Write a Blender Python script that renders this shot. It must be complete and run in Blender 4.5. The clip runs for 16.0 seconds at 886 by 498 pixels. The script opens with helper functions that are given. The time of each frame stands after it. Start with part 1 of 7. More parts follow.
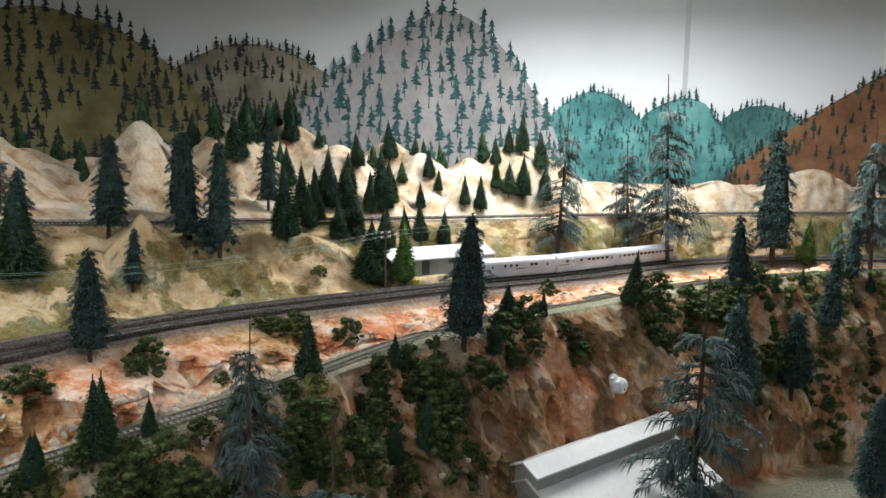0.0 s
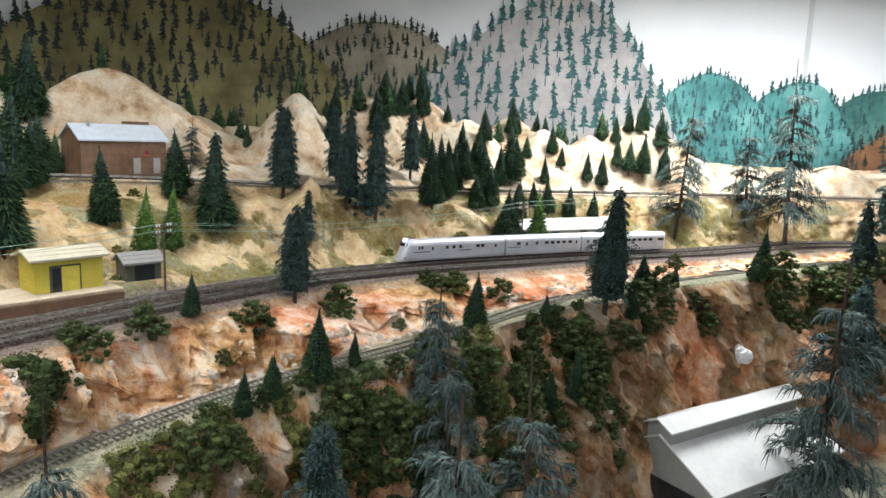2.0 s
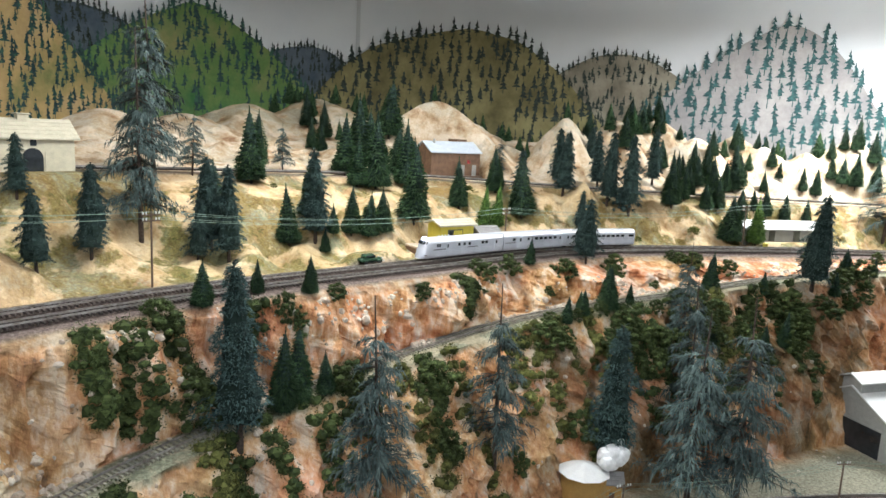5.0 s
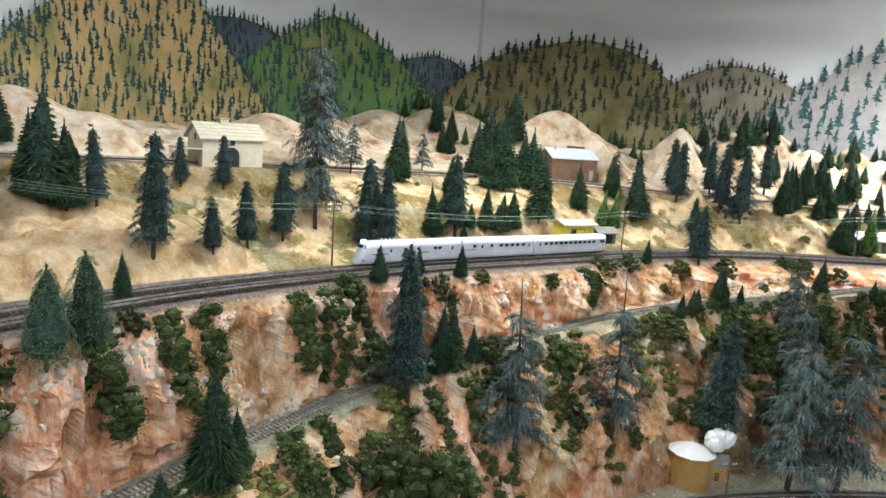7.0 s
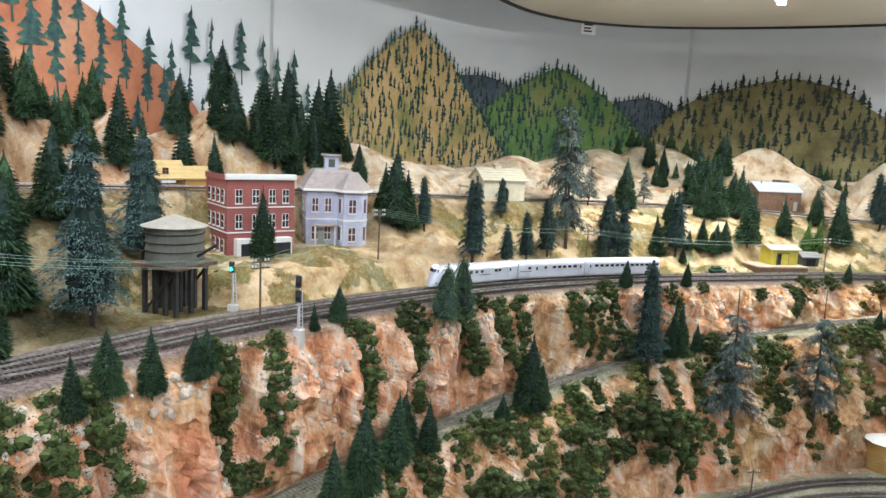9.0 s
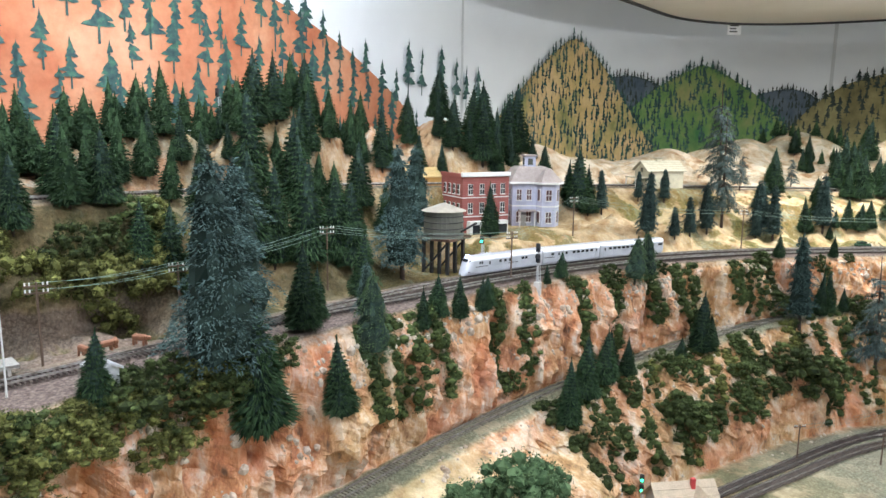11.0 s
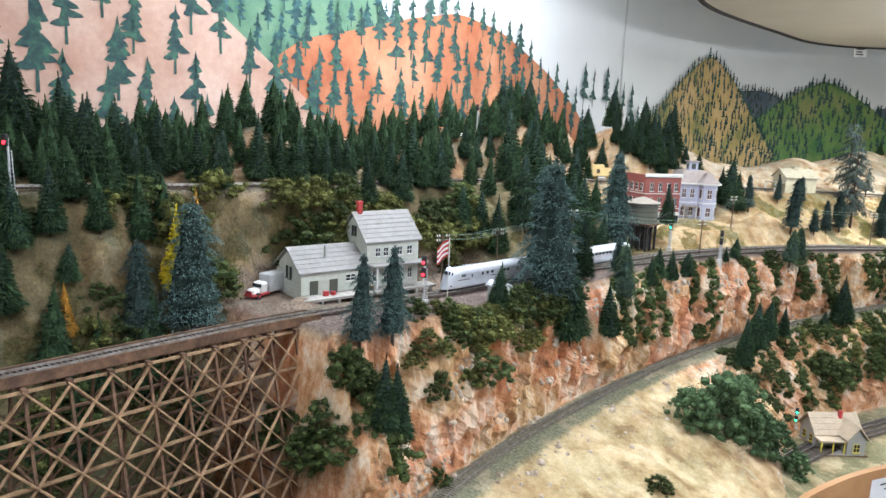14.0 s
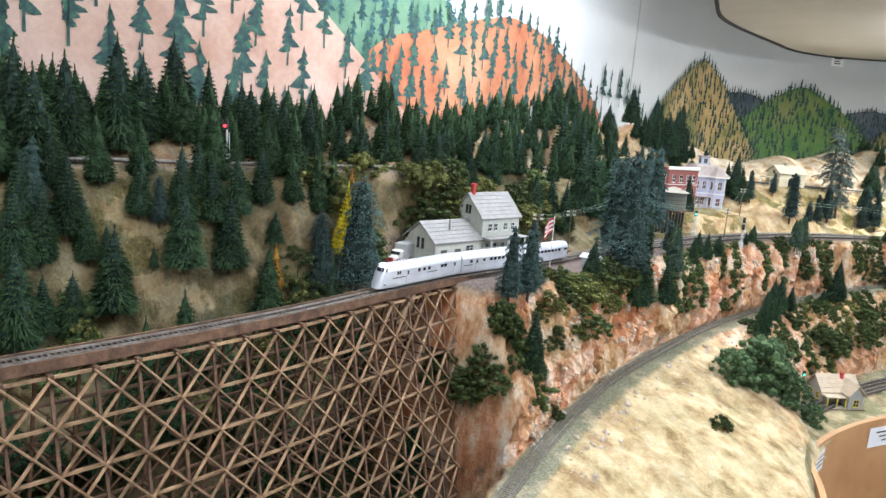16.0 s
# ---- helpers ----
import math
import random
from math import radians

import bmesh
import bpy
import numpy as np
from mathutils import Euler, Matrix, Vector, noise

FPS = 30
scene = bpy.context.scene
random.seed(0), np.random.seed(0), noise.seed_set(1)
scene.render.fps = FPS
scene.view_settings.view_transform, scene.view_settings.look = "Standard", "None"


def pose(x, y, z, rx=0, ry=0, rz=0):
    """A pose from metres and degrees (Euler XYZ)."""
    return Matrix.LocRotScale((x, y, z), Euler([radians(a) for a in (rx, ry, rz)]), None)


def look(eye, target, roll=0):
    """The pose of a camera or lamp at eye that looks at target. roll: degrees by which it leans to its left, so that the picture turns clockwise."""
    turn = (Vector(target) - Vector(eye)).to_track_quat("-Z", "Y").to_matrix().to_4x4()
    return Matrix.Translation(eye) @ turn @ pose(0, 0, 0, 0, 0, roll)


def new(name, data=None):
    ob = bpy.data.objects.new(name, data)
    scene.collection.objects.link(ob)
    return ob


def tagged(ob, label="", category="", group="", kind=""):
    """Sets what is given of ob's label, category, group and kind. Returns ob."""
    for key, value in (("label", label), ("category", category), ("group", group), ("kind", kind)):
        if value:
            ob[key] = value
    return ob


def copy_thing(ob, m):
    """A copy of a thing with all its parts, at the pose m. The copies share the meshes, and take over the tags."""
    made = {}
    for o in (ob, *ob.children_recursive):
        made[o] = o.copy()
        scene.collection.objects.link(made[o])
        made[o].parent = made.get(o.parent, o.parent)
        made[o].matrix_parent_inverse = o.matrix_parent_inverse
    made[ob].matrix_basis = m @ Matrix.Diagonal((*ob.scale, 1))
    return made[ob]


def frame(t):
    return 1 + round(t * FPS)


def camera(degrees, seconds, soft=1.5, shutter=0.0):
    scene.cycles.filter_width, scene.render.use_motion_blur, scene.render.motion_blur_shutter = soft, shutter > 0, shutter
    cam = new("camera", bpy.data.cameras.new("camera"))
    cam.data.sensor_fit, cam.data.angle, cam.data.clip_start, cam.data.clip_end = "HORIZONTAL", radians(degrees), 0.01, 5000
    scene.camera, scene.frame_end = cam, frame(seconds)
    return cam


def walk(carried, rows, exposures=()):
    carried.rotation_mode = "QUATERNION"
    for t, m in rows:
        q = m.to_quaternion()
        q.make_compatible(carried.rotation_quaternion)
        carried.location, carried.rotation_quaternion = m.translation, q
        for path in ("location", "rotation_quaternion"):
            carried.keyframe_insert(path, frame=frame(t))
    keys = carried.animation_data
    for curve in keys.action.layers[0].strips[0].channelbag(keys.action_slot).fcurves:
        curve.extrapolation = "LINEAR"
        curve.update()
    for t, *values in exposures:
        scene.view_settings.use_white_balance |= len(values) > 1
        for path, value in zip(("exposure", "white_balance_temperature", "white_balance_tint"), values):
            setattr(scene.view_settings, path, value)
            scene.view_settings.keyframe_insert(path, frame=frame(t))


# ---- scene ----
cam = camera(63.7, 16.0)
PATH = [
    (0.0, (-0.018, 0.066, 1.442), (-0.024, 2.049, 1.185), 0.7),
    (0.5, (-0.088, 0.002, 1.443), (-0.097, 1.986, 1.194), 1.4),
    (1.0, (-0.120, -0.026, 1.438), (-0.211, 1.952, 1.152), 2.0),
    (1.5, (-0.140, -0.037, 1.438), (-0.289, 1.932, 1.122), 2.8),
    (2.0, (-0.151, -0.050, 1.436), (-0.347, 1.913, 1.110), 2.3),
    (2.5, (-0.167, -0.072, 1.434), (-0.447, 1.881, 1.109), 2.2),
    (3.0, (-0.206, -0.160, 1.443), (-0.578, 1.777, 1.115), 2.4),
    (3.5, (-0.213, -0.271, 1.458), (-0.613, 1.663, 1.143), 3.2),
    (4.0, (-0.160, -0.378, 1.456), (-0.690, 1.530, 1.173), 4.8),
    (4.5, (-0.172, -0.502, 1.454), (-0.841, 1.356, 1.139), 2.6),
    (5.0, (-0.202, -0.622, 1.458), (-0.911, 1.219, 1.126), 2.9),
    (5.2, (-0.219, -0.654, 1.457), (-0.936, 1.183, 1.123), 3.7),
    (7.5, (-0.181, -0.920, 1.479), (-1.244, 0.742, 1.152), 3.6),
    (8.0, (-0.120, -1.051, 1.505), (-1.342, 0.502, 1.200), 3.4),
    (8.2, (-0.115, -1.095, 1.507), (-1.397, 0.410, 1.203), 3.3),
    (10.3, (0.082, -1.580, 1.537), (-1.338, -0.205, 1.228), 2.7),
    (10.5, (0.100, -1.608, 1.539), (-1.380, -0.299, 1.226), 1.9),
    (11.0, (0.124, -1.718, 1.539), (-1.450, -0.531, 1.203), 0.7),
    (11.5, (0.093, -1.911, 1.538), (-1.375, -0.601, 1.182), 1.5),
    (12.0, (0.048, -2.089, 1.544), (-1.319, -0.674, 1.184), 4.6),
    (12.5, (0.081, -2.178, 1.542), (-1.334, -0.814, 1.171), 5.7),
    (13.0, (0.193, -2.239, 1.550), (-1.348, -1.015, 1.192), 5.8),
    (13.5, (0.300, -2.273, 1.572), (-1.333, -1.171, 1.225), 3.4),
    (14.0, (0.326, -2.337, 1.568), (-1.351, -1.307, 1.212), 2.5),
    (14.5, (0.331, -2.455, 1.568), (-1.349, -1.431, 1.211), 1.6),
    (15.0, (0.318, -2.563, 1.553), (-1.333, -1.493, 1.194), 3.3),
    (15.5, (0.329, -2.681, 1.565), (-1.317, -1.609, 1.189), 3.0),
    (16.0, (0.346, -2.747, 1.567), (-1.247, -1.600, 1.182), 4.5),
]
walk(cam, [(t, look(eye, target, roll)) for t, eye, target, roll in PATH], [(0.0, -1.05), (1.2, -0.75), (3.0, -0.42), (5.0, -0.17), (8.0, -0.02), (10.5, 0.1), (13.0, 0.08), (16.0, 0.3)])

# ---- light ----
def tube_lamp(x, y, z, yaw, length, power, color=(0.91, 0.955, 1.0), width=0.05):
    data = bpy.data.lights.new("tube_light", "AREA")
    data.shape, data.size, data.size_y, data.energy, data.color = "RECTANGLE", length, width, power, color
    ob = new("tube_light", data)
    ob.matrix_world = pose(x, y, z, 0, 0, yaw)
    return ob


world = bpy.data.worlds.new("room")
world.use_nodes = True
world.node_tree.nodes["Background"].inputs[0].default_value = (0.9, 0.95, 1.0, 1)
world.node_tree.nodes["Background"].inputs[1].default_value = 0.05
scene.world = world
LAMP_BACK = (0.40, 1.74, 1.90, 4, 0.9, 34.0)
COOL = (0.86, 0.955, 1.13)
LAMP_SOFFIT = (-0.80, 0.55, 1.955, 100, 0.9, 12.0)
LAMP_TOWN = (-1.02, -1.30, 2.28, 100, 1.2, 16.0, COOL)
LAMP_AISLE = (0.50, -1.05, 2.38, 95, 1.2, 31.0, COOL)
LAMP_FAR = (0.10, -2.9, 2.30, 95, 1.2, 12.0, COOL)
for lamp in (LAMP_BACK, LAMP_SOFFIT, LAMP_TOWN, LAMP_AISLE, LAMP_FAR):
    tube_lamp(*lamp)


# ---- materials ----
def material(name, rough=0.8, metal=0.0):
    m = bpy.data.materials.new(name)
    m.use_nodes = True
    b = m.node_tree.nodes["Principled BSDF"]
    b.inputs["Roughness"].default_value, b.inputs["Metallic"].default_value = rough, metal
    return m, m.node_tree, b


def noise_node(nt, scale, detail=4.0, rough=0.6, space="Object"):
    co = nt.nodes.new("ShaderNodeTexCoord")
    n = nt.nodes.new("ShaderNodeTexNoise")
    n.inputs["Scale"].default_value, n.inputs["Detail"].default_value, n.inputs["Roughness"].default_value = scale, detail, rough
    nt.links.new(co.outputs[space], n.inputs["Vector"])
    return n.outputs["Fac"]


def ramp_node(nt, fac, stops):
    r = nt.nodes.new("ShaderNodeValToRGB")
    while len(r.color_ramp.elements) < len(stops):
        r.color_ramp.elements.new(0.5)
    for e, (p, c) in zip(r.color_ramp.elements, stops):
        e.position, e.color = p, (*c, 1)
    nt.links.new(fac, r.inputs[0])
    return r.outputs[0]


def mix_node(nt, fac, a, b, mode="MIX"):
    m = nt.nodes.new("ShaderNodeMix")
    m.data_type, m.blend_type = "RGBA", mode
    for sock, v in ((m.inputs[0], fac), (m.inputs[6], a), (m.inputs[7], b)):
        if isinstance(v, (int, float)):
            sock.default_value = v
        elif isinstance(v, tuple):
            sock.default_value = (*v, 1)
        else:
            nt.links.new(v, sock)
    return m.outputs[2]


def bump_node(nt, b, height, strength=0.5, distance=0.002):
    n = nt.nodes.new("ShaderNodeBump")
    n.inputs["Strength"].default_value, n.inputs["Distance"].default_value = strength, distance
    nt.links.new(height, n.inputs["Height"])
    nt.links.new(n.outputs[0], b.inputs["Normal"])


def speckled(name, c1, c2, scale=60, rough=0.8, metal=0.0, fine=600, bump=0.3, vary=0.15):
    """Paint, plaster, wood or foliage: two tones in patches, a fine grain, a slight change from object to object."""
    m, nt, b = material(name, rough, metal)
    col = ramp_node(nt, noise_node(nt, scale), [(0.35, c1), (0.65, c2)])
    grain = noise_node(nt, fine, 2)
    col = mix_node(nt, 0.25, col, ramp_node(nt, grain, [(0.3, (0.25, 0.25, 0.25)), (0.7, (0.75, 0.75, 0.75))]), "OVERLAY")
    if vary:
        info = nt.nodes.new("ShaderNodeObjectInfo")
        hsv = nt.nodes.new("ShaderNodeHueSaturation")
        mp = nt.nodes.new("ShaderNodeMapRange")
        mp.inputs["To Min"].default_value, mp.inputs["To Max"].default_value = 1 - vary, 1 + vary
        nt.links.new(info.outputs["Random"], mp.inputs[0])
        nt.links.new(mp.outputs[0], hsv.inputs["Value"])
        nt.links.new(col, hsv.inputs["Color"])
        col = hsv.outputs[0]
    nt.links.new(col, b.inputs["Base Color"])
    if bump:
        bump_node(nt, b, grain, bump)
    return m


def foliage(name, dark, light, vary=0.25, scale=9.0):
    m, nt, b = material(name, 0.85)
    geo = nt.nodes.new("ShaderNodeNewGeometry")
    col = ramp_node(nt, geo.outputs["Random Per Island"], [(0.0, dark), (0.6, light), (1.0, tuple(min(1, c * 1.35) for c in light))])
    info = nt.nodes.new("ShaderNodeObjectInfo")
    hsv = nt.nodes.new("ShaderNodeHueSaturation")
    mp = nt.nodes.new("ShaderNodeMapRange")
    mp.inputs["To Min"].default_value, mp.inputs["To Max"].default_value = 1 - vary, 1 + vary
    nt.links.new(info.outputs["Random"], mp.inputs[0])
    nt.links.new(mp.outputs[0], hsv.inputs["Value"])
    nt.links.new(col, hsv.inputs["Color"])
    nt.links.new(hsv.outputs[0], b.inputs["Base Color"])
    b.inputs["Specular IOR Level"].default_value = 0.15
    return m


def terrain_material():
    """Plaster rock in oranges, pinks and creams, sandy ground with grass flock, grey ballast, dark forest floor that
    doubles as shade under the trestle, by the painted zones.
    """
    m, nt, b = material("scenery_plaster", 0.92)
    b.inputs["Specular IOR Level"].default_value = 0.2

    def zone(name):
        att = nt.nodes.new("ShaderNodeVertexColor")
        att.layer_name = name
        sep = nt.nodes.new("ShaderNodeSeparateColor")
        nt.links.new(att.outputs[0], sep.inputs[0])
        return sep.outputs
    z1, z2 = zone("zone"), zone("cover")
    big = noise_node(nt, 5, 4)
    co = nt.nodes.new("ShaderNodeTexCoord")
    mp = nt.nodes.new("ShaderNodeMapping")
    mp.inputs["Scale"].default_value = (1.0, 1.0, 0.45)
    nt.links.new(co.outputs["Object"], mp.inputs[0])
    streak = nt.nodes.new("ShaderNodeTexNoise")
    streak.inputs["Scale"].default_value, streak.inputs["Detail"].default_value, streak.inputs["Roughness"].default_value = 30, 7, 0.72
    nt.links.new(mp.outputs[0], streak.inputs["Vector"])
    mid = streak.outputs["Fac"]
    soft = noise_node(nt, 18, 5, 0.6)
    fine = noise_node(nt, 190, 4, 0.75)
    stain = noise_node(nt, 11, 5, 0.62)
    warm = ramp_node(nt, mid, [(0.34, (0.12, 0.045, 0.022)), (0.41, (0.46, 0.16, 0.07)), (0.47, (0.64, 0.29, 0.14)), (0.54, (0.74, 0.46, 0.31)), (0.62, (0.80, 0.69, 0.58))])
    warm = mix_node(nt, ramp_node(nt, stain, [(0.50, (0, 0, 0)), (0.66, (0.75, 0.75, 0.75))]), warm, (0.60, 0.20, 0.085))
    warm = mix_node(nt, ramp_node(nt, stain, [(0.34, (0.6, 0.6, 0.6)), (0.44, (0, 0, 0))]), warm, (0.76, 0.64, 0.50))
    ochre = ramp_node(nt, mid, [(0.34, (0.10, 0.06, 0.03)), (0.42, (0.36, 0.19, 0.07)), (0.50, (0.56, 0.34, 0.15)), (0.60, (0.72, 0.58, 0.40))])
    pale = ramp_node(nt, soft, [(0.32, (0.34, 0.18, 0.10)), (0.41, (0.56, 0.39, 0.25)), (0.50, (0.67, 0.54, 0.40)), (0.62, (0.76, 0.67, 0.55))])
    rock = mix_node(nt, ramp_node(nt, big, [(0.36, (0, 0, 0)), (0.56, (1, 1, 1))]), ochre, warm)
    rock = mix_node(nt, z1[2], rock, pale)
    sand = ramp_node(nt, soft, [(0.36, (0.22, 0.15, 0.07)), (0.46, (0.40, 0.31, 0.16)), (0.60, (0.58, 0.475, 0.285))])
    grass = ramp_node(nt, fine, [(0.3, (0.020, 0.046, 0.010)), (0.5, (0.060, 0.105, 0.026)), (0.7, (0.15, 0.18, 0.055))])
    patch = ramp_node(nt, noise_node(nt, 10, 6, 0.62), [(0.465, (0, 0, 0)), (0.51, (1, 1, 1))])
    fade = nt.nodes.new("ShaderNodeMath")
    fade.operation = "MULTIPLY"
    nt.links.new(patch, fade.inputs[0])
    nt.links.new(z2[1], fade.inputs[1])
    ground = mix_node(nt, fade.outputs[0], sand, grass)
    # forest floor; its dark tone also serves as shade under the trestle
    duff_shade = ramp_node(nt, fine, [(0.3, (0.016, 0.020, 0.008)), (0.55, (0.045, 0.045, 0.020)), (0.8, (0.11, 0.085, 0.042))])
    ballast = ramp_node(nt, fine, [(0.3, (0.065, 0.048, 0.040)), (0.5, (0.145, 0.108, 0.092)), (0.75, (0.27, 0.215, 0.185))])
    gravel = ramp_node(nt, fine, [(0.3, (0.12, 0.12, 0.085)), (0.5, (0.22, 0.215, 0.16)), (0.75, (0.36, 0.345, 0.27))])
    col = mix_node(nt, z1[0], ground, rock)
    floor_mask = nt.nodes.new("ShaderNodeMath")
    floor_mask.operation = "MULTIPLY"
    nt.links.new(ramp_node(nt, noise_node(nt, 8, 4), [(0.30, (1, 1, 1)), (0.66, (0.55, 0.55, 0.55))]), floor_mask.inputs[0])
    nt.links.new(z2[0], floor_mask.inputs[1])
    col = mix_node(nt, floor_mask.outputs[0], col, duff_shade)
    col = mix_node(nt, z1[1], col, ballast)
    col = mix_node(nt, z2[2], col, gravel)
    col = mix_node(nt, 0.30, col, ramp_node(nt, fine, [(0.25, (0.15, 0.15, 0.15)), (0.75, (0.85, 0.85, 0.85))]), "OVERLAY")
    nt.links.new(col, b.inputs["Base Color"])
    bump_node(nt, b, mix_node(nt, 0.4, mid, fine), 0.9, 0.006)
    return m


MAT_TERRAIN = terrain_material()
MAT_WALL = speckled("wall_paint", (0.72, 0.74, 0.75), (0.78, 0.80, 0.80), 2, 0.7, vary=0, bump=0.05)
MAT_CEIL = speckled("ceiling_board", (0.74, 0.74, 0.72), (0.80, 0.80, 0.78), 3, 0.8, vary=0, bump=0.05)
MAT_RAIL = speckled("rail_steel", (0.20, 0.17, 0.14), (0.42, 0.40, 0.37), 90, 0.4, 0.7, vary=0)
MAT_TIE = speckled("tie_wood", (0.045, 0.035, 0.03), (0.11, 0.085, 0.07), 120, 0.9, vary=0.3)
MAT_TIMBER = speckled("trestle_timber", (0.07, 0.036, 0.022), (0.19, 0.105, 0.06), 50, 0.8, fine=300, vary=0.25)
# lighter copy for the trestle's front; the darker one shades its rear
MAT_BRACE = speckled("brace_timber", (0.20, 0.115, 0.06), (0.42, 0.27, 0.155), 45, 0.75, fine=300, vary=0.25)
MAT_FASCIA = speckled("fascia_plywood", (0.40, 0.19, 0.075), (0.50, 0.27, 0.12), 8, 0.5, vary=0)
MAT_FLOOR = speckled("floor_vinyl", (0.25, 0.24, 0.22), (0.33, 0.32, 0.30), 5, 0.5, vary=0)
# one steel in two tones: lit for the roof, shaded for the sides
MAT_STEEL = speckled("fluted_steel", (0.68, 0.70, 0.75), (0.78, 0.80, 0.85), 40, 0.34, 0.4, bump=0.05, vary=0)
MAT_STEEL_SHADED = speckled("fluted_steel_shaded", (0.60, 0.63, 0.68), (0.71, 0.74, 0.79), 40, 0.38, 0.4, bump=0.05, vary=0)
MAT_GLASS_DARK = speckled("dark_glass", (0.015, 0.018, 0.02), (0.03, 0.035, 0.04), 30, 0.15, bump=0, vary=0)
MAT_BLACK = speckled("black_paint", (0.012, 0.012, 0.012), (0.03, 0.03, 0.03), 40, 0.6, vary=0)
MAT_WHITE = speckled("white_paint", (0.70, 0.70, 0.68), (0.80, 0.80, 0.78), 30, 0.6, vary=0)
MAT_PAPER = speckled("white_paper", (0.75, 0.75, 0.75), (0.80, 0.80, 0.80), 30, 0.7, bump=0, vary=0)


def glow(name, color, strength):
    m, nt, b = material(name, 0.4)
    b.inputs["Base Color"].default_value = (*color, 1)
    b.inputs["Emission Color"].default_value, b.inputs["Emission Strength"].default_value = (*color, 1), strength
    return m


MAT_TUBE = glow("tube_glow", (0.94, 0.97, 1.0), 60.0)
MAT_RED = glow("red_lens", (1.0, 0.03, 0.05), 4.0)
MAT_GREEN = glow("green_lens", (0.05, 1.0, 0.5), 4.0)
MAT_BLUEGLOW = glow("headlight_glow", (0.35, 0.45, 1.0), 9.0)


# ---- mesh tools ----
def mesh_object(name, verts, faces, mat, parent=None, label="", smooth=False):
    me = bpy.data.meshes.new(name)
    me.from_pydata([tuple(v) for v in verts], [], [tuple(f) for f in faces])
    me.materials.append(mat)
    if smooth:
        me.polygons.foreach_set("use_smooth", [True] * len(me.polygons))
    ob = new(name, me)
    ob.parent = parent
    if label:
        ob["label"] = label
    return ob


def part(name, bm, mat, parent=None, label="", smooth=False):
    me = bpy.data.meshes.new(name)
    bm.normal_update()
    bm.to_mesh(me)
    bm.free()
    me.materials.append(mat)
    if smooth:
        me.polygons.foreach_set("use_smooth", [True] * len(me.polygons))
    ob = new(name, me)
    ob.parent = parent
    if label:
        ob["label"] = label
    return ob


def thing(name, label, category, m=None, group="", kind=""):
    ob = tagged(new(name), label, category, group, kind)
    ob.empty_display_size = 0.02
    if m is not None:
        ob.matrix_basis = m
    return ob


def box(bm, x0, x1, y0, y1, z0, z1, bevel=0.0, m=None):
    r = bmesh.ops.create_cube(bm, size=1, matrix=Matrix.LocRotScale(((x0 + x1) / 2, (y0 + y1) / 2, (z0 + z1) / 2), None, (x1 - x0, y1 - y0, z1 - z0)))
    vs = r["verts"]
    if bevel:
        es = list({e for v in vs for e in v.link_edges})
        g = bmesh.ops.bevel(bm, geom=es, offset=bevel, segments=1, affect="EDGES")
        vs = [v for v in bm.verts if v in set(g["verts"]) or v in vs] if m is not None else vs
    if m is not None:
        bmesh.ops.transform(bm, matrix=m, verts=[v for v in vs if v.is_valid])
    return bm


def boxes(*args, bevel=0.0):
    bm = bmesh.new()
    for a in args:
        box(bm, *a, bevel=bevel)
    return bm


def beam(bm, a, b, w, h=None):
    """A squared timber from a to b."""
    a, b = Vector(a), Vector(b)
    q = (b - a).to_track_quat("Z", "Y").to_matrix().to_4x4()
    bmesh.ops.create_cube(bm, size=1, matrix=Matrix.Translation((a + b) / 2) @ q @ Matrix.Diagonal((w, h or w, (b - a).length, 1)))
    return bm


def rod(bm, a, b, r1, r2=None, seg=8):
    a, b = Vector(a), Vector(b)
    q = (b - a).to_track_quat("Z", "Y").to_matrix().to_4x4()
    bmesh.ops.create_cone(bm, cap_ends=True, segments=seg, radius1=r1, radius2=r1 if r2 is None else r2, depth=(b - a).length, matrix=Matrix.Translation((a + b) / 2) @ q)
    return bm


def spline(points, step):
    """An even Catmull-Rom line through the points."""
    p = np.array(points, float)
    q = np.vstack([2 * p[0] - p[1], p, 2 * p[-1] - p[-2]])
    u = np.linspace(0, 1, 40, endpoint=False)[:, None]
    out = []
    for i in range(1, len(q) - 2):
        a, b, c, d = q[i - 1:i + 3]
        out.append(0.5 * (2 * b + (c - a) * u + (2 * a - 5 * b + 4 * c - d) * u ** 2 + (3 * b - a - 3 * c + d) * u ** 3))
    out = np.vstack(out + [p[-1:]])
    s = np.r_[0, np.cumsum(np.linalg.norm(np.diff(out, axis=0), axis=1))]
    t = np.linspace(0, s[-1], max(2, int(s[-1] / step)))
    return np.stack([np.interp(t, s, out[:, k]) for k in range(out.shape[1])], 1)


def sides(line):
    """Unit vectors to the aisle side, square to a line that runs with the aisle on its left."""
    d = np.gradient(line[:, :2], axis=0)
    d /= np.linalg.norm(d, axis=1)[:, None]
    return np.stack([-d[:, 1], d[:, 0]], 1)


def value_noise(p, seed=0):
    """Smooth noise from 0 to 1 at points p (n, 3)."""
    i = np.floor(p).astype(np.int64)
    f = p - i
    f = f * f * (3 - 2 * f)
    total = 0
    for dx in (0, 1):
        for dy in (0, 1):
            for dz in (0, 1):
                h = (i[:, 0] + dx) * 374761393 + (i[:, 1] + dy) * 668265263 + (i[:, 2] + dz) * 2147483647 + seed * 974711
                h = (h ^ (h >> 13)) * 1274126177
                h = ((h ^ (h >> 16)) & 0xFFFF) / 65535.0
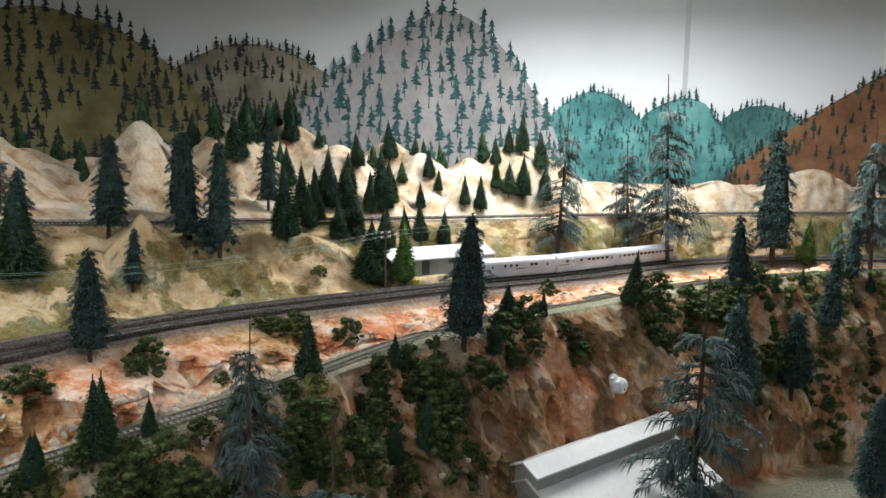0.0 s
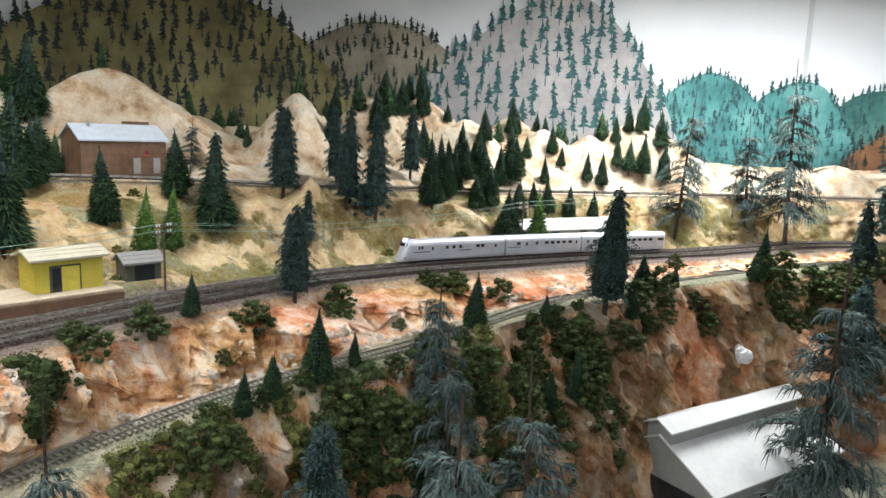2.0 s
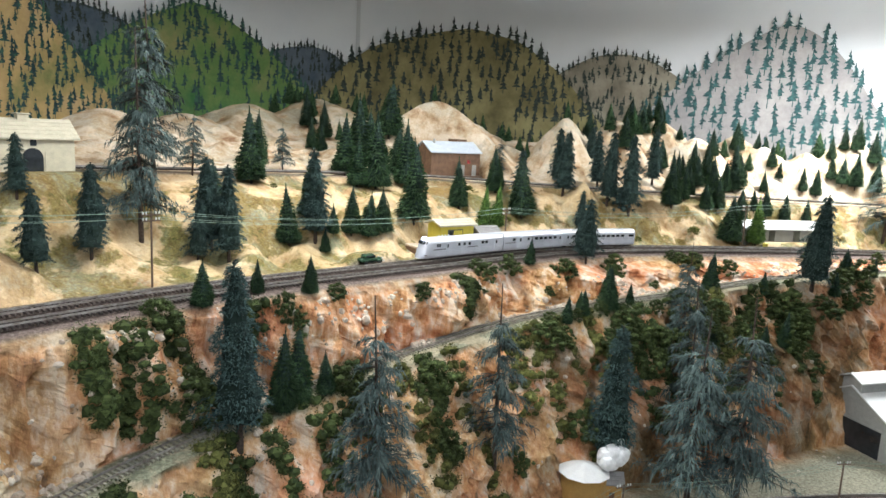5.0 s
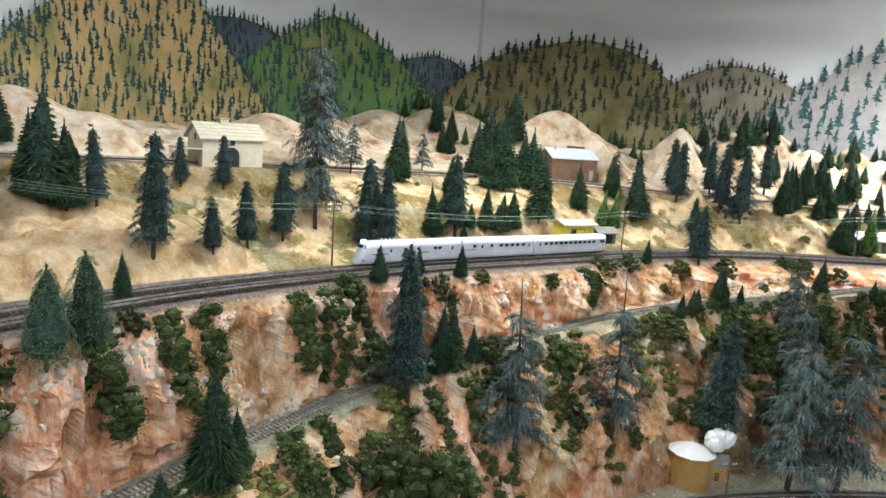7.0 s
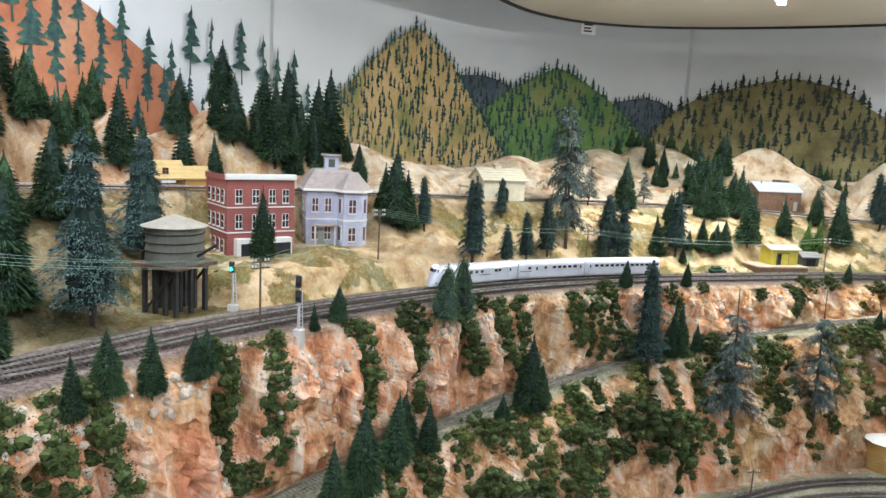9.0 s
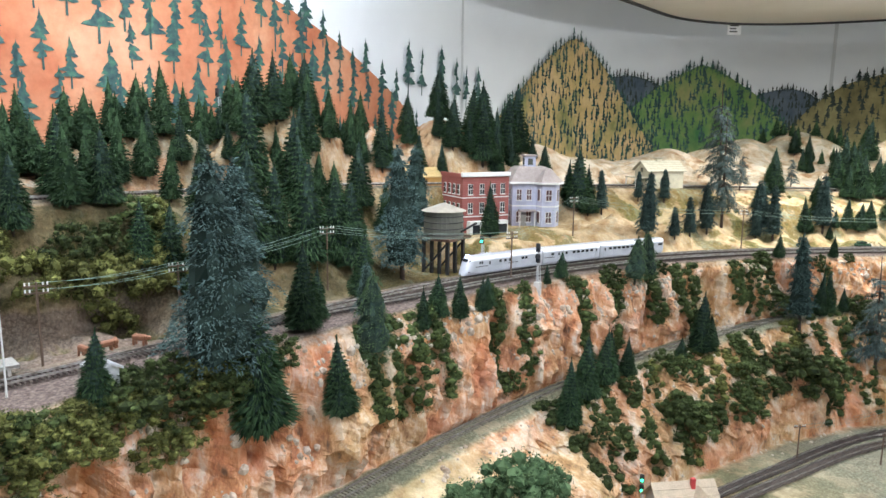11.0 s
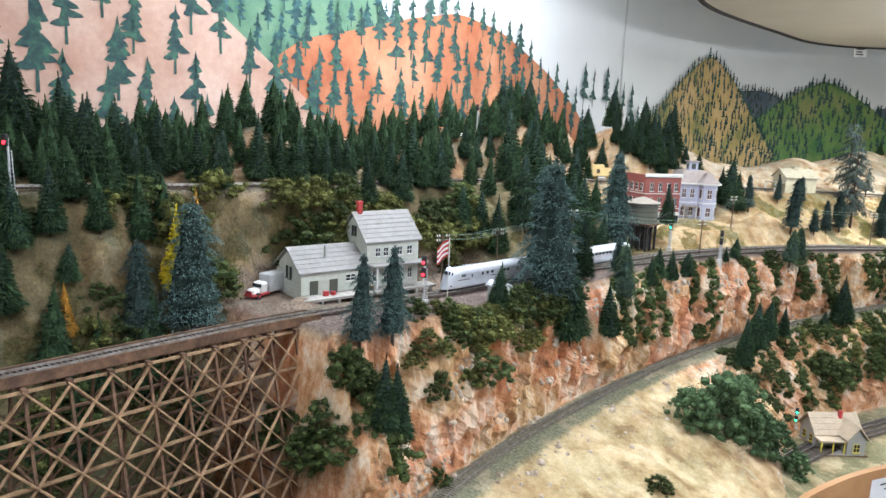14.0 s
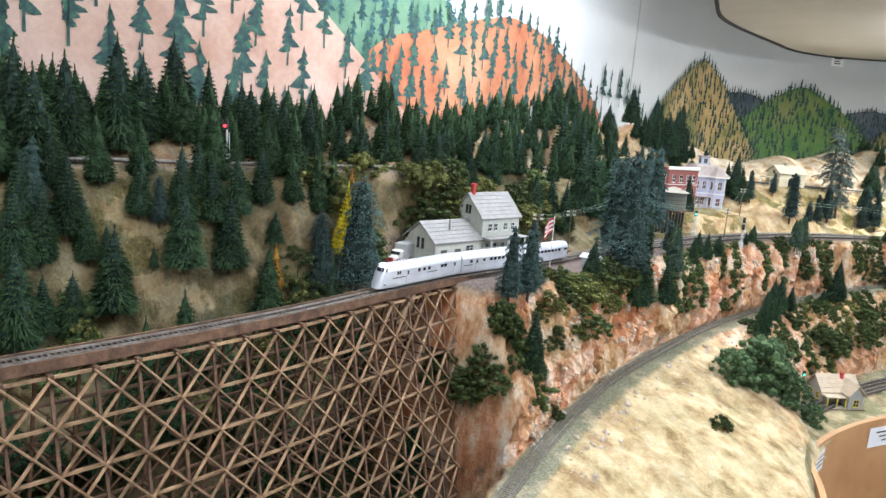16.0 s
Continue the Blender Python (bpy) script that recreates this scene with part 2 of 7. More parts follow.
                w = (f[:, 0] if dx else 1 - f[:, 0]) * (f[:, 1] if dy else 1 - f[:, 1]) * (f[:, 2] if dz else 1 - f[:, 2])
                total = total + w * h
    return total


def fractal(p, scale, octaves=4, seed=0):
    total, amp, norm = 0, 1.0, 0
    for o in range(octaves):
        total = total + amp * value_noise(p * scale * 2 ** o + 17.3 * o, seed + o)
        norm += amp
        amp *= 0.5
    return total / norm


# ---- the lines that the place follows ----
MAIN = [(1.75, 1.99, 1.185), (1.3, 2.03, 1.187), (0.95, 2.01, 1.188), (0.59, 1.89, 1.190), (0.25, 1.64, 1.192), (-0.08, 1.43, 1.195), (-0.42, 1.16, 1.199),
        (-0.60, 0.90, 1.205), (-0.74, 0.60, 1.210), (-0.87, 0.30, 1.216), (-0.95, 0.06, 1.221), (-1.00, -0.18, 1.226), (-1.015, -0.50, 1.233),
        (-1.00, -0.78, 1.239), (-0.962, -1.02, 1.241), (-0.895, -1.32, 1.243), (-0.815, -1.62, 1.247), (-0.745, -1.85, 1.257), (-0.69, -2.01, 1.266),
        (-0.625, -2.18, 1.272), (-0.565, -2.36, 1.274), (-0.510, -2.58, 1.276), (-0.455, -2.85, 1.279), (-0.405, -3.15, 1.282), (-0.36, -3.50, 1.285)]
LEDGE = [(1.75, 1.72, 1.19), (1.2, 1.76, 1.19), (0.8, 1.70, 1.185), (0.4, 1.53, 1.175), (-0.02, 1.25, 1.155), (-0.255, 0.96, 1.14), (-0.50, 0.72, 1.115), (-0.66, 0.45, 1.09),
         (-0.79, 0.10, 1.06), (-0.86, -0.30, 1.03), (-0.87, -0.63, 1.01), (-0.835, -0.93, 1.0), (-0.76, -1.25, 0.99), (-0.67, -1.55, 0.98),
         (-0.54, -1.83, 0.972), (-0.36, -2.15, 0.965), (-0.15, -2.5, 0.96), (0.1, -2.85, 0.955), (0.4, -3.25, 0.95)]
UPPER = [(1.75, 2.18, 1.29), (1.2, 2.2, 1.29), (0.6, 2.05, 1.292), (-0.06, 1.76, 1.297), (-0.36, 1.55, 1.307), (-0.62, 1.36, 1.317), (-0.93, 1.09, 1.335), (-1.17, 0.72, 1.345),
         (-1.34, 0.32, 1.355), (-1.44, -0.10, 1.368), (-1.46, -0.50, 1.385), (-1.36, -1.00, 1.405), (-1.12, -1.56, 1.425), (-1.00, -2.00, 1.433),
         (-0.93, -2.31, 1.440), (-0.87, -2.60, 1.448), (-0.78, -3.0, 1.455), (-0.65, -3.5, 1.46)]
WALL = [(1.9, 2.1), (1.2, 2.36), (0.5, 2.42), (-0.3, 2.42), (-1.0, 2.32), (-1.6, 2.0), (-2.05, 1.5), (-2.2, 0.95), (-2.12, 0.3), (-1.88, -0.35), (-1.70, -0.9),
        (-1.55, -1.5), (-1.45, -2.2), (-1.4, -3.0), (-1.4, -4.0)]
EDGE = [(1.75, 0.75), (1.0, 0.55), (0.4, 0.40), (0.0, 0.28), (-0.25, 0.05), (-0.36, -0.2), (-0.43, -0.47), (-0.47, -0.75), (-0.44, -1.02), (-0.32, -1.2), (-0.2, -1.4), (-0.1, -1.7), (0.0, -2.0), (0.1, -2.3), (0.3, -2.7), (0.65, -3.2)]
YARD = 0.80

main = spline(MAIN, 0.010)
side = -sides(main) if sides(main)[len(main) // 2][0] < 0 else sides(main)
main_s = np.r_[0, np.cumsum(np.linalg.norm(np.diff(main[:, :2], axis=0), axis=1))]


def across(points, smooth=25):
    """For every place along the main line, how far to the aisle side a line lies, and its height."""
    line = spline(points, 0.008)
    out = np.zeros((len(main), line.shape[1] - 1))
    tan = np.stack([side[:, 1], -side[:, 0]], 1)
    for i in range(len(main)):
        d = line[:, :2] - main[i, :2]
        along = np.abs(d @ tan[i])
        dist = np.linalg.norm(d, axis=1)
        k = np.argmin(along + 0.15 * dist)
        out[i, 0] = d[k] @ side[i]
        if line.shape[1] > 2:
            out[i, 1] = line[k, 2]
    pad = np.vstack([np.repeat(out[:1], smooth, 0), out, np.repeat(out[-1:], smooth, 0)])
    kernel = np.ones(2 * smooth + 1) / (2 * smooth + 1)
    return np.stack([np.convolve(pad[:, c], kernel, "valid") for c in range(out.shape[1])], 1)


def along_y(pairs):
    """A quantity given at places along the aisle, by the main line's y (falling), for each place on the main line."""
    y, v = np.array(pairs).T
    return np.interp(-main[:, 1], -y, v)


ledge, upper, wall_n, edge_n = across(LEDGE), across(UPPER), across(WALL)[:, 0], across(EDGE)[:, 0]
zt = main[:, 2]


def smooth01(a, lo, hi):
    t = np.clip((a - lo) / (hi - lo), 0, 1)
    return t * t * (3 - 2 * t)


# how far the land has fallen away under the trestle
gap = smooth01(-main[:, 1], 1.97, 2.06)
run = along_y([(2.1, 0.14), (1.0, 0.13), (0.2, 0.12), (-0.6, 0.14), (-0.9, 0.22), (-1.2, 0.36), (-1.6, 0.42), (-3.5, 0.45)])
foot = along_y([(2.1, 0.806), (-0.75, 0.806), (-1.2, 0.85), (-1.8, 0.84), (-3.5, 0.84)])
crest_z = along_y([(2.1, 1.36), (1.7, 1.39), (1.3, 1.43), (0.9, 1.42), (0.5, 1.41), (0.1, 1.42), (-0.2, 1.46), (-0.5, 1.49), (-1.0, 1.49), (-1.5, 1.475), (-2.2, 1.48), (-3.5, 1.50)])
crest_f = along_y([(2.1, 0.55), (1.3, 0.5), (0.5, 0.55), (-0.3, 0.6), (-1.0, 0.7), (-2.2, 0.75), (-3.5, 0.75)])
town = smooth01(-main[:, 1], -0.15, 0.05) * (1 - smooth01(-main[:, 1], 0.60, 0.80))
depot_lot = smooth01(-main[:, 1], 1.28, 1.42) * (1 - smooth01(-main[:, 1], 1.98, 2.03))
ravine = 0.74
K = [edge_n, np.maximum(np.minimum(ledge[:, 0] + 0.04 + run, edge_n - 0.03), ledge[:, 0] + 0.06), ledge[:, 0] + 0.038, ledge[:, 0] - 0.03, np.full(len(main), 0.098), np.full(len(main), 0.082), np.full(len(main), -0.045),
     -0.075 - 0.05 * gap, upper[:, 0] + 0.045, upper[:, 0] + 0.025, upper[:, 0] - 0.025]
K[6] = K[6] - 0.045 * gap
K[3] = np.maximum(K[3], K[4] + 0.02)
K[2] = np.maximum(K[2], K[3] + 0.02)
K[1] = np.maximum(K[1], K[2] + 0.02)
K.append(K[10] + (wall_n - K[10]) * crest_f)
K.append(wall_n)
low = np.minimum(zt - 0.012, ravine)
Z = [np.full(len(main), YARD), foot, ledge[:, 1] - 0.006, ledge[:, 1] - 0.004, zt - 0.022, zt - 0.012, zt - 0.012, zt - 0.018, upper[:, 1] - 0.02, upper[:, 1] - 0.006, upper[:, 1] - 0.006, crest_z, crest_z - 0.10]
for k, drop in ((3, 0.05), (4, 1), (5, 1), (6, 1), (7, 1)):
    Z[k] = Z[k] * (1 - gap * (drop if k > 3 else 0)) + (gap * drop * (ravine + 0.02 * (7 - k)) if k > 3 else 0)
Z[7] = (zt - 0.018) * (1 - gap) + 1.04 * gap
SEG = [14, 30, 8, 30, 2, 12, 3, 40, 3, 6, 56, 14]
ROCK = [0, 0.85, 0.1, 1, 0.7, 0, 0, 0.25, 0.3, 0, 0.75, 0.6]
BALLAST = [0.12, 0, 0.85, 0.0, 0.4, 1, 0.8, 0, 0.2, 0.8, 0, 0]
grid_n, grid_z, zone_r, zone_b, rough_k = [], [], [], [], []
for k, n in enumerate(SEG):
    for j in range(n if k < len(SEG) - 1 else n + 1):
        u = j / n
        grid_n.append(K[k] * (1 - u) + K[k + 1] * u)
        if k == 1:
            w = u ** 0.75
        elif k == 7:
            w = u * u * (3 - 2 * u)
            w = w * (1 - town) + town * np.where(u < 0.12, u / 0.12 * 0.35, np.where(u < 0.75, 0.35 + 0.25 * (u - 0.12), 0.5075 + (u - 0.75) * 1.97))
            w = w * (1 - depot_lot) + depot_lot * (0.04 * u if u < 0.65 else 0.026 + 0.974 * ((u - 0.65) / 0.35) ** 0.8)
        elif k == 10:
            w = u ** 0.7
        else:
            w = u
        grid_z.append(Z[k] * (1 - w) + Z[k + 1] * w)
        zone_r.append(ROCK[k])
        zone_b.append(BALLAST[k])
        rough_k.append({0: 0.15, 1: 1.0, 3: 1.0, 7: 0.6, 10: 0.9, 11: 0.6}.get(k, 0.05) * (math.sin(math.pi * u) ** 0.5 if k in (1, 3, 7, 10) and 0 < u < 1 else 0.15 if k in (1, 3, 7, 10) else 1))
grid_n, grid_z = np.array(grid_n).T, np.array(grid_z).T
NI, NJ = grid_n.shape
pos = np.stack([main[:, None, 0] + side[:, None, 0] * grid_n, main[:, None, 1] + side[:, None, 1] * grid_n, grid_z], 2).reshape(-1, 3)
rough_all = np.tile(np.array(rough_k), NI)
n1 = fractal(pos * (1, 1, 0.6), 9, 4, 3) - 0.5
n2 = np.abs(fractal(pos * (1, 1, 0.30), 24, 4, 11) - 0.5) * 2
n3 = fractal(pos * (0.4, 0.4, 2.4), 24, 3, 29) - 0.5
n4 = np.abs(fractal(pos * (1, 1, 0.5), 70, 3, 41) - 0.5) * 2
seg_id = np.tile(np.repeat(np.arange(len(SEG)), [n if k < len(SEG) - 1 else n + 1 for k, n in enumerate(SEG)]), NI)
yy = np.repeat(main[:, 1], NJ)
hilly = np.isin(seg_id, (10, 11)) * 1.0
bluff = np.isin(seg_id, (1, 3)) * (1 - smooth01(-yy, 0.85, 1.2) * (seg_id == 1))
out = np.repeat(side, NJ, 0)
rough_all = rough_all * (1 - 0.45 * smooth01(-yy, 0.85, 1.2) * (seg_id == 1))
push = rough_all * ((0.10 - 0.04 * hilly) * n1 + (0.05 + 0.05 * bluff) * (0.30 - n2) + 0.022 * n3 + 0.018 * (0.3 - n4))
pos[:, :2] += out * push[:, None]
h1 = fractal(pos * (1, 1, 0.0), 4.2, 2, 57) - 0.5
h2 = np.abs(fractal(pos * (1, 1, 0.0), 13, 3, 63) - 0.5) * 2
pos[:, 2] += rough_all * (0.055 * n1 + 0.03 * n2 - 0.012 + hilly * (0.05 * h1 + 0.04 * (h2 - 0.3) + 0.04 * (0.3 - n2)) + 0.006 * n4)
pos[:, 2] += rough_all * (seg_id == 7) * (0.075 * (h2 - 0.3) + 0.06 * h1)
# the hills of draped plaster cloth: top, steepness and roundness of each, with folds that run down from the top
KNOBS = [(-0.67, 1.60, 1.512, 1.7, 0.015), (-0.55, 1.82, 1.517, 1.2, 0.03), (-0.46, 2.0, 1.535, 1.2, 0.04), (-0.298, 1.94, 1.472, 1.1, 0.02), (-0.174, 2.05, 1.487, 1.1, 0.02),
         (-0.086, 1.98, 1.452, 1.2, 0.02), (0.043, 1.99, 1.440, 1.2, 0.02), (0.177, 2.06, 1.487, 1.1, 0.035), (-0.93, 1.62, 1.450, 0.9, 0.05), (0.784, 2.18, 1.382, 0.8, 0.06), (1.10, 2.25, 1.418, 0.7, 0.06),
         (-1.64, 1.30, 1.507, 0.8, 0.07), (-1.547, 1.558, 1.540, 0.8, 0.07), (-1.035, 1.43, 1.540, 1.25, 0.075), (-0.935, 1.504, 1.477, 1.2, 0.03), (-1.562, 0.132, 1.444, 1.0, 0.05), (-1.645, 0.742, 1.467, 0.7, 0.06),
         (-1.628, 1.005, 1.465, 0.7, 0.06), (-1.44, 1.51, 1.520, 0.9, 0.05), (-1.68, 0.03, 1.487, 0.9, 0.05), (-1.70, -0.143, 1.50, 1.0, 0.04), (-1.527, -0.973, 1.595, 1.1, 0.03), (-1.429, -1.122, 1.555, 1.1, 0.03),
         (-1.66, -0.395, 1.565, 1.0, 0.04), (-1.564, -0.665, 1.549, 1.1, 0.03), (-1.388, -1.299, 1.545, 1.0, 0.04), (-1.36, -1.486, 1.497, 1.0, 0.04), (-1.337, -1.777, 1.520, 1.0, 0.04), (-1.143, -2.024, 1.470, 1.0, 0.04),
         (-1.076, -2.384, 1.480, 1.0, 0.04), (-1.275, -1.866, 1.535, 0.9, 0.04)]
clear_of_line = smooth01((upper[:, :1] - 0.025 - grid_n).ravel(), 0.005, 0.05) * np.isin(seg_id, (10, 11))
hill = pos[:, 2].copy()
for q, (cx, cy, top, steep, soft_top) in enumerate(KNOBS):
    dx, dy = pos[:, 0] - cx, pos[:, 1] - cy
    ang = np.arctan2(dy, dx)
    dist = np.hypot(dx, dy)
    ring = np.stack([np.cos(ang) * 2.1 + 9 * q, np.sin(ang) * 2.1, dist * 3], 1)
    folds = np.abs(value_noise(ring, 5) - 0.5) * 2 + 0.5 * np.abs(value_noise(ring * 2.3, 9) - 0.5) * 2
    cone = top - 0.88 * steep * (np.sqrt(dist ** 2 + soft_top ** 2) - soft_top) * (0.66 + 0.72 * folds)
    k = 0.022
    h = np.clip(0.5 + 0.5 * (cone - hill) / k, 0, 1)
    hill = hill * (1 - h) + cone * h + k * h * (1 - h)
pos[:, 2] = pos[:, 2] * (1 - clear_of_line) + hill * clear_of_line
# a tan spur in front of the upper line, and the dirt bank before the town
for cx, cy, ch, cr in ((-0.545, 1.30, 0.075, 0.060), (-1.185, -0.115, 0.050, 0.075), (-1.13, 0.02, 0.03, 0.07), (-0.97, 0.42, 0.03, 0.06), (-0.93, 0.62, 0.03, 0.05)):
    d2 = np.hypot(pos[:, 0] - cx, pos[:, 1] - cy)
    pos[:, 2] += ch * np.clip(1 - d2 / cr, 0, 1) ** 0.9 * np.isin(seg_id, (7,))
# level pads under the buildings
PADS = [(-0.985, 1.26, 0.10, 1.323), (-0.90, 1.30, 0.08, 1.323), (-1.36, 0.27, 0.10, 1.351), (-1.335, -0.50, 0.10, 1.270), (-1.32, -0.29, 0.085, 1.268), (-1.115, -0.775, 0.075, 1.222),
        (-1.50, -0.58, 0.09, 1.379), (-0.03, 1.58, 0.09, 1.192), (0.06, 1.63, 0.09, 1.192), (-0.75, 0.80, 0.07, 1.204), (-0.69, 0.92, 0.05, 1.204), (-0.81, 0.60, 0.05, 1.210), (-0.94, -1.965, 0.09, 1.240), (-0.93, -1.88, 0.07, 1.240)]
for cx, cy, cr, cz in PADS:
    w = smooth01(cr * 1.45 - np.hypot(pos[:, 0] - cx, pos[:, 1] - cy), 0.0, cr * 0.45) * np.isin(seg_id, (7, 8, 10, 11))
    w = w * smooth01((grid_n - upper[:, :1] - 0.02).ravel(), 0.0, 0.06) if cy < -1.8 else w
    keep = np.isin(seg_id, (8,)) & (np.abs(pos[:, 2] - cz) < 0.03)
    pos[:, 2] = np.where(keep, pos[:, 2], pos[:, 2] * (1 - w) + cz * w)
gapv = np.repeat(gap, NJ)
faces = [(i * NJ + j, i * NJ + j + 1, (i + 1) * NJ + j + 1, (i + 1) * NJ + j) for i in range(NI - 1) for j in range(NJ - 1)]
terrain = mesh_object("ground", pos, faces, MAT_TERRAIN, smooth=True)
tagged(terrain, "sculpted plaster scenery with orange rock cliffs and sandy grass slopes", "ground", kind="structure")
zr, zb = np.tile(np.array(zone_r), NI), np.tile(np.array(zone_b), NI)
zb = np.where((seg_id < 9) & (seg_id > 3), zb * np.clip(1 - 30 * gapv, 0, 1), zb)
gravel = np.where(seg_id == 2, 0.7, 0.0) + np.where(seg_id == 0, 0.75 * (1 - smooth01(-yy, -0.2, 0.5)) + 0.15, 0)
zb = np.where((seg_id == 2) | ((seg_id == 8) & (yy < -0.8)), 0.0, zb)
sandy = smooth01(-yy, 0.85, 1.2) * (seg_id == 1)
zr = zr * (1 - 0.80 * sandy)
zr = np.where(np.isin(seg_id, (3, 4, 5, 6, 7)) & (gapv > 0.01) & (gapv < 0.9), 1.0, zr)
lot = np.repeat(depot_lot, NJ) * (seg_id == 7)
flat = np.abs(pos[:, 2] - np.repeat(zt, NJ)) < 0.03
zb = np.clip(zb + 0.85 * lot * flat, 0, 1)
pale = np.where(seg_id >= 10, 0.95 * (1 - 0.8 * smooth01(-yy, 0.05, 0.5)), 0.0) + np.where((seg_id == 3) | (seg_id == 1), 0.12 * smooth01(-yy, -0.6, 0.2), 0) + 0.06 * sandy
forest = smooth01(-yy, 0.55, 1.0) * np.isin(seg_id, (7, 8, 10, 11)) * np.where(seg_id >= 10, 0.85, 1.0) * (1 - lot * flat)
# the ravine's dark earth and growth also stand for shade behind the trestle
forest = np.maximum(forest, gapv * np.isin(seg_id, (3, 4, 5, 6, 7)) * 1.0)
forest = np.maximum(forest, 0.85 * (seg_id == 1) * smooth01(yy, 0.3, 0.9) * (n1 > -0.03))
green = np.where(seg_id == 1, 0.6 - 0.35 * smooth01(-yy, 0.85, 1.2), 1.0) * (1 - 0.75 * np.repeat(town, NJ) * (np.hypot(pos[:, 0] + 1.15, pos[:, 1] + 0.12) < 0.22)) * np.where(seg_id == 0, 0.6, 1.0)
for name, cols in (("zone", (zr + 0.25 * n1, zb, pale)), ("cover", (forest, green, gravel))):
    layer = terrain.data.color_attributes.new(name, "FLOAT_COLOR", "POINT")
    layer.data.foreach_set("color", np.clip(np.stack([*cols, np.ones(len(zr))], 1), 0, 1).astype(np.float32).ravel())

from mathutils.bvhtree import BVHTree
rocky = np.isin(seg_id, (1, 3)).reshape(NI, NJ)[:-1, :-1].ravel()
terrain.data.polygons.foreach_set("use_smooth", ~rocky)

TREE = BVHTree.FromPolygons([tuple(p) for p in pos], faces)


def ground_at(x, y, above=3.0):
    hit = TREE.ray_cast(Vector((x, y, above)), Vector((0, 0, -1)))
    return hit[0].z if hit[0] is not None else YARD


# ---- room ----
wall_line = spline(WALL, 0.02)
wall_s = np.r_[0, np.cumsum(np.linalg.norm(np.diff(wall_line, axis=0), axis=1))]
wall_in = -sides(wall_line) if (sides(wall_line)[len(wall_line) // 2] @ np.array([1.0, 0.0])) < 0 else sides(wall_line)


def on_wall(w, z, off=0.0):
    x, y = np.interp(w, wall_s, wall_line[:, 0]), np.interp(w, wall_s, wall_line[:, 1])
    nx, ny = np.interp(w, wall_s, wall_in[:, 0]), np.interp(w, wall_s, wall_in[:, 1])
    return (x + nx * off, y + ny * off, z)


verts, fcs = [], []
for i, w in enumerate(wall_s):
    for z, o in ((0, 0.0), (2.6, 0.0), (2.6, -0.08), (0, -0.08)):
        verts.append(on_wall(w, z, o))
    if i:
        for k in range(4):
            a, b = (i - 1) * 4 + k, (i - 1) * 4 + (k + 1) % 4
            fcs.append((a, b, b + 4, a + 4))
backdrop = tagged(mesh_object("backdrop", verts, fcs, MAT_WALL, smooth=True), "curved white backdrop wall painted with forested mountains", "backdrop", kind="structure")


def flat_wall(name, x0, x1, y0, y1, z0, z1, mat, label):
    return tagged(part(name, boxes((x0, x1, y0, y1, z0, z1)), mat), label, "wall" if "wall" in name else name, kind="structure")


flat_wall("wall_east", 2.6, 2.7, -5.0, 2.9, 0, 2.6, MAT_WALL, "plain white room wall behind the aisle")
flat_wall("wall_south", -2.4, 2.6, -5.1, -5.0, 0, 2.6, MAT_WALL, "plain white room wall at the aisle end")
flat_wall("wall_north", -2.4, 2.6, 2.6, 2.7, 0, 2.6, MAT_WALL, "plain white room wall behind the backdrop")
flat_wall("floor", -2.4, 2.6, -5.0, 2.6, -0.05, 0.0, MAT_FLOOR, "grey vinyl aisle floor")
flat_wall("ceiling", -2.4, 2.7, -5.1, 2.7, 2.6, 2.65, MAT_CEIL, "white room ceiling")


def soffit():
    """The dropped ceiling board that follows the backdrop, with its dark edge strip."""
    far = spline([(-0.95, -0.95), (-1.22, -0.55), (-1.45, -0.15), (-1.64, 0.49), (-1.74, 0.95), (-1.62, 1.30), (-1.25, 1.55), (-0.6, 1.72), (0.4, 1.78), (1.6, 1.7)], 0.03)
    near = spline([(-0.60, -0.75), (-0.70, -0.40), (-0.72, -0.10), (-0.60, 0.25), (-0.45, 0.5), (-0.3, 0.65), (-0.1, 0.75), (0.2, 0.85), (0.8, 0.9), (1.6, 0.9)], 0.03)
    k = len(far)
    idx = np.linspace(0, len(near) - 1, k).round().astype(int)
    near = near[idx]
    verts = [(x, y, 2.0) for x, y in far] + [(x, y, 2.0) for x, y in near] + [(x, y, 2.03) for x, y in far] + [(x, y, 2.03) for x, y in near]
    fcs = []
    for i in range(k - 1):
        fcs += [(i, i + 1, k + i + 1, k + i), (2 * k + i, 3 * k + i, 3 * k + i + 1, 2 * k + i + 1), (i, 2 * k + i, 2 * k + i + 1, i + 1), (k + i, k + i + 1, 3 * k + i + 1, 3 * k + i)]
    ob = tagged(mesh_object("soffit", verts, fcs, MAT_CEIL), "pale dropped ceiling board curving along the backdrop", "ceiling", kind="structure")
    edge = np.column_stack([far, np.full(k, 1.992)])
    s2 = sides(edge)
    sg = 1 if (s2[k // 2] @ np.array([-1.0, 0.0])) > 0 else -1
    verts = [(p[0] + sg * s2[i][0] * a, p[1] + sg * s2[i][1] * a, p[2] + u) for i, p in enumerate(edge) for a, u in ((0.004, 0.0), (0.012, 0.0), (0.012, 0.045), (0.004, 0.045))]
    fcs = [(i * 4 + j, i * 4 + (j + 1) % 4, (i + 1) * 4 + (j + 1) % 4, (i + 1) * 4 + j) for i in range(k - 1) for j in range(4)]
    mesh_object("edge_strip", verts, fcs, MAT_BLACK, ob, "dark edge strip")
    return ob



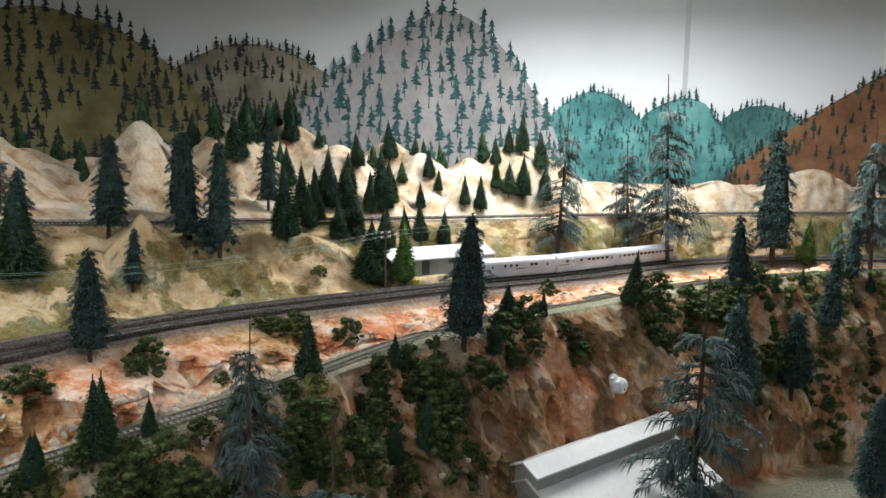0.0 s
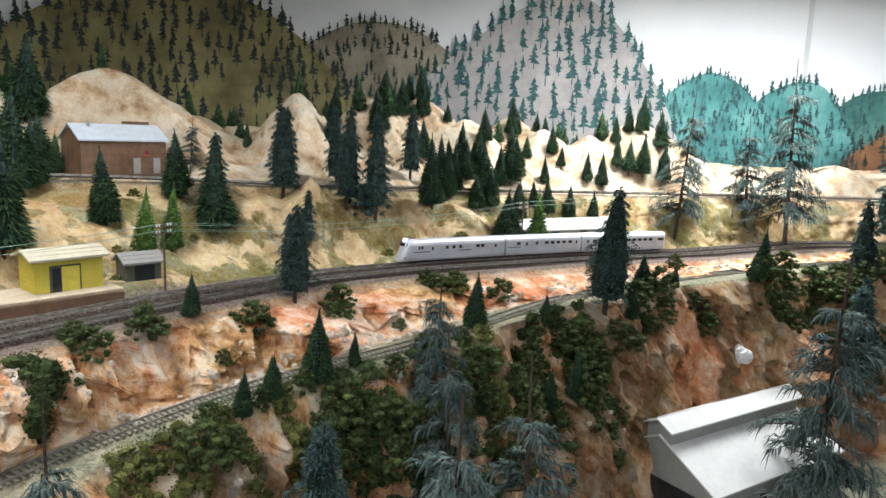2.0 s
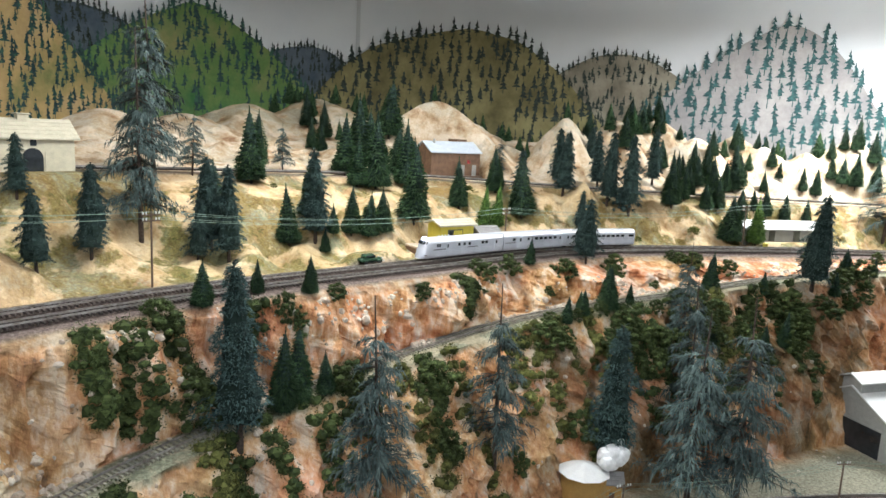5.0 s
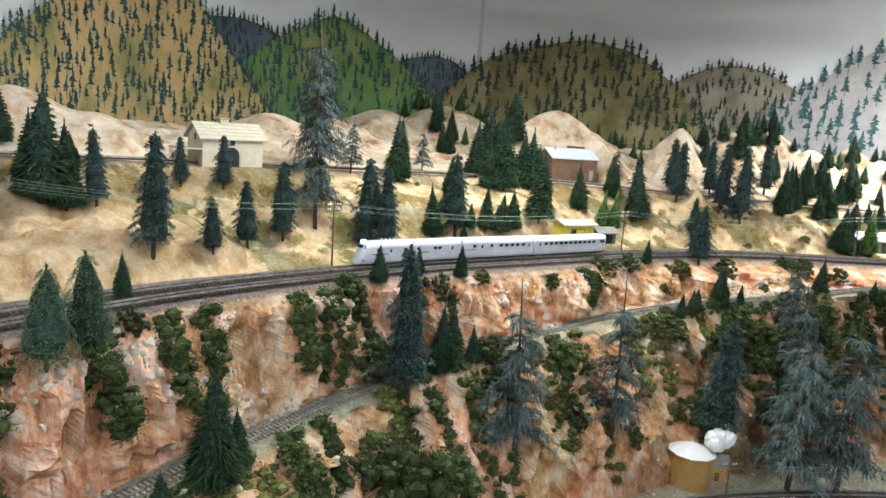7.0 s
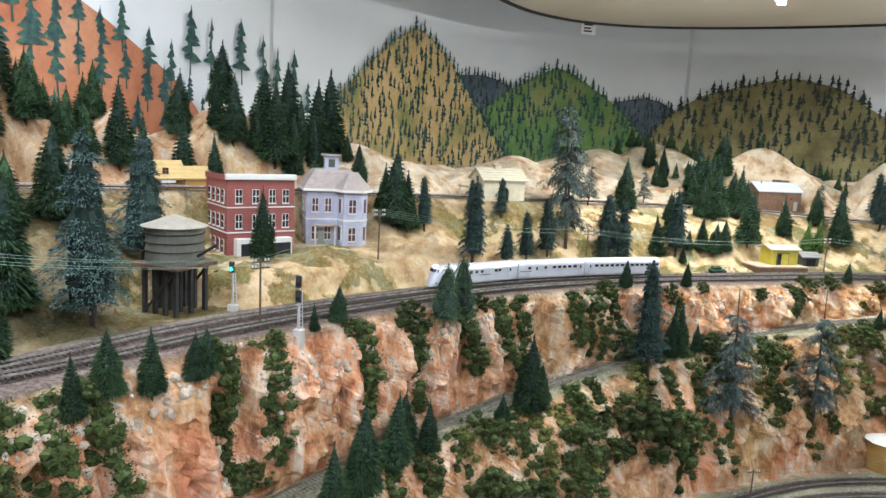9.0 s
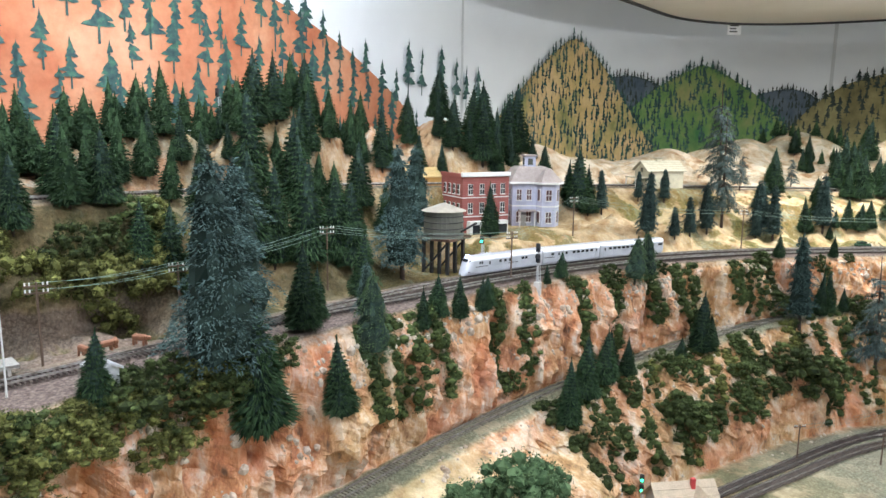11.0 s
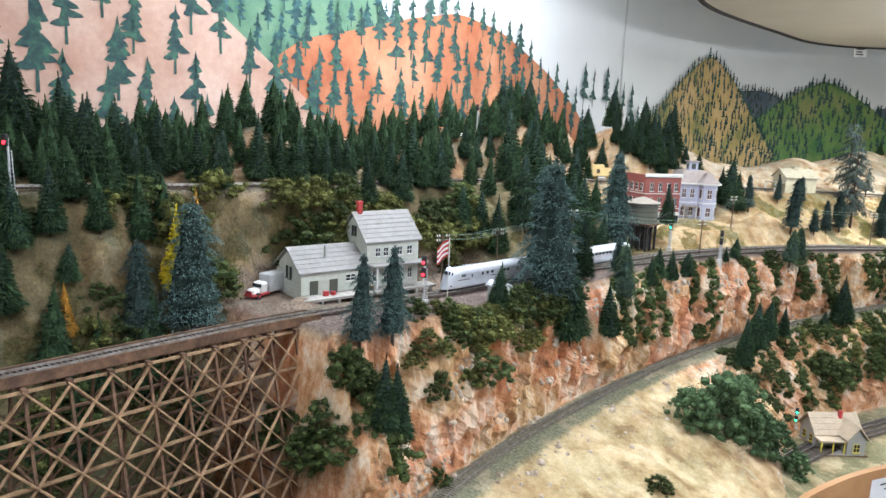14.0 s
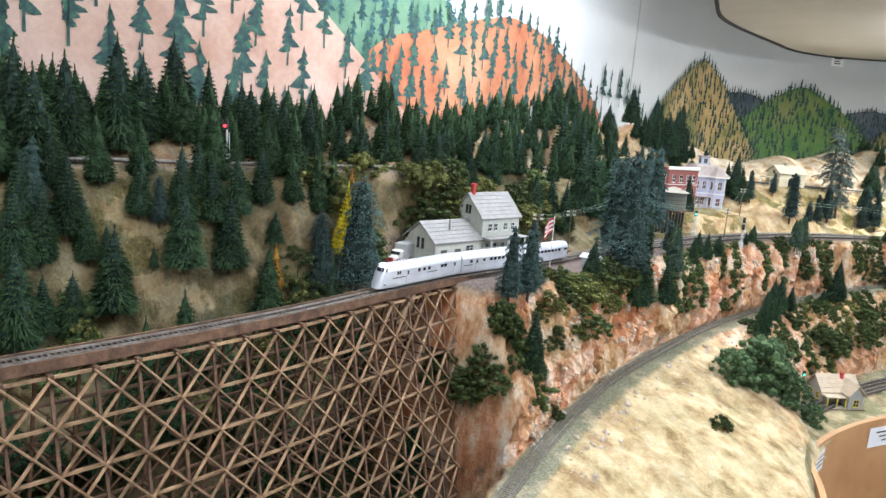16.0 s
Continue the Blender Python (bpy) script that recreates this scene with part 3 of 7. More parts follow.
board = soffit()
card_m = pose(-1.70, 1.235, 1.985, 0, 0, 55)
card = thing("ceiling_tag", "small white printed tag clipped to the dropped ceiling edge", "tag", card_m)
part("card", boxes((-0.03, 0.03, -0.003, 0.003, -0.03, 0.02)), MAT_PAPER, card)
for z0, x1 in ((0.004, 0.018), (-0.009, 0.008), (-0.021, 0.014)):
    part("print_bar", boxes((-0.02, x1, -0.0042, -0.0028, z0, z0 + 0.006)), MAT_BLACK, card)


def tube_fixture(x, y, z, yaw, length, label):
    base = thing("ceiling_light", label, "light", pose(x, y, z, 0, 0, yaw))
    part("housing", boxes((-length / 2 - 0.02, length / 2 + 0.02, -0.045, 0.045, 0.018, 0.045), bevel=0.004), MAT_WHITE, base)
    bm = bmesh.new()
    rod(bm, (-length / 2, 0, 0.004), (length / 2, 0, 0.004), 0.011, seg=12)
    part("tube", bm, MAT_TUBE, base, "glowing fluorescent tube")
    for sx in (-1, 1):
        part("socket", boxes((sx * (length / 2 + 0.008) - 0.008, sx * (length / 2 + 0.008) + 0.008, -0.012, 0.012, -0.008, 0.02)), MAT_WHITE, base)
    return base


for (x, y, z, yaw, length, power, *tint), up, label in ((LAMP_BACK, 0.02, "white fluorescent tube fixture hung above the hills"), (LAMP_SOFFIT, 0.012, "white fluorescent tube fixture under the dropped ceiling"),
                                                  (LAMP_TOWN, 0.02, "white fluorescent tube fixture above the town"), (LAMP_AISLE, 0.02, "white fluorescent tube fixture above the aisle"), (LAMP_FAR, 0.02, "white fluorescent tube fixture above the aisle")):
    tube_fixture(x, y, z + up, yaw, length, label)


def fascia():
    """The plywood front of the layout, with a lipped top edge."""
    line = spline([(x, y, 0) for x, y in EDGE], 0.03)
    s2 = sides(line)
    sg = 1 if (s2[len(line) // 2] @ np.array([1.0, 0.0])) > 0 else -1
    verts = [(p[0] + sg * s2[i][0] * a, p[1] + sg * s2[i][1] * a, u) for i, p in enumerate(line) for a, u in ((-0.004, 0.35), (0.010, 0.35), (0.010, 0.812), (-0.004, 0.812))]
    fcs = [(i * 4 + j, i * 4 + (j + 1) % 4, (i + 1) * 4 + (j + 1) % 4, (i + 1) * 4 + j) for i in range(len(line) - 1) for j in range(4)]
    ob = tagged(mesh_object("fascia", verts, fcs, MAT_FASCIA), "brown varnished plywood fascia along the layout's front", "fascia", kind="structure")
    for y in (-0.30, -0.60, -0.98):
        i = int(np.argmin(np.abs(line[:, 1] - y)))
        t = Vector((s2[i][1], -s2[i][0], 0))
        n = Vector((s2[i][0], s2[i][1], 0)) * sg
        p = Vector((line[i][0], line[i][1], 0)) + n * 0.0125
        card = mesh_object("label_card", [p - t * 0.06 + Vector((0, 0, 0.73)), p + t * 0.06 + Vector((0, 0, 0.73)), p + t * 0.06 + Vector((0, 0, 0.79)), p - t * 0.06 + Vector((0, 0, 0.79))], [(0, 1, 2, 3)], MAT_PAPER, ob, "white paper label card")
        for k in range(3):
            q = p + n * 0.001
            z = 0.772 - 0.013 * k
            mesh_object("text_line", [q - t * 0.045 + Vector((0, 0, z)), q + t * (0.03 - 0.015 * k) + Vector((0, 0, z)), q + t * (0.03 - 0.015 * k) + Vector((0, 0, z + 0.004)), q - t * 0.045 + Vector((0, 0, z + 0.004))], [(0, 1, 2, 3)], MAT_BLACK, card)
    return ob


fascia()


# ---- the painted backdrop ----
def painted(name, c1, c2, c3, scale=7.0):
    """Brushed scenic paint, streaked downhill."""
    m, nt, b = material(name, 0.85)
    col = ramp_node(nt, noise_node(nt, scale, 5, 0.6), [(0.32, c1), (0.5, c2), (0.68, c3)])
    fine = noise_node(nt, 70, 4, 0.7)
    col = mix_node(nt, 0.25, col, ramp_node(nt, fine, [(0.3, (0.3, 0.3, 0.3)), (0.7, (0.7, 0.7, 0.7))]), "OVERLAY")
    nt.links.new(col, b.inputs["Base Color"])
    return m


def painted_hill(outline, layer, mat, name, label):
    """A hill brushed on the wall: its skyline by place along the wall and height."""
    outline = sorted(outline)
    w0, w1 = outline[0][0], outline[-1][0]
    ws = np.linspace(w0, w1, max(12, int((w1 - w0) / 0.02)))
    top = np.interp(ws, [p[0] for p in outline], [p[1] for p in outline])
    kern = np.ones(5) / 5
    top = np.convolve(np.pad(top, 2, "edge"), kern, "valid")
    verts, fcs = [], []
    for i, (w, z) in enumerate(zip(ws, top)):
        verts += [on_wall(w, 1.15, 0.003 + layer * 0.003), on_wall(w, max(z, 1.16), 0.003 + layer * 0.003)]
        if i:
            fcs.append((2 * i - 2, 2 * i, 2 * i + 1, 2 * i - 1))
    ob = mesh_object(name, verts, fcs, mat, backdrop, label)
    return ob, ws, top


def painted_trees(ws, top, layer, mat, count, size, seed, rim=0.5):
    """Brush-stroke conifers scattered on a painted hill and along its skyline."""
    rnd = random.Random(seed)
    verts, fcs = [], []
    spots = []
    for _ in range(count):
        w = rnd.uniform(ws[0], ws[-1])
        t = float(np.interp(w, ws, top))
        z = t - size * 0.35 if rnd.random() < rim * 0.5 else rnd.uniform(max(1.25, t - 0.55), t - size * 0.3)
        if all((w - a) ** 2 + ((z - b) * 0.8) ** 2 > (size * (0.42 if size < 0.05 else 0.52 if size < 0.09 else 0.60)) ** 2 for a, b in spots):
            spots.append((w, z))
    for w, z in spots:
        h = size * rnd.uniform(0.85, 1.45)
        o = 0.0045 + layer * 0.003 + rnd.random() * 0.0008
        lean = rnd.uniform(-0.03, 0.03)

        def quad(pts):
            k = len(verts)
            verts.extend(on_wall(w + x + lean * (y), z + y, o) for x, y in pts)
            fcs.append(tuple(range(k, k + len(pts))))
        quad([(-0.022 * h, -0.12 * h), (0.022 * h, -0.12 * h), (0.014 * h, 0.5 * h), (-0.014 * h, 0.5 * h)])
        tiers = rnd.randint(6, 9)
        for k in range(tiers):
            u = k / tiers
            y0 = h * (0.16 + 0.80 * u)
            for sx in (-1, 1):
                if rnd.random() < 0.12:
                    continue
                half = h * (0.21 * (1 - u) ** 0.6 + 0.02) * rnd.uniform(0.35, 1.35)
                sag = rnd.uniform(-0.05, 0.02) * h
                quad([(-sx * half * 0.25, y0), (sx * half * 0.45, y0 + sag - 0.02 * h), (sx * half, y0 + sag), (sx * half * 0.85, y0 + sag + 0.045 * h), (sx * half * 0.4, y0 + 0.10 * h), (-sx * half * 0.15, y0 + 0.15 * h)])
        quad([(-0.03 * h, 0.90 * h), (0.03 * h, 0.90 * h), (0.0, 1.08 * h)])
    ob = mesh_object("painted_trees", verts, fcs, mat, backdrop)
    tagged(ob, "painted conifers", kind="stuff")


P_OLIVE = painted("paint_olive", (0.112, 0.098, 0.038), (0.210, 0.180, 0.075), (0.300, 0.270, 0.120))
P_BROWN = painted("paint_brown", (0.150, 0.128, 0.090), (0.255, 0.225, 0.165), (0.330, 0.300, 0.225))
P_GREY = painted("paint_grey", (0.28, 0.27, 0.27), (0.36, 0.34, 0.33), (0.44, 0.42, 0.40))
P_TEAL = painted("paint_teal", (0.03, 0.13, 0.13), (0.07, 0.24, 0.23), (0.15, 0.36, 0.34))
P_TEAL2 = painted("paint_teal_dark", (0.02, 0.09, 0.08), (0.05, 0.16, 0.14), (0.10, 0.24, 0.20))
P_RUST = painted("paint_rust", (0.10, 0.04, 0.02), (0.18, 0.08, 0.035), (0.25, 0.14, 0.06))
P_GOLD = painted("paint_gold_green", (0.180, 0.225, 0.075), (0.510, 0.360, 0.150), (0.600, 0.420, 0.210), 5)
P_GREEN = painted("paint_green", (0.053, 0.180, 0.060), (0.150, 0.255, 0.075), (0.300, 0.285, 0.120), 5)
P_BLUE = painted("paint_blue", (0.045, 0.075, 0.105), (0.090, 0.120, 0.150), (0.135, 0.165, 0.195))
P_ORANGE = painted("paint_orange", (0.40, 0.115, 0.05), (0.50, 0.20, 0.10), (0.60, 0.33, 0.20), 4)
P_PINK = painted("paint_pink", (0.44, 0.24, 0.17), (0.56, 0.37, 0.29), (0.66, 0.49, 0.41), 4)
P_MOSS = painted("paint_moss", (0.06, 0.16, 0.10), (0.12, 0.24, 0.15), (0.2, 0.32, 0.2), 6)
T_DARK = painted("paint_trees_dark", (0.015, 0.025, 0.02), (0.03, 0.045, 0.035), (0.05, 0.07, 0.055), 60)
T_TEAL = painted("paint_trees_teal", (0.02, 0.06, 0.065), (0.035, 0.10, 0.10), (0.07, 0.18, 0.18), 60)
T_BLUE = painted("paint_trees_blue", (0.02, 0.045, 0.055), (0.035, 0.085, 0.075), (0.06, 0.16, 0.10), 60)

HILLS = [
    ("painted_hill", [(0.45, 1.80), (0.608, 1.713), (0.679, 1.671), (0.787, 1.602), (0.899, 1.522), (1.067, 1.393), (1.12, 1.30)], 3, P_RUST, T_DARK, 240, 0.035, "rust brown painted hillside"),
    ("painted_hill", [(0.76, 1.40), (0.834, 1.567), (0.888, 1.611), (0.992, 1.62), (1.095, 1.574), (1.16, 1.45)], 0, P_TEAL2, T_TEAL, 360, 0.025, "dark teal painted hill"),
    ("painted_hill", [(1.03, 1.40), (1.096, 1.592), (1.171, 1.646), (1.242, 1.636), (1.348, 1.581), (1.42, 1.45)], 1, P_TEAL, T_TEAL, 280, 0.035, "teal painted hill"),
    ("painted_hill", [(1.25, 1.40), (1.349, 1.59), (1.433, 1.643), (1.497, 1.67), (1.613, 1.606), (1.70, 1.50)], 2, P_TEAL, T_TEAL, 440, 0.025, "teal painted hill"),
    ("painted_hill", [(1.56, 1.35), (1.61, 1.533), (1.70, 1.665), (1.754, 1.748), (1.835, 1.836), (1.92, 1.895), (2.0, 1.91), (2.12, 1.845), (2.243, 1.765), (2.373, 1.665), (2.46, 1.58), (2.6, 1.40)], 3, P_GREY, T_TEAL, 840, 0.062, "grey painted mountain dotted with blue-green conifers"),
    ("painted_hill", [(2.22, 1.58), (2.30, 1.66), (2.386, 1.721), (2.462, 1.764), (2.55, 1.79), (2.678, 1.785), (2.742, 1.756), (2.831, 1.708), (2.95, 1.6)], 2, P_BROWN, T_DARK, 600, 0.035, "brown painted hill"),
    ("painted_hill", [(2.55, 1.40), (2.706, 1.576), (2.825, 1.705), (3.0, 1.825), (3.2, 1.87), (3.375, 1.837), (3.6, 1.775), (3.73, 1.68), (3.9, 1.50)], 3, P_OLIVE, T_DARK, 920, 0.055, "olive painted mountain with dark conifers"),
    ("painted_hill", [(3.65, 1.60), (3.72, 1.71), (3.80, 1.745), (3.88, 1.752), (4.03, 1.717), (4.12, 1.6)], 1, P_BLUE, T_DARK, 600, 0.028, "dark blue painted ridge"),
    ("painted_hill", [(3.80, 1.50), (3.90, 1.615), (4.02, 1.725), (4.16, 1.81), (4.29, 1.87), (4.42, 1.81), (4.557, 1.739), (4.72, 1.62), (4.9, 1.5)], 3, P_GREEN, T_BLUE, 920, 0.045, "green painted mountain"),
    ("painted_hill", [(4.45, 1.70), (4.53, 1.766), (4.68, 1.80), (4.885, 1.78), (5.0, 1.7)], 1, P_BLUE, T_DARK, 360, 0.035, "dark blue painted ridge"),
    ("painted_hill", [(4.55, 1.45), (4.72, 1.65), (4.887, 1.835), (4.98, 1.90), (5.09, 1.955), (5.27, 1.855), (5.449, 1.725), (5.609, 1.608), (5.75, 1.5)], 4, P_GOLD, T_BLUE, 1040, 0.045, "golden green painted mountain with conifers"),
    ("painted_hill", [(6.20, 1.50), (6.30, 1.61), (6.375, 1.655), (6.56, 1.755), (6.70, 1.81), (6.84, 1.864), (7.052, 1.895), (7.255, 1.855), (7.43, 1.805), (7.621, 1.758), (7.75, 1.66), (7.9, 1.5)], 3, P_ORANGE, T_BLUE, 1500, 0.092, "orange painted mountain with blue-green pines"),
    ("painted_hill", [(7.3, 1.80), (7.391, 1.903), (7.5, 2.0), (7.8, 2.05), (8.0, 1.95)], 2, P_MOSS, T_TEAL, 400, 0.07, "moss green painted mountain"),
    ("painted_hill", [(7.45, 1.48), (7.55, 1.56), (7.69, 1.68), (7.788, 1.757), (7.88, 1.83), (8.05, 1.95), (8.4, 2.1), (9.3, 2.15), (10.0, 2.1)], 4, P_PINK, T_BLUE, 1500, 0.125, "dusty pink painted mountain with pines"),
]
for n, (name, outline, layer, mat, tmat, count, size, label) in enumerate(HILLS):
    ob, ws, top = painted_hill(outline, layer, mat, name, label)
    painted_trees(ws, top, layer, tmat, count, size, 100 + n)
# a stand of painted pines on the bare wall beside the orange mountain
painted_trees(np.linspace(5.72, 6.30, 20), np.interp(np.linspace(5.72, 6.30, 20), [5.72, 5.85, 6.1, 6.3], [1.60, 1.66, 1.70, 1.70]), 2, T_BLUE, 34, 0.115, 300, 2.0)
for w in (1.205, 3.665, 5.91):
    verts, fcs = [], []
    for z in (1.2, 2.6):
        for dw in (-0.008, 0.008):
            verts.append(on_wall(w + dw, z, 0.0018))
    mesh_object("panel_joint", verts, [(0, 1, 3, 2)], speckled("joint_tape", (0.50, 0.52, 0.52), (0.56, 0.57, 0.57), 5, 0.7, vary=0, bump=0), backdrop)


# ---- tracks ----
def offset_line(line, n):
    s = -sides(line) if (sides(line)[len(line) // 2] @ side[np.argmin(np.linalg.norm(main[:, :2] - line[len(line) // 2, :2], axis=1))]) < 0 else sides(line)
    out = line.copy()
    out[:, :2] += s * np.reshape(n, (-1, 1))
    return out


def sweep(name, line, profile, mat, parent=None):
    """A bar of the given (across, up) profile along a line."""
    s = sides(line)
    k = len(profile)
    verts = [(p[0] + s[i][0] * a, p[1] + s[i][1] * a, p[2] + u) for i, p in enumerate(line) for a, u in profile]
    fcs = [(i * k + j, i * k + (j + 1) % k, (i + 1) * k + (j + 1) % k, (i + 1) * k + j) for i in range(len(line) - 1) for j in range(k)]
    fcs += [tuple(range(k)), tuple((len(line) - 1) * k + j for j in range(k))[::-1]]
    return mesh_object(name, verts, fcs, mat, parent)


RAIL = [(-0.0009, 0.0), (-0.0005, 0.0026), (0.0005, 0.0026), (0.0009, 0.0)]


def track(line, label, tie_mat=MAT_TIE, pitch=0.0068):
    """Two steel rails on wooden ties; line runs at the ties' top."""
    base = thing("track", label, "track", kind="structure")
    for n in (-0.00825, 0.00825):
        sweep("rail", offset_line(line, np.full(len(line), n)), RAIL, MAT_RAIL, base)
    rnd = random.Random(5)
    d = np.r_[0, np.cumsum(np.linalg.norm(np.diff(line[:, :2], axis=0), axis=1))]
    verts, fcs = [], []
    tan = np.gradient(line[:, :2], axis=0)
    tan /= np.linalg.norm(tan, axis=1)[:, None]
    for t in np.arange(0.003, d[-1], pitch):
        x, y, z = (np.interp(t, d, line[:, k]) for k in range(3))
        tx, ty = np.interp(t, d, tan[:, 0]), np.interp(t, d, tan[:, 1])
        L, W = 0.015 * rnd.uniform(0.95, 1.06), 0.0014 * rnd.uniform(0.85, 1.15)
        k = len(verts)
        for u in (-0.003, 0.0002 * rnd.random()):
            for a, b in ((-L, -W), (L, -W), (L, W), (-L, W)):
                verts.append((x - ty * a + tx * b, y + tx * a + ty * b, z + u))
        fcs += [(k + 4, k + 5, k + 6, k + 7), (k, k + 1, k + 5, k + 4), (k + 2, k + 3, k + 7, k + 6), (k + 1, k + 2, k + 6, k + 5), (k + 3, k, k + 4, k + 7)]
    tagged(mesh_object("ties", verts, fcs, tie_mat, base), kind="stuff")
    return base


MAT_TIE_OLD = speckled("weathered_tie", (0.17, 0.16, 0.12), (0.28, 0.26, 0.20), 120, 0.9, vary=0.2)
line_main = main.copy()
line_main[:, 2] -= 0.006
track(line_main, "main line of brown ties and steel rails on grey ballast")
# the second main line, which joins the first before the depot
off = along_y([(2.1, 0.052), (-0.95, 0.052), (-1.35, 0.0), (-4, 0.0)])
cut = main[:, 1] > -1.30
line_second = offset_line(line_main, off)[cut]
track(line_second, "second main line beside the first on grey ballast")
line_ledge = spline(LEDGE, 0.010)
line_ledge[:, 2] -= 0.0025
track(line_ledge, "old branch line with mossy weathered ties on a rock ledge", MAT_TIE_OLD)
line_upper = spline(UPPER, 0.010)
line_upper[:, 2] += 0.001
track(line_upper, "upper line with brown ties on a hillside bench")
for pts in ([(-0.570, -0.92, YARD), (-0.602, -0.72, YARD), (-0.615, -0.5, YARD), (-0.60, -0.25, YARD), (-0.56, 0.1, YARD), (-0.42, 0.42, YARD), (-0.1, 0.72, YARD), (0.4, 0.98, YARD), (1.2, 1.2, YARD)],
            [(-0.535, -0.92, YARD), (-0.566, -0.74, YARD), (-0.578, -0.52, YARD), (-0.565, -0.28, YARD), (-0.52, 0.08, YARD), (-0.38, 0.37, YARD), (-0.06, 0.66, YARD), (0.43, 0.91, YARD), (1.2, 1.12, YARD)],
            [(-0.05, 0.57, YARD), (0.16, 0.71, YARD), (0.5, 0.83, YARD), (1.2, 1.02, YARD)]):
    ln = spline([(x, y, z + 0.0105) for x, y, z in pts], 0.01)
    track(ln, "yard line on pale gravel beside the cliff foot")


# ---- trestle ----
def trestle():
    base = thing("trestle_bridge", "tall brown timber trestle with crossed braces carrying the main line", "bridge", kind="")
    d = main_s
    start = float(np.interp(1.985, -main[:, 1], d))
    pitch, n = 0.0475, 34
    rise = 0.052
    lev_n = 9
    sel = (main[:, 1] < -1.93)
    deck = main[sel].copy()
    for a in (-0.0105, 0.0105):
        ln = offset_line(deck, np.full(len(deck), a))
        ln[:, 2] -= 0.010
        sweep("stringer", ln, [(-0.0035, -0.009), (-0.0035, 0.0), (0.0035, 0.0), (0.0035, -0.009)], MAT_TIMBER, base)
    for a in (-0.0175, 0.0175):
        ln = offset_line(deck, np.full(len(deck), a))
        ln[:, 2] -= 0.0065
        sweep("guard_timber", ln, [(-0.0016, -0.010), (-0.0016, 0.003), (0.0016, 0.003), (0.0016, -0.010)], MAT_TIMBER, base)
    bents = []
    for i in range(n):
        s = start + i * pitch
        if s > d[-1] - 0.05:
            break
        c = [float(np.interp(s, d, main[:, k])) for k in range(3)]
        nx, ny = float(np.interp(s, d, side[:, 0])), float(np.interp(s, d, side[:, 1]))
        bents.append((Vector(c), Vector((nx, ny, 0))))
    zs = [-0.024 - k * rise for k in range(lev_n)]
    half = [0.022 + 0.011 * k for k in range(lev_n)]
    rnd = random.Random(3)
    nodes = []
    for c, nv in bents:
        nodes.append([[c + nv * sg * half[k] + Vector((0, 0, zs[k])) for k in range(lev_n)] for sg in (1, -1)])
        bm = bmesh.new()
        beam(bm, c + nv * 0.028 + Vector((0, 0, -0.0215)), c - nv * 0.028 + Vector((0, 0, -0.0215)), 0.0055)
        part("bent_cap", bm, MAT_TIMBER, base)
        for sg in (0, 1):
            bm = bmesh.new()
            beam(bm, nodes[-1][sg][0], nodes[-1][sg][-1], 0.0034)
            part("post", bm, MAT_TIMBER, base)
        for k in range(2, lev_n, 2):
            bm = bmesh.new()
            beam(bm, nodes[-1][0][k] + nv * 0.006, nodes[-1][1][k] - nv * 0.006, 0.0032)
            part("sill", bm, MAT_TIMBER, base)
    far_bm = bmesh.new()
    for i in range(len(nodes) - 1):
        a, b = nodes[i], nodes[i + 1]
        for sg in (0, 1):
            o = bents[i][1] * (0.0042 if sg == 0 else -0.0042)
            for k in range(lev_n - 1):
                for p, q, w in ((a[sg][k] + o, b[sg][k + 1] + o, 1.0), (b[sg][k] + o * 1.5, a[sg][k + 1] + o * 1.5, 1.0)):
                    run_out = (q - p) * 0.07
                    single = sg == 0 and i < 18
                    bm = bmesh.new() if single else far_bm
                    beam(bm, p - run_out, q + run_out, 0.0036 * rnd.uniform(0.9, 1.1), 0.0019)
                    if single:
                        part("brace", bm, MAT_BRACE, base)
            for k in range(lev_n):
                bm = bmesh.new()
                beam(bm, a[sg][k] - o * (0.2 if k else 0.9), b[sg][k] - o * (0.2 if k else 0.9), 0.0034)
                # rear girts take the darker timber, the shade put into their colour
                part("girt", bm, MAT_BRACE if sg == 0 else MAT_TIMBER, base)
    # bracing coloured dark for the shade inside the trestle
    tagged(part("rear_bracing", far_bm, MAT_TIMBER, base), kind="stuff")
    return base


trestle()


# ---- the streamliner ----
CAR = (0.229, 0.190, 0.233)
HEAD = [(0.0, 1.880), (0.5, 1.988), (1.0, 2.127), (1.5, 2.237), (2.0, 2.348), (2.5, 2.457), (3.0, 2.575), (3.5, 2.696), (4.0, 2.813), (4.5, 2.933), (5.0, 3.058), (5.2, 3.106), (6.0, 3.301), (7.0, 3.539), (7.5, 3.662), (8.0, 3.790), (8.2, 3.838), (9.0, 4.043), (10.0, 4.298), (10.5, 4.425), (11.0, 4.551), (11.5, 4.686), (12.0, 4.821), (12.5, 4.961), (13.0, 5.101), (13.5, 5.241), (14.0, 5.382), (14.5, 5.523), (15.0, 5.668), (15.5, 5.814), (16.0, 5.955)]


def on_main(s):
    return Vector([float(np.interp(s, main_s, main[:, k])) for k in range(3)])


def car_pose(s_front, length):
    a, b = on_main(s_front - 0.16 * length), on_main(s_front - 0.84 * length)
    d = (a - b).normalized()
    mid = (a + b) / 2
    return Matrix.Translation(mid + Vector((0, 0, -0.0034))) @ d.to_track_quat("X", "Z").to_matrix().to_4x4()


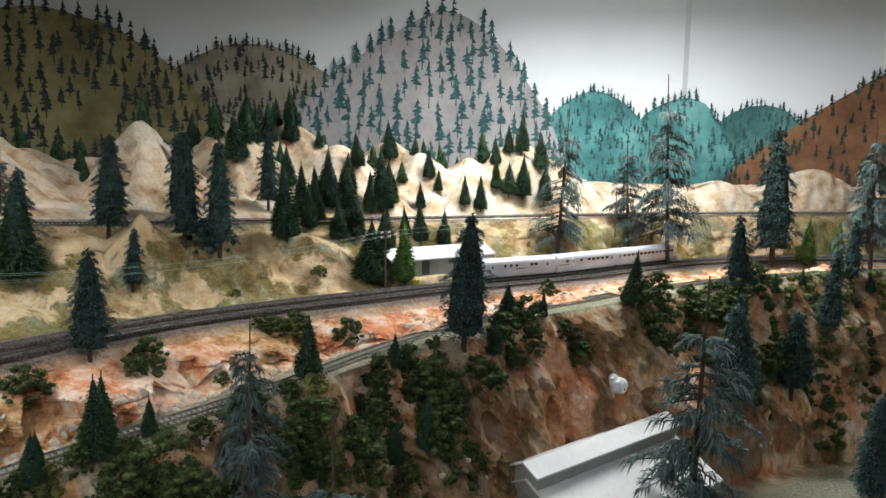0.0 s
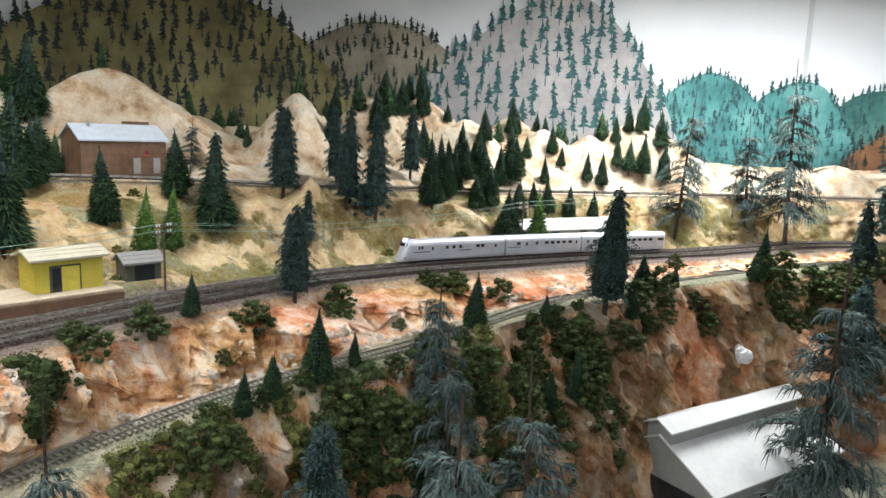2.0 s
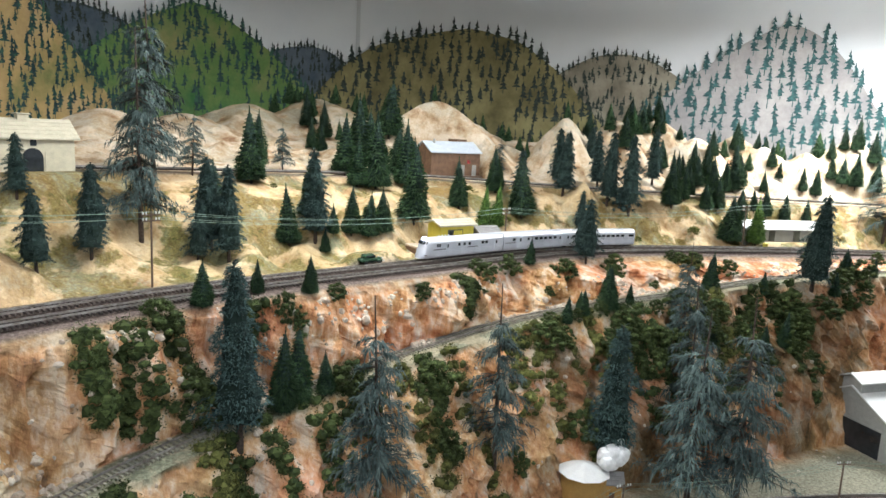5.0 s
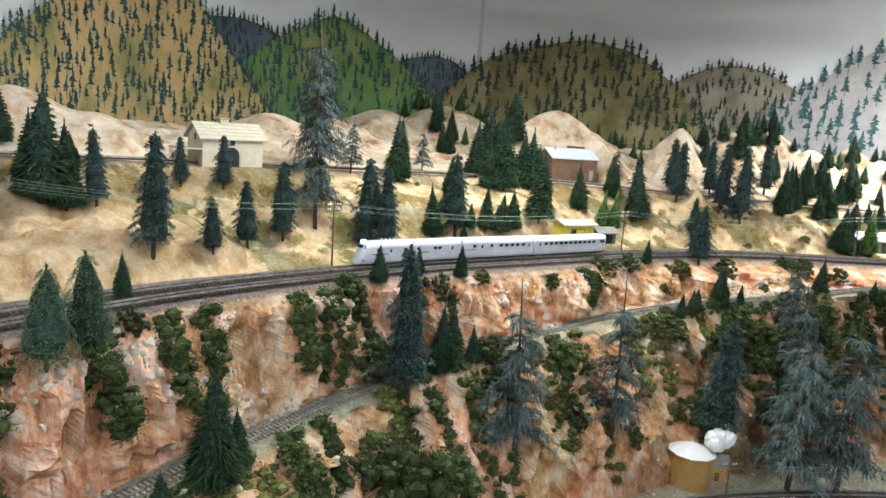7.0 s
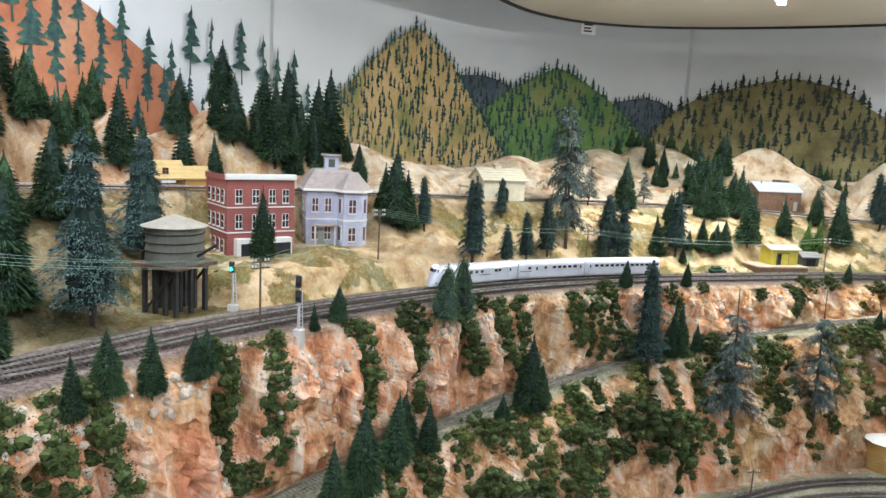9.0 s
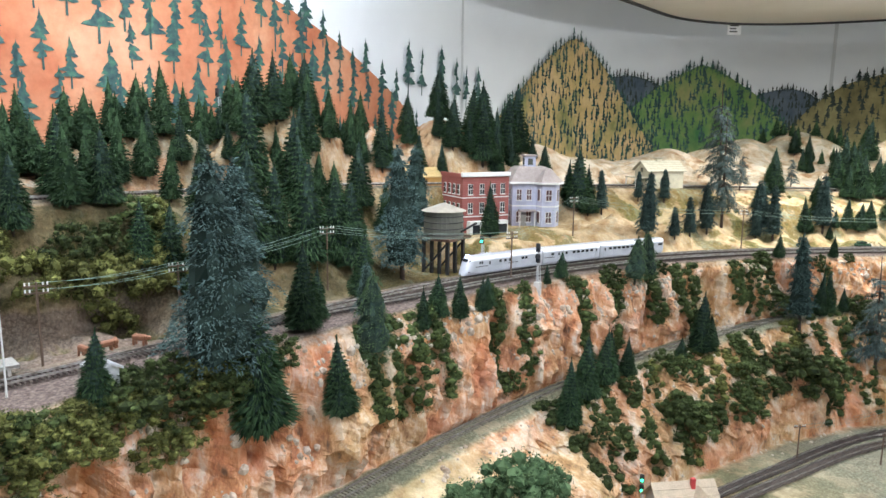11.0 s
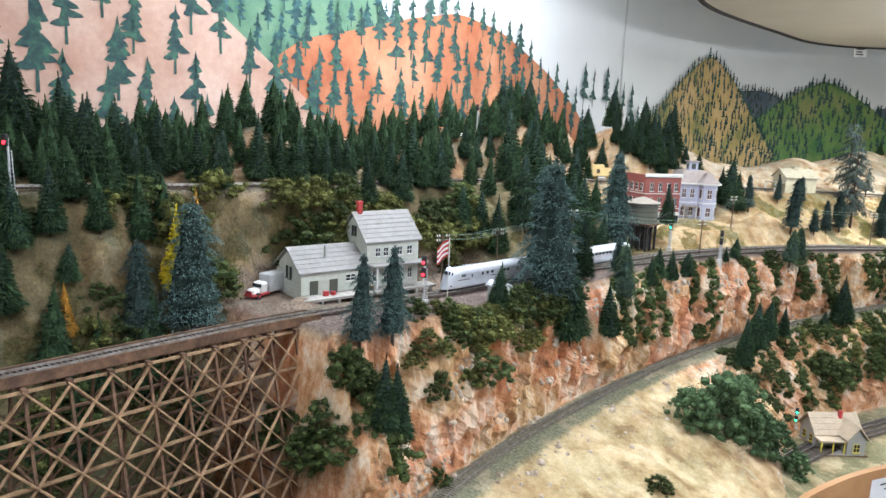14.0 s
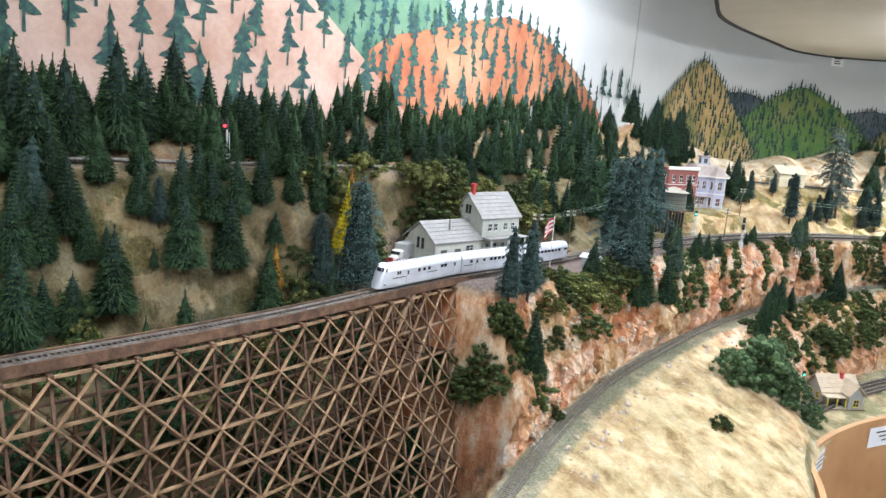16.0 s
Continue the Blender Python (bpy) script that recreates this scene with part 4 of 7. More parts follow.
def hull(length, front="flat", back="flat", z0=0.0045, z1=0.0425):
    """The car's tube: rounded roof, upright sides, turned-in skirt; the nose slopes back, the tail is rounded."""
    W = 0.0165
    prof = [(-W * 0.80, 0.0), (-W * 0.98, 0.004), (-W, 0.010), (-W, 0.0285), (-W * 0.95, 0.0325), (-W * 0.80, 0.0358), (-W * 0.5, 0.0378), (0, 0.0385)]
    prof = prof + [(-y, z) for y, z in prof[-2::-1]]
    xs = list(np.linspace(-length / 2, length / 2, 15))
    rings = []
    for x in xs:
        rings.append([(x, y, z0 + z) for y, z in prof])
    def shaped(sign, kind):
        extra = []
        n = 6
        for k in range(1, n + 1):
            u = k / n
            ring = []
            for y, z in prof:
                zz = z / 0.0385
                if kind == "nose":
                    reach = 0.026 * math.sin(u * math.pi / 2) * (1.18 - 0.62 * zz)
                    sq = math.cos(u * math.pi / 2) ** 0.55
                elif kind == "tail":
                    reach = 0.012 * math.sin(u * math.pi / 2)
                    sq = math.cos(u * math.pi / 2) ** 0.5
                else:
                    continue
                ring.append((sign * (length / 2 - 0.026 * (kind == "nose") - 0.012 * (kind == "tail")) + sign * reach, y * max(0.12, sq), z0 + z * (1 - (0.04 if kind == "nose" else 0.02) * u)))
            extra.append(ring)
        return extra
    if front == "nose":
        rings = [r for r in rings if r[0][0] < length / 2 - 0.027] + [[(length / 2 - 0.026, y, z0 + z) for y, z in prof]] + shaped(1, "nose")
    if back == "tail":
        rings = shaped(-1, "tail")[::-1] + [[(-length / 2 + 0.012, y, z0 + z) for y, z in prof]] + [r for r in rings if r[0][0] > -length / 2 + 0.013]
    return rings, prof


def car(name, length, label, front="flat", back="flat", windows=(), doors=(), grilles=()):
    base = thing(name, label, "train car", group="three-car streamliner")
    rings, prof = hull(length, front, back)
    k = len(prof)
    def strip(lo, hi, pname, mat, plabel=""):
        verts = [v for r in rings for v in r[lo:hi + 1]]
        w = hi - lo + 1
        fcs = [(i * w + j, i * w + j + 1, (i + 1) * w + j + 1, (i + 1) * w + j) for i in range(len(rings) - 1) for j in range(w - 1)]
        if pname == "body":
            pass
        return mesh_object(pname, verts, fcs, mat, base, plabel, smooth=True)
    # roof lighter than sides and ends, overhead light put into the colours
    strip(3, k - 4, "roof", MAT_STEEL, "ribbed steel roof in the lit tone")
    strip(0, 3, "side_panel", MAT_STEEL_SHADED, "fluted steel side in the shaded tone")
    strip(k - 4, k - 1, "side_panel", MAT_STEEL_SHADED, "fluted steel side in the shaded tone")
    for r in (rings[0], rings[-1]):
        mesh_object("end_panel", r, [tuple(range(k))], MAT_STEEL_SHADED, base)
    bm = bmesh.new()
    box(bm, -length / 2 + 0.02, length / 2 - 0.03, -0.011, 0.011, 0.002, 0.006)
    part("underframe", bm, MAT_BLACK, base)
    for sg in (-1, 1):
        y = sg * 0.01655
        for z in (0.0085, 0.0115, 0.0145, 0.0175):
            part("flute", boxes((-length / 2 + 0.014, length / 2 - 0.034, y - 0.0004, y + 0.0004, z, z + 0.0009)), MAT_STEEL, base)
        part("letter_board", boxes((-length / 2 + 0.012, length / 2 - 0.032, y - 0.00035, y + 0.00035, 0.0322, 0.0336)), MAT_STEEL, base)
        for x, w in windows:
            g = part("window", boxes((x - w / 2, x + w / 2, y - 0.0005, y + 0.0005, 0.0252, 0.0306)), MAT_GLASS_DARK, base, "dark window")
        for x, w in doors:
            part("door", boxes((x - w / 2, x + w / 2, y - 0.0006, y + 0.0006, 0.0085, 0.0312)), MAT_STEEL_SHADED, base)
            part("door_window", boxes((x - w / 4, x + w / 4, y - 0.0008, y + 0.0008, 0.0235, 0.0300)), MAT_GLASS_DARK, base)
        for x, w in grilles:
            part("nameplate", boxes((x - w / 2, x + w / 2, y - 0.0007, y + 0.0007, 0.0205, 0.0217)), MAT_BLACK, base, "dark lettering strip")
    for x in ((length / 2 - 0.046, -length / 2) if front == "nose" else (-length / 2,) if back != "tail" else (-length / 2 + 0.034,)):
        truck = part("truck", boxes((x - 0.017, x + 0.017, -0.0125, 0.0125, 0.0015, 0.0065), bevel=0.001), MAT_BLACK, base, "black truck frame")
        for dx in (-0.011, 0.011):
            for sg in (-1, 1):
                bm = bmesh.new()
                rod(bm, (x + dx, sg * 0.0075, 0.0052), (x + dx, sg * 0.0100, 0.0052), 0.0052, seg=14)
                part("wheel", bm, MAT_RAIL, truck)
    if front == "nose":
        xf = length / 2
        for j, y in enumerate((-0.0105, -0.0052, 0.0, 0.0052, 0.0105)):
            inset = 0.0074 + 0.0034 * (abs(y) / 0.0105) ** 2
            m = Matrix.Translation((xf - inset, y, 0.0343)) @ Euler((0, radians(-24), radians(-y * 2200))).to_matrix().to_4x4()
            bm = bmesh.new()
            bmesh.ops.create_cube(bm, size=1, matrix=m @ Matrix.Diagonal((0.0016, 0.0036, 0.0062, 1)))
            part("windscreen", bm, MAT_GLASS_DARK, base, "slanted cab window")
        for sg in (-1, 1):
            for j in range(2):
                part("window", boxes((xf - 0.0365 - j * 0.006, xf - 0.0325 - j * 0.006, sg * 0.01655 - 0.0005, sg * 0.01655 + 0.0005, 0.0262, 0.0318)), MAT_GLASS_DARK, base)
        bm = bmesh.new()
        rod(bm, (xf - 0.0165, 0, 0.0422), (xf - 0.0098, 0, 0.0422), 0.0034, seg=14)
        part("headlight", bm, MAT_BLUEGLOW, base, "glowing bluish headlight")
        part("bumper", boxes((xf - 0.006, xf + 0.003, -0.006, 0.006, 0.0035, 0.0075), bevel=0.0012), MAT_STEEL, base)
        part("pilot_band", boxes((xf - 0.0265, xf - 0.004, -0.0142, 0.0142, 0.0105, 0.0122), bevel=0.0004), MAT_BLACK, base)
        for j in range(4):
            bm = bmesh.new()
            rod(bm, (xf - 0.052 - j * 0.009, 0, 0.0425), (xf - 0.052 - j * 0.009, 0, 0.0462), 0.0016, seg=8)
            part("exhaust_pipe", bm, MAT_STEEL, base)
    return base


power_car = car("power_car", CAR[0], "silver fluted streamliner power car with sloping windowed nose", "nose", "flat",
                [(0.02, 0.006), (0.005, 0.006), (-0.010, 0.006), (-0.050, 0.008), (-0.061, 0.008)], [(0.052, 0.007), (-0.092, 0.009)], [(0.075, 0.034), (-0.02, 0.03)])
coach = car("passenger_car", CAR[1], "silver fluted streamliner mail and coach car", "flat", "flat",
            [(0.065, 0.008), (0.02, 0.006), (-0.005, 0.009), (-0.02, 0.009), (-0.035, 0.009), (-0.05, 0.009), (-0.066, 0.009)], [(0.045, 0.009), (-0.083, 0.008)], [(0.075, 0.03)])
observation = car("observation_car", CAR[2], "silver fluted streamliner observation car with rounded tail", "flat", "tail",
                  [(0.083 - 0.0152 * j, 0.010) for j in range(11)] + [(-0.098, 0.016)], [(0.101, 0.008)], [(-0.10, 0.0)])


# ---- trees ----
F_FIR = foliage("fir_needles", (0.010, 0.026, 0.012), (0.034, 0.066, 0.028))
# darker needles for inner crowns: the shade between boughs put into the colour
F_INNER_SHADE = foliage("shaded_inner_needles", (0.014, 0.026, 0.020), (0.028, 0.048, 0.040))
F_SPRUCE = foliage("spruce_needles", (0.014, 0.030, 0.028), (0.052, 0.088, 0.080))
F_BLUE = foliage("blue_spruce_needles", (0.022, 0.045, 0.042), (0.078, 0.124, 0.114))
F_TALL = foliage("wispy_needles", (0.030, 0.046, 0.042), (0.085, 0.118, 0.108))
F_LEAFY = foliage("leafy_green", (0.03, 0.07, 0.015), (0.085, 0.15, 0.035))
F_DROOP = foliage("drooping_green", (0.03, 0.06, 0.025), (0.075, 0.12, 0.055))
F_YELLOW = foliage("yellow_leaves", (0.35, 0.26, 0.01), (0.62, 0.50, 0.03))
F_ORANGE = foliage("orange_leaves", (0.20, 0.09, 0.015), (0.38, 0.19, 0.03))
F_BUSH = foliage("bush_foam", (0.012, 0.021, 0.007), (0.056, 0.076, 0.024), 0.35)
F_BUSH2 = foliage("olive_foam", (0.028, 0.034, 0.009), (0.125, 0.13, 0.038), 0.3)
MAT_BARK = speckled("bark", (0.035, 0.022, 0.014), (0.08, 0.055, 0.04), 80, 0.9)


def tri_mesh(name, tris, mat, parent, label=""):
    verts = [v for t in tris for v in t]
    fcs, k = [], 0
    for t in tris:
        fcs.append(tuple(range(k, k + len(t))))
        k += len(t)
    return mesh_object(name, verts, fcs, mat, parent, label)


def trunk_part(base, h, r, lean=0.0, top=0.98):
    bm = bmesh.new()
    rod(bm, (0, 0, -0.06), (lean, 0, top), r, r * 0.15, 7)
    part("trunk", bm, MAT_BARK, base)


def spray(rnd, p, d, length, width, droop):
    """One twig: a bent blade of needles from p along d."""
    d = Vector(d).normalized()
    w = d.cross(Vector((0, 0, 1)))
    w = (w.normalized() if w.length > 1e-4 else Vector((1, 0, 0))) * width * 0.5
    w.rotate(Euler((rnd.uniform(-0.7, 0.7), rnd.uniform(-0.7, 0.7), 0)))
    mid = p + d * length * 0.55
    tip = p + d * length - Vector((0, 0, droop * length))
    return (p, mid - w, tip, mid + w)


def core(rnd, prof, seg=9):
    """A ragged inner body that stops one seeing through, mostly coloured dark for shade."""
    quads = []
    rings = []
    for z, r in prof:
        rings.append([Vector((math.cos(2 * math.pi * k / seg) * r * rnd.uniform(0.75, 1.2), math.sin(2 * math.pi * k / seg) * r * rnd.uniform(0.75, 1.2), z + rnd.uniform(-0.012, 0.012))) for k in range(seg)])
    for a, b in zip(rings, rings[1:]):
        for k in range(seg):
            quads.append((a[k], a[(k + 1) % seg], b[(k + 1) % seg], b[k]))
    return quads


def fir(seed, wide=0.21, n=1500, mat=None, label="", name="fir_tree", bottom=0.05, round_top=False, category="tree"):
    """A dense bottle-brush conifer, one metre tall, in many thin whorls."""
    rnd = random.Random(seed)
    base = thing(name, label or "small dark green bottle-brush fir tree standing on the slope", category)
    trunk_part(base, 1, 0.022)
    whorls = 17 + seed % 4

    def radius(u):
        return wide * ((1 - u) ** 0.80 * (1.0 + 0.06 * math.sin(u * 13 + seed)) + 0.018) * (0.80 + 0.20 * min(1, u / 0.10))
    # inner body in the shade tone, unless the tree has its own colour
    tri_mesh("inner_crown", core(rnd, [(bottom + (0.95 - bottom) * k / 12, radius(k / 12) * 0.68) for k in range(13)], 11), F_INNER_SHADE if mat is None else mat, base, "inner body filling the crown's gaps")
    tris = []
    for _ in range(n):
        u = 1 - math.sqrt(rnd.random())
        u = 0.35 * u + 0.65 * (math.floor(u * whorls) + 0.5) / whorls
        a = rnd.uniform(0, 2 * math.pi)
        r = radius(u) * rnd.uniform(0.80, 1.14) * (1 + 0.09 * math.sin(3 * a + seed + 9 * u))
        z = bottom + (0.96 - bottom) * u
        d = Vector((math.cos(a), math.sin(a), rnd.uniform(-0.55, 0.20)))
        p = Vector((math.cos(a) * r * 0.55, math.sin(a) * r * 0.55, z + 0.02))
        tris.append(spray(rnd, p, d, r * 0.46, (0.018 if n < 1000 else 0.010) + 0.009 * rnd.random(), 0.15))
    for k in range(14):
        tris.append(spray(rnd, Vector((0, 0, 0.90 + 0.005 * k)), (rnd.uniform(-0.2, 0.2), rnd.uniform(-0.2, 0.2), 1), 0.06, 0.016, 0))
    tri_mesh("crown", tris, mat or F_FIR, base)
    return base


def spruce(seed, wide=0.17, tiers=13, name="spruce_tree", label="", mat=None, hang=0.35, bare=0.10):
    """A dense spruce: ragged pads of short needle tufts, one over the other, with dark gaps between, their shade in the
    inner colour.
    """
    rnd = random.Random(seed)
    base = thing(name, label or "tall shaggy blue-green spruce with layered drooping boughs", "tree")
    trunk_part(base, 1, 0.020)

    def reach(u):
        return wide * (0.98 * (1 - u) ** 0.62 + 0.07) * (0.74 + 0.26 * min(1, u / 0.16))
    # dark inner body in place of the shade between the pads
    tri_mesh("inner_crown", core(rnd, [(bare + 0.03 + (0.90 - bare) * k / 12, reach(k / 12) * 0.64) for k in range(13)], 13), F_INNER_SHADE, base, "inner body filling the crown's gaps")
    tris = []
    for t in range(tiers):
        u = (t + rnd.uniform(-0.2, 0.2)) / (tiers - 0.5)
        u = min(max(u, 0.0), 0.97)
        R = reach(u) * rnd.uniform(0.82, 1.14)
        z0 = bare + 0.05 + (0.90 - bare) * u
        lobes = [(rnd.uniform(0, 6.283), rnd.uniform(0.25, 0.5), rnd.uniform(0.10, 0.30)) for _ in range(7)]
        dx, dy = rnd.uniform(-0.12, 0.12) * R, rnd.uniform(-0.12, 0.12) * R
        for _ in range(int(200 + 760 * (R / wide))):
            a = rnd.uniform(0, 6.283)
            grow = 0.78
            for la, lw, lh in lobes:
                g = (a - la + math.pi) % (2 * math.pi) - math.pi
                grow += lh * math.exp(-(g / lw) ** 2)
            v = math.sqrt(rnd.uniform(0.12, 1.0))
            rr = R * grow * v
            lift = 0.030 * (1 - v * v) + rnd.uniform(-0.014, 0.012)
            p = Vector((dx + math.cos(a) * rr, dy + math.sin(a) * rr, z0 + lift - hang * rr * v))
            aa = a + rnd.uniform(-0.9, 0.9)
            tris.append(spray(rnd, p, (math.cos(aa), math.sin(aa), rnd.uniform(-0.5, 0.6)), rnd.uniform(0.013, 0.032), 0.0045 + 0.0055 * rnd.random(), rnd.uniform(0.0, 0.5)))
    for k in range(26):
        a = rnd.uniform(0, 6.28)
        tris.append(spray(rnd, Vector((0, 0, rnd.uniform(0.90, 0.97))), (math.cos(a), math.sin(a), rnd.uniform(0.4, 1.8)), rnd.uniform(0.02, 0.05), 0.014, 0.1))
    tri_mesh("crown", tris, mat or F_SPRUCE, base)
    return base


def tall_fir(seed, wide=0.19):
    """A tall thin-crowned fir: bare spike, long sagging lichen-grey boughs with gaps."""
    rnd = random.Random(seed)
    base = thing("tall_fir_tree", "tall wispy grey-green fir with a bare dead top", "tree")
    trunk_part(base, 1, 0.015, top=1.0)
    tris = []
    limbs = bmesh.new()
    for b in range(66):
        u = rnd.random() ** 1.05
        z0 = 0.16 + 0.66 * u
        a = rnd.uniform(0, 2 * math.pi)
        L = wide * (0.45 + 0.75 * (1 - u)) * rnd.uniform(0.5, 1.15)
        tip = Vector((math.cos(a) * L, math.sin(a) * L, z0 - 0.35 * L))
        rod(limbs, (0, 0, z0), tip, 0.004, 0.001, 4)
        for j in range(52):
            v = rnd.uniform(0.12, 1.0)
            p = Vector((0, 0, z0)).lerp(tip, v) + Vector((0, 0, 0.10 * L * math.sin(math.pi * v)))
            aa = a + rnd.uniform(-1.2, 1.2)
            tris.append(spray(rnd, p, (math.cos(aa), math.sin(aa), rnd.uniform(-0.7, 0.25)), rnd.uniform(0.025, 0.065), 0.0035 + 0.005 * rnd.random(), rnd.uniform(0.2, 0.9)))
    part("bough_frame", limbs, MAT_BARK, base)
    tri_mesh("crown", tris, F_TALL, base)
    return base


def foam(rnd, c, s, crumbs=60):
    """One lump of ground foam: a hidden core and a ragged coat of crumbs."""
    tris = []
    for _ in range(crumbs):
        d = Vector((rnd.gauss(0, 1), rnd.gauss(0, 1), rnd.gauss(0, 1))).normalized()
        p = c + d * s * rnd.uniform(0.62, 1.35)
        e1 = Vector((rnd.gauss(0, 1), rnd.gauss(0, 1), rnd.gauss(0, 1))).normalized() * s * rnd.uniform(0.08, 0.20)
        e2 = d.cross(e1).normalized() * s * rnd.uniform(0.05, 0.13)
        lift = d * s * 0.14
        tris.append((p - e1, p - e2 - lift, p + e1, p + e2 - lift))
    squash = Vector((rnd.uniform(0.5, 0.95), rnd.uniform(0.5, 0.95), rnd.uniform(0.45, 0.8)))
    tris += [tuple(c + Vector((v.x * squash.x, v.y * squash.y, v.z * squash.z)) * s for v in q) for q in ICO]
    return tris


def clump_tree(seed, name, label, mat, category="bush", wide=0.5, tall=1.0, n=70, trunk=False):
    """Ground-foam foliage in crowded ragged lumps."""
    rnd = random.Random(seed)
    base = thing(name, label, category)
    if trunk:
        trunk_part(base, 1, 0.03, top=0.6)
    tris = []
    for _ in range(n):
        a, rr, z = rnd.uniform(0, 6.283), math.sqrt(rnd.random()), rnd.random()
        keep = math.sqrt(max(0.04, 1 - (2 * z - 0.75) ** 2 / 1.6)) * rnd.uniform(0.75, 1.12)
        s = rnd.uniform(0.06, 0.13) * (0.6 + 0.4 * wide / 0.5)
        c = Vector((math.cos(a) * rr * wide * keep, math.sin(a) * rr * wide * keep, (0.06 + 0.84 * z) * tall))
        tris += foam(rnd, c, s)
    tri_mesh("foliage", tris, mat, base)
    return base


_b = bmesh.new()
bmesh.ops.create_icosphere(_b, subdivisions=1, radius=1)
ICO = [tuple(v.co.copy() for v in f.verts) for f in _b.faces]
_b.free()

SPRUCE_A = [
    (-0.464, 0.938, 0.147), (-0.689, 1.177, 0.138), (-0.635, 1.383, 0.168), (0.014, 1.189, 0.228), (0.609, 1.568, 0.187), (0.825, 1.892, 0.361), (0.912, 1.682, 0.147), (0.554, 1.416, 0.217),
    (0.808, 1.569, 0.189), (0.722, 1.535, 0.186), (0.803, 1.365, 0.201), (-0.432, 1.364, 0.220), (-0.588, 1.602, 0.113), (-0.399, 1.595, 0.175), (-0.481, 0.984, 0.118), (-0.601, 1.291, 0.178),
    (-0.940, 0.589, 0.186), (-1.252, 0.192, 0.107), (-1.112, 0.210, 0.128), (-1.075, 0.079, 0.121), (-1.030, 0.354, 0.116), (-0.999, 0.398, 0.175), (-0.748, 0.099, 0.246), (-0.345, 0.637, 0.266),
    (-1.296, -0.051, 0.137), (-1.088, -0.105, 0.191), (-1.312, 0.140, 0.098), (-1.065, -0.008, 0.093), (-1.091, 0.187, 0.141), (-1.044, 0.406, 0.170),
]
SPRUCE_B = [
    (-0.828, -1.365, 0.270), (-1.076, -0.917, 0.280), (-1.229, -0.778, 0.217), (-0.614, -1.900, 0.152), (-0.633, -1.834, 0.162), (-0.755, -1.410, 0.308), (-0.848, -1.139, 0.100),
    (-0.833, -2.175, 0.166), (-0.837, -2.095, 0.236), (-0.799, -2.470, 0.082), (-0.772, -2.646, 0.116),
]
SPRUCE_C = [
    (-0.538, 1.461, 0.172), (-0.540, 1.239, 0.109), (0.568, 1.455, 0.207), (0.775, 1.317, 0.224), (-0.491, 1.350, 0.206),
]
TALL_FIR_B = [
    (0.372, 1.127, 0.471), (0.998, 1.754, 0.373), (-1.242, 0.479, 0.361), (-0.203, 0.657, 0.365),
]
FIR_A = [
    (-0.397, 0.819, 0.084), (-0.353, 0.846, 0.047), (-0.091, 1.110, 0.057), (-0.204, 1.012, 0.088), (0.094, 1.300, 0.072), (0.160, 1.332, 0.051), (0.265, 1.378, 0.058), (0.351, 1.437, 0.108),
    (0.065, 1.201, 0.062), (-0.029, 1.085, 0.061), (-0.113, 0.999, 0.052), (0.132, 1.243, 0.060), (0.950, 1.666, 0.053), (0.710, 1.614, 0.051), (0.777, 1.631, 0.045), (-0.440, 0.770, 0.042),
    (-0.184, 0.917, 0.051), (0.132, 1.167, 0.076), (0.243, 1.321, 0.074), (-0.169, 1.490, 0.130), (-0.074, 1.687, 0.093), (-0.149, 1.587, 0.113), (-0.022, 1.706, 0.094), (-0.038, 1.886, 0.059),
    (-0.080, 1.836, 0.072), (-0.152, 1.780, 0.105), (-0.193, 1.717, 0.088), (-0.244, 1.710, 0.087), (-0.209, 1.577, 0.093), (-0.239, 1.538, 0.079),
]
FIR_B = [
    (-0.796, 1.012, 0.125), (-0.757, 1.178, 0.113), (-0.675, 1.155, 0.152), (-0.555, 0.797, 0.058), (-0.453, 0.708, 0.060), (-0.428, 0.740, 0.055), (-0.386, 0.790, 0.094), (-0.965, 1.103, 0.113),
    (-0.838, 0.836, 0.171), (-0.978, 1.037, 0.135), (-0.997, 0.862, 0.120), (-0.860, 0.727, 0.097), (-0.874, 0.689, 0.094), (-0.906, 0.673, 0.106), (-0.917, 0.618, 0.063), (-0.916, 0.587, 0.049),
    (-0.975, 0.550, 0.120), (-1.312, 1.173, 0.099), (-1.221, 1.253, 0.110), (-1.142, 1.209, 0.106), (-1.146, 1.337, 0.114), (0.115, 1.990, 0.079), (0.151, 2.017, 0.079), (0.182, 1.983, 0.113),
    (0.233, 1.969, 0.103), (0.030, 1.851, 0.083), (0.040, 1.741, 0.071), (-0.276, 1.684, 0.102), (-0.322, 1.740, 0.073), (-0.226, 1.609, 0.128),
]
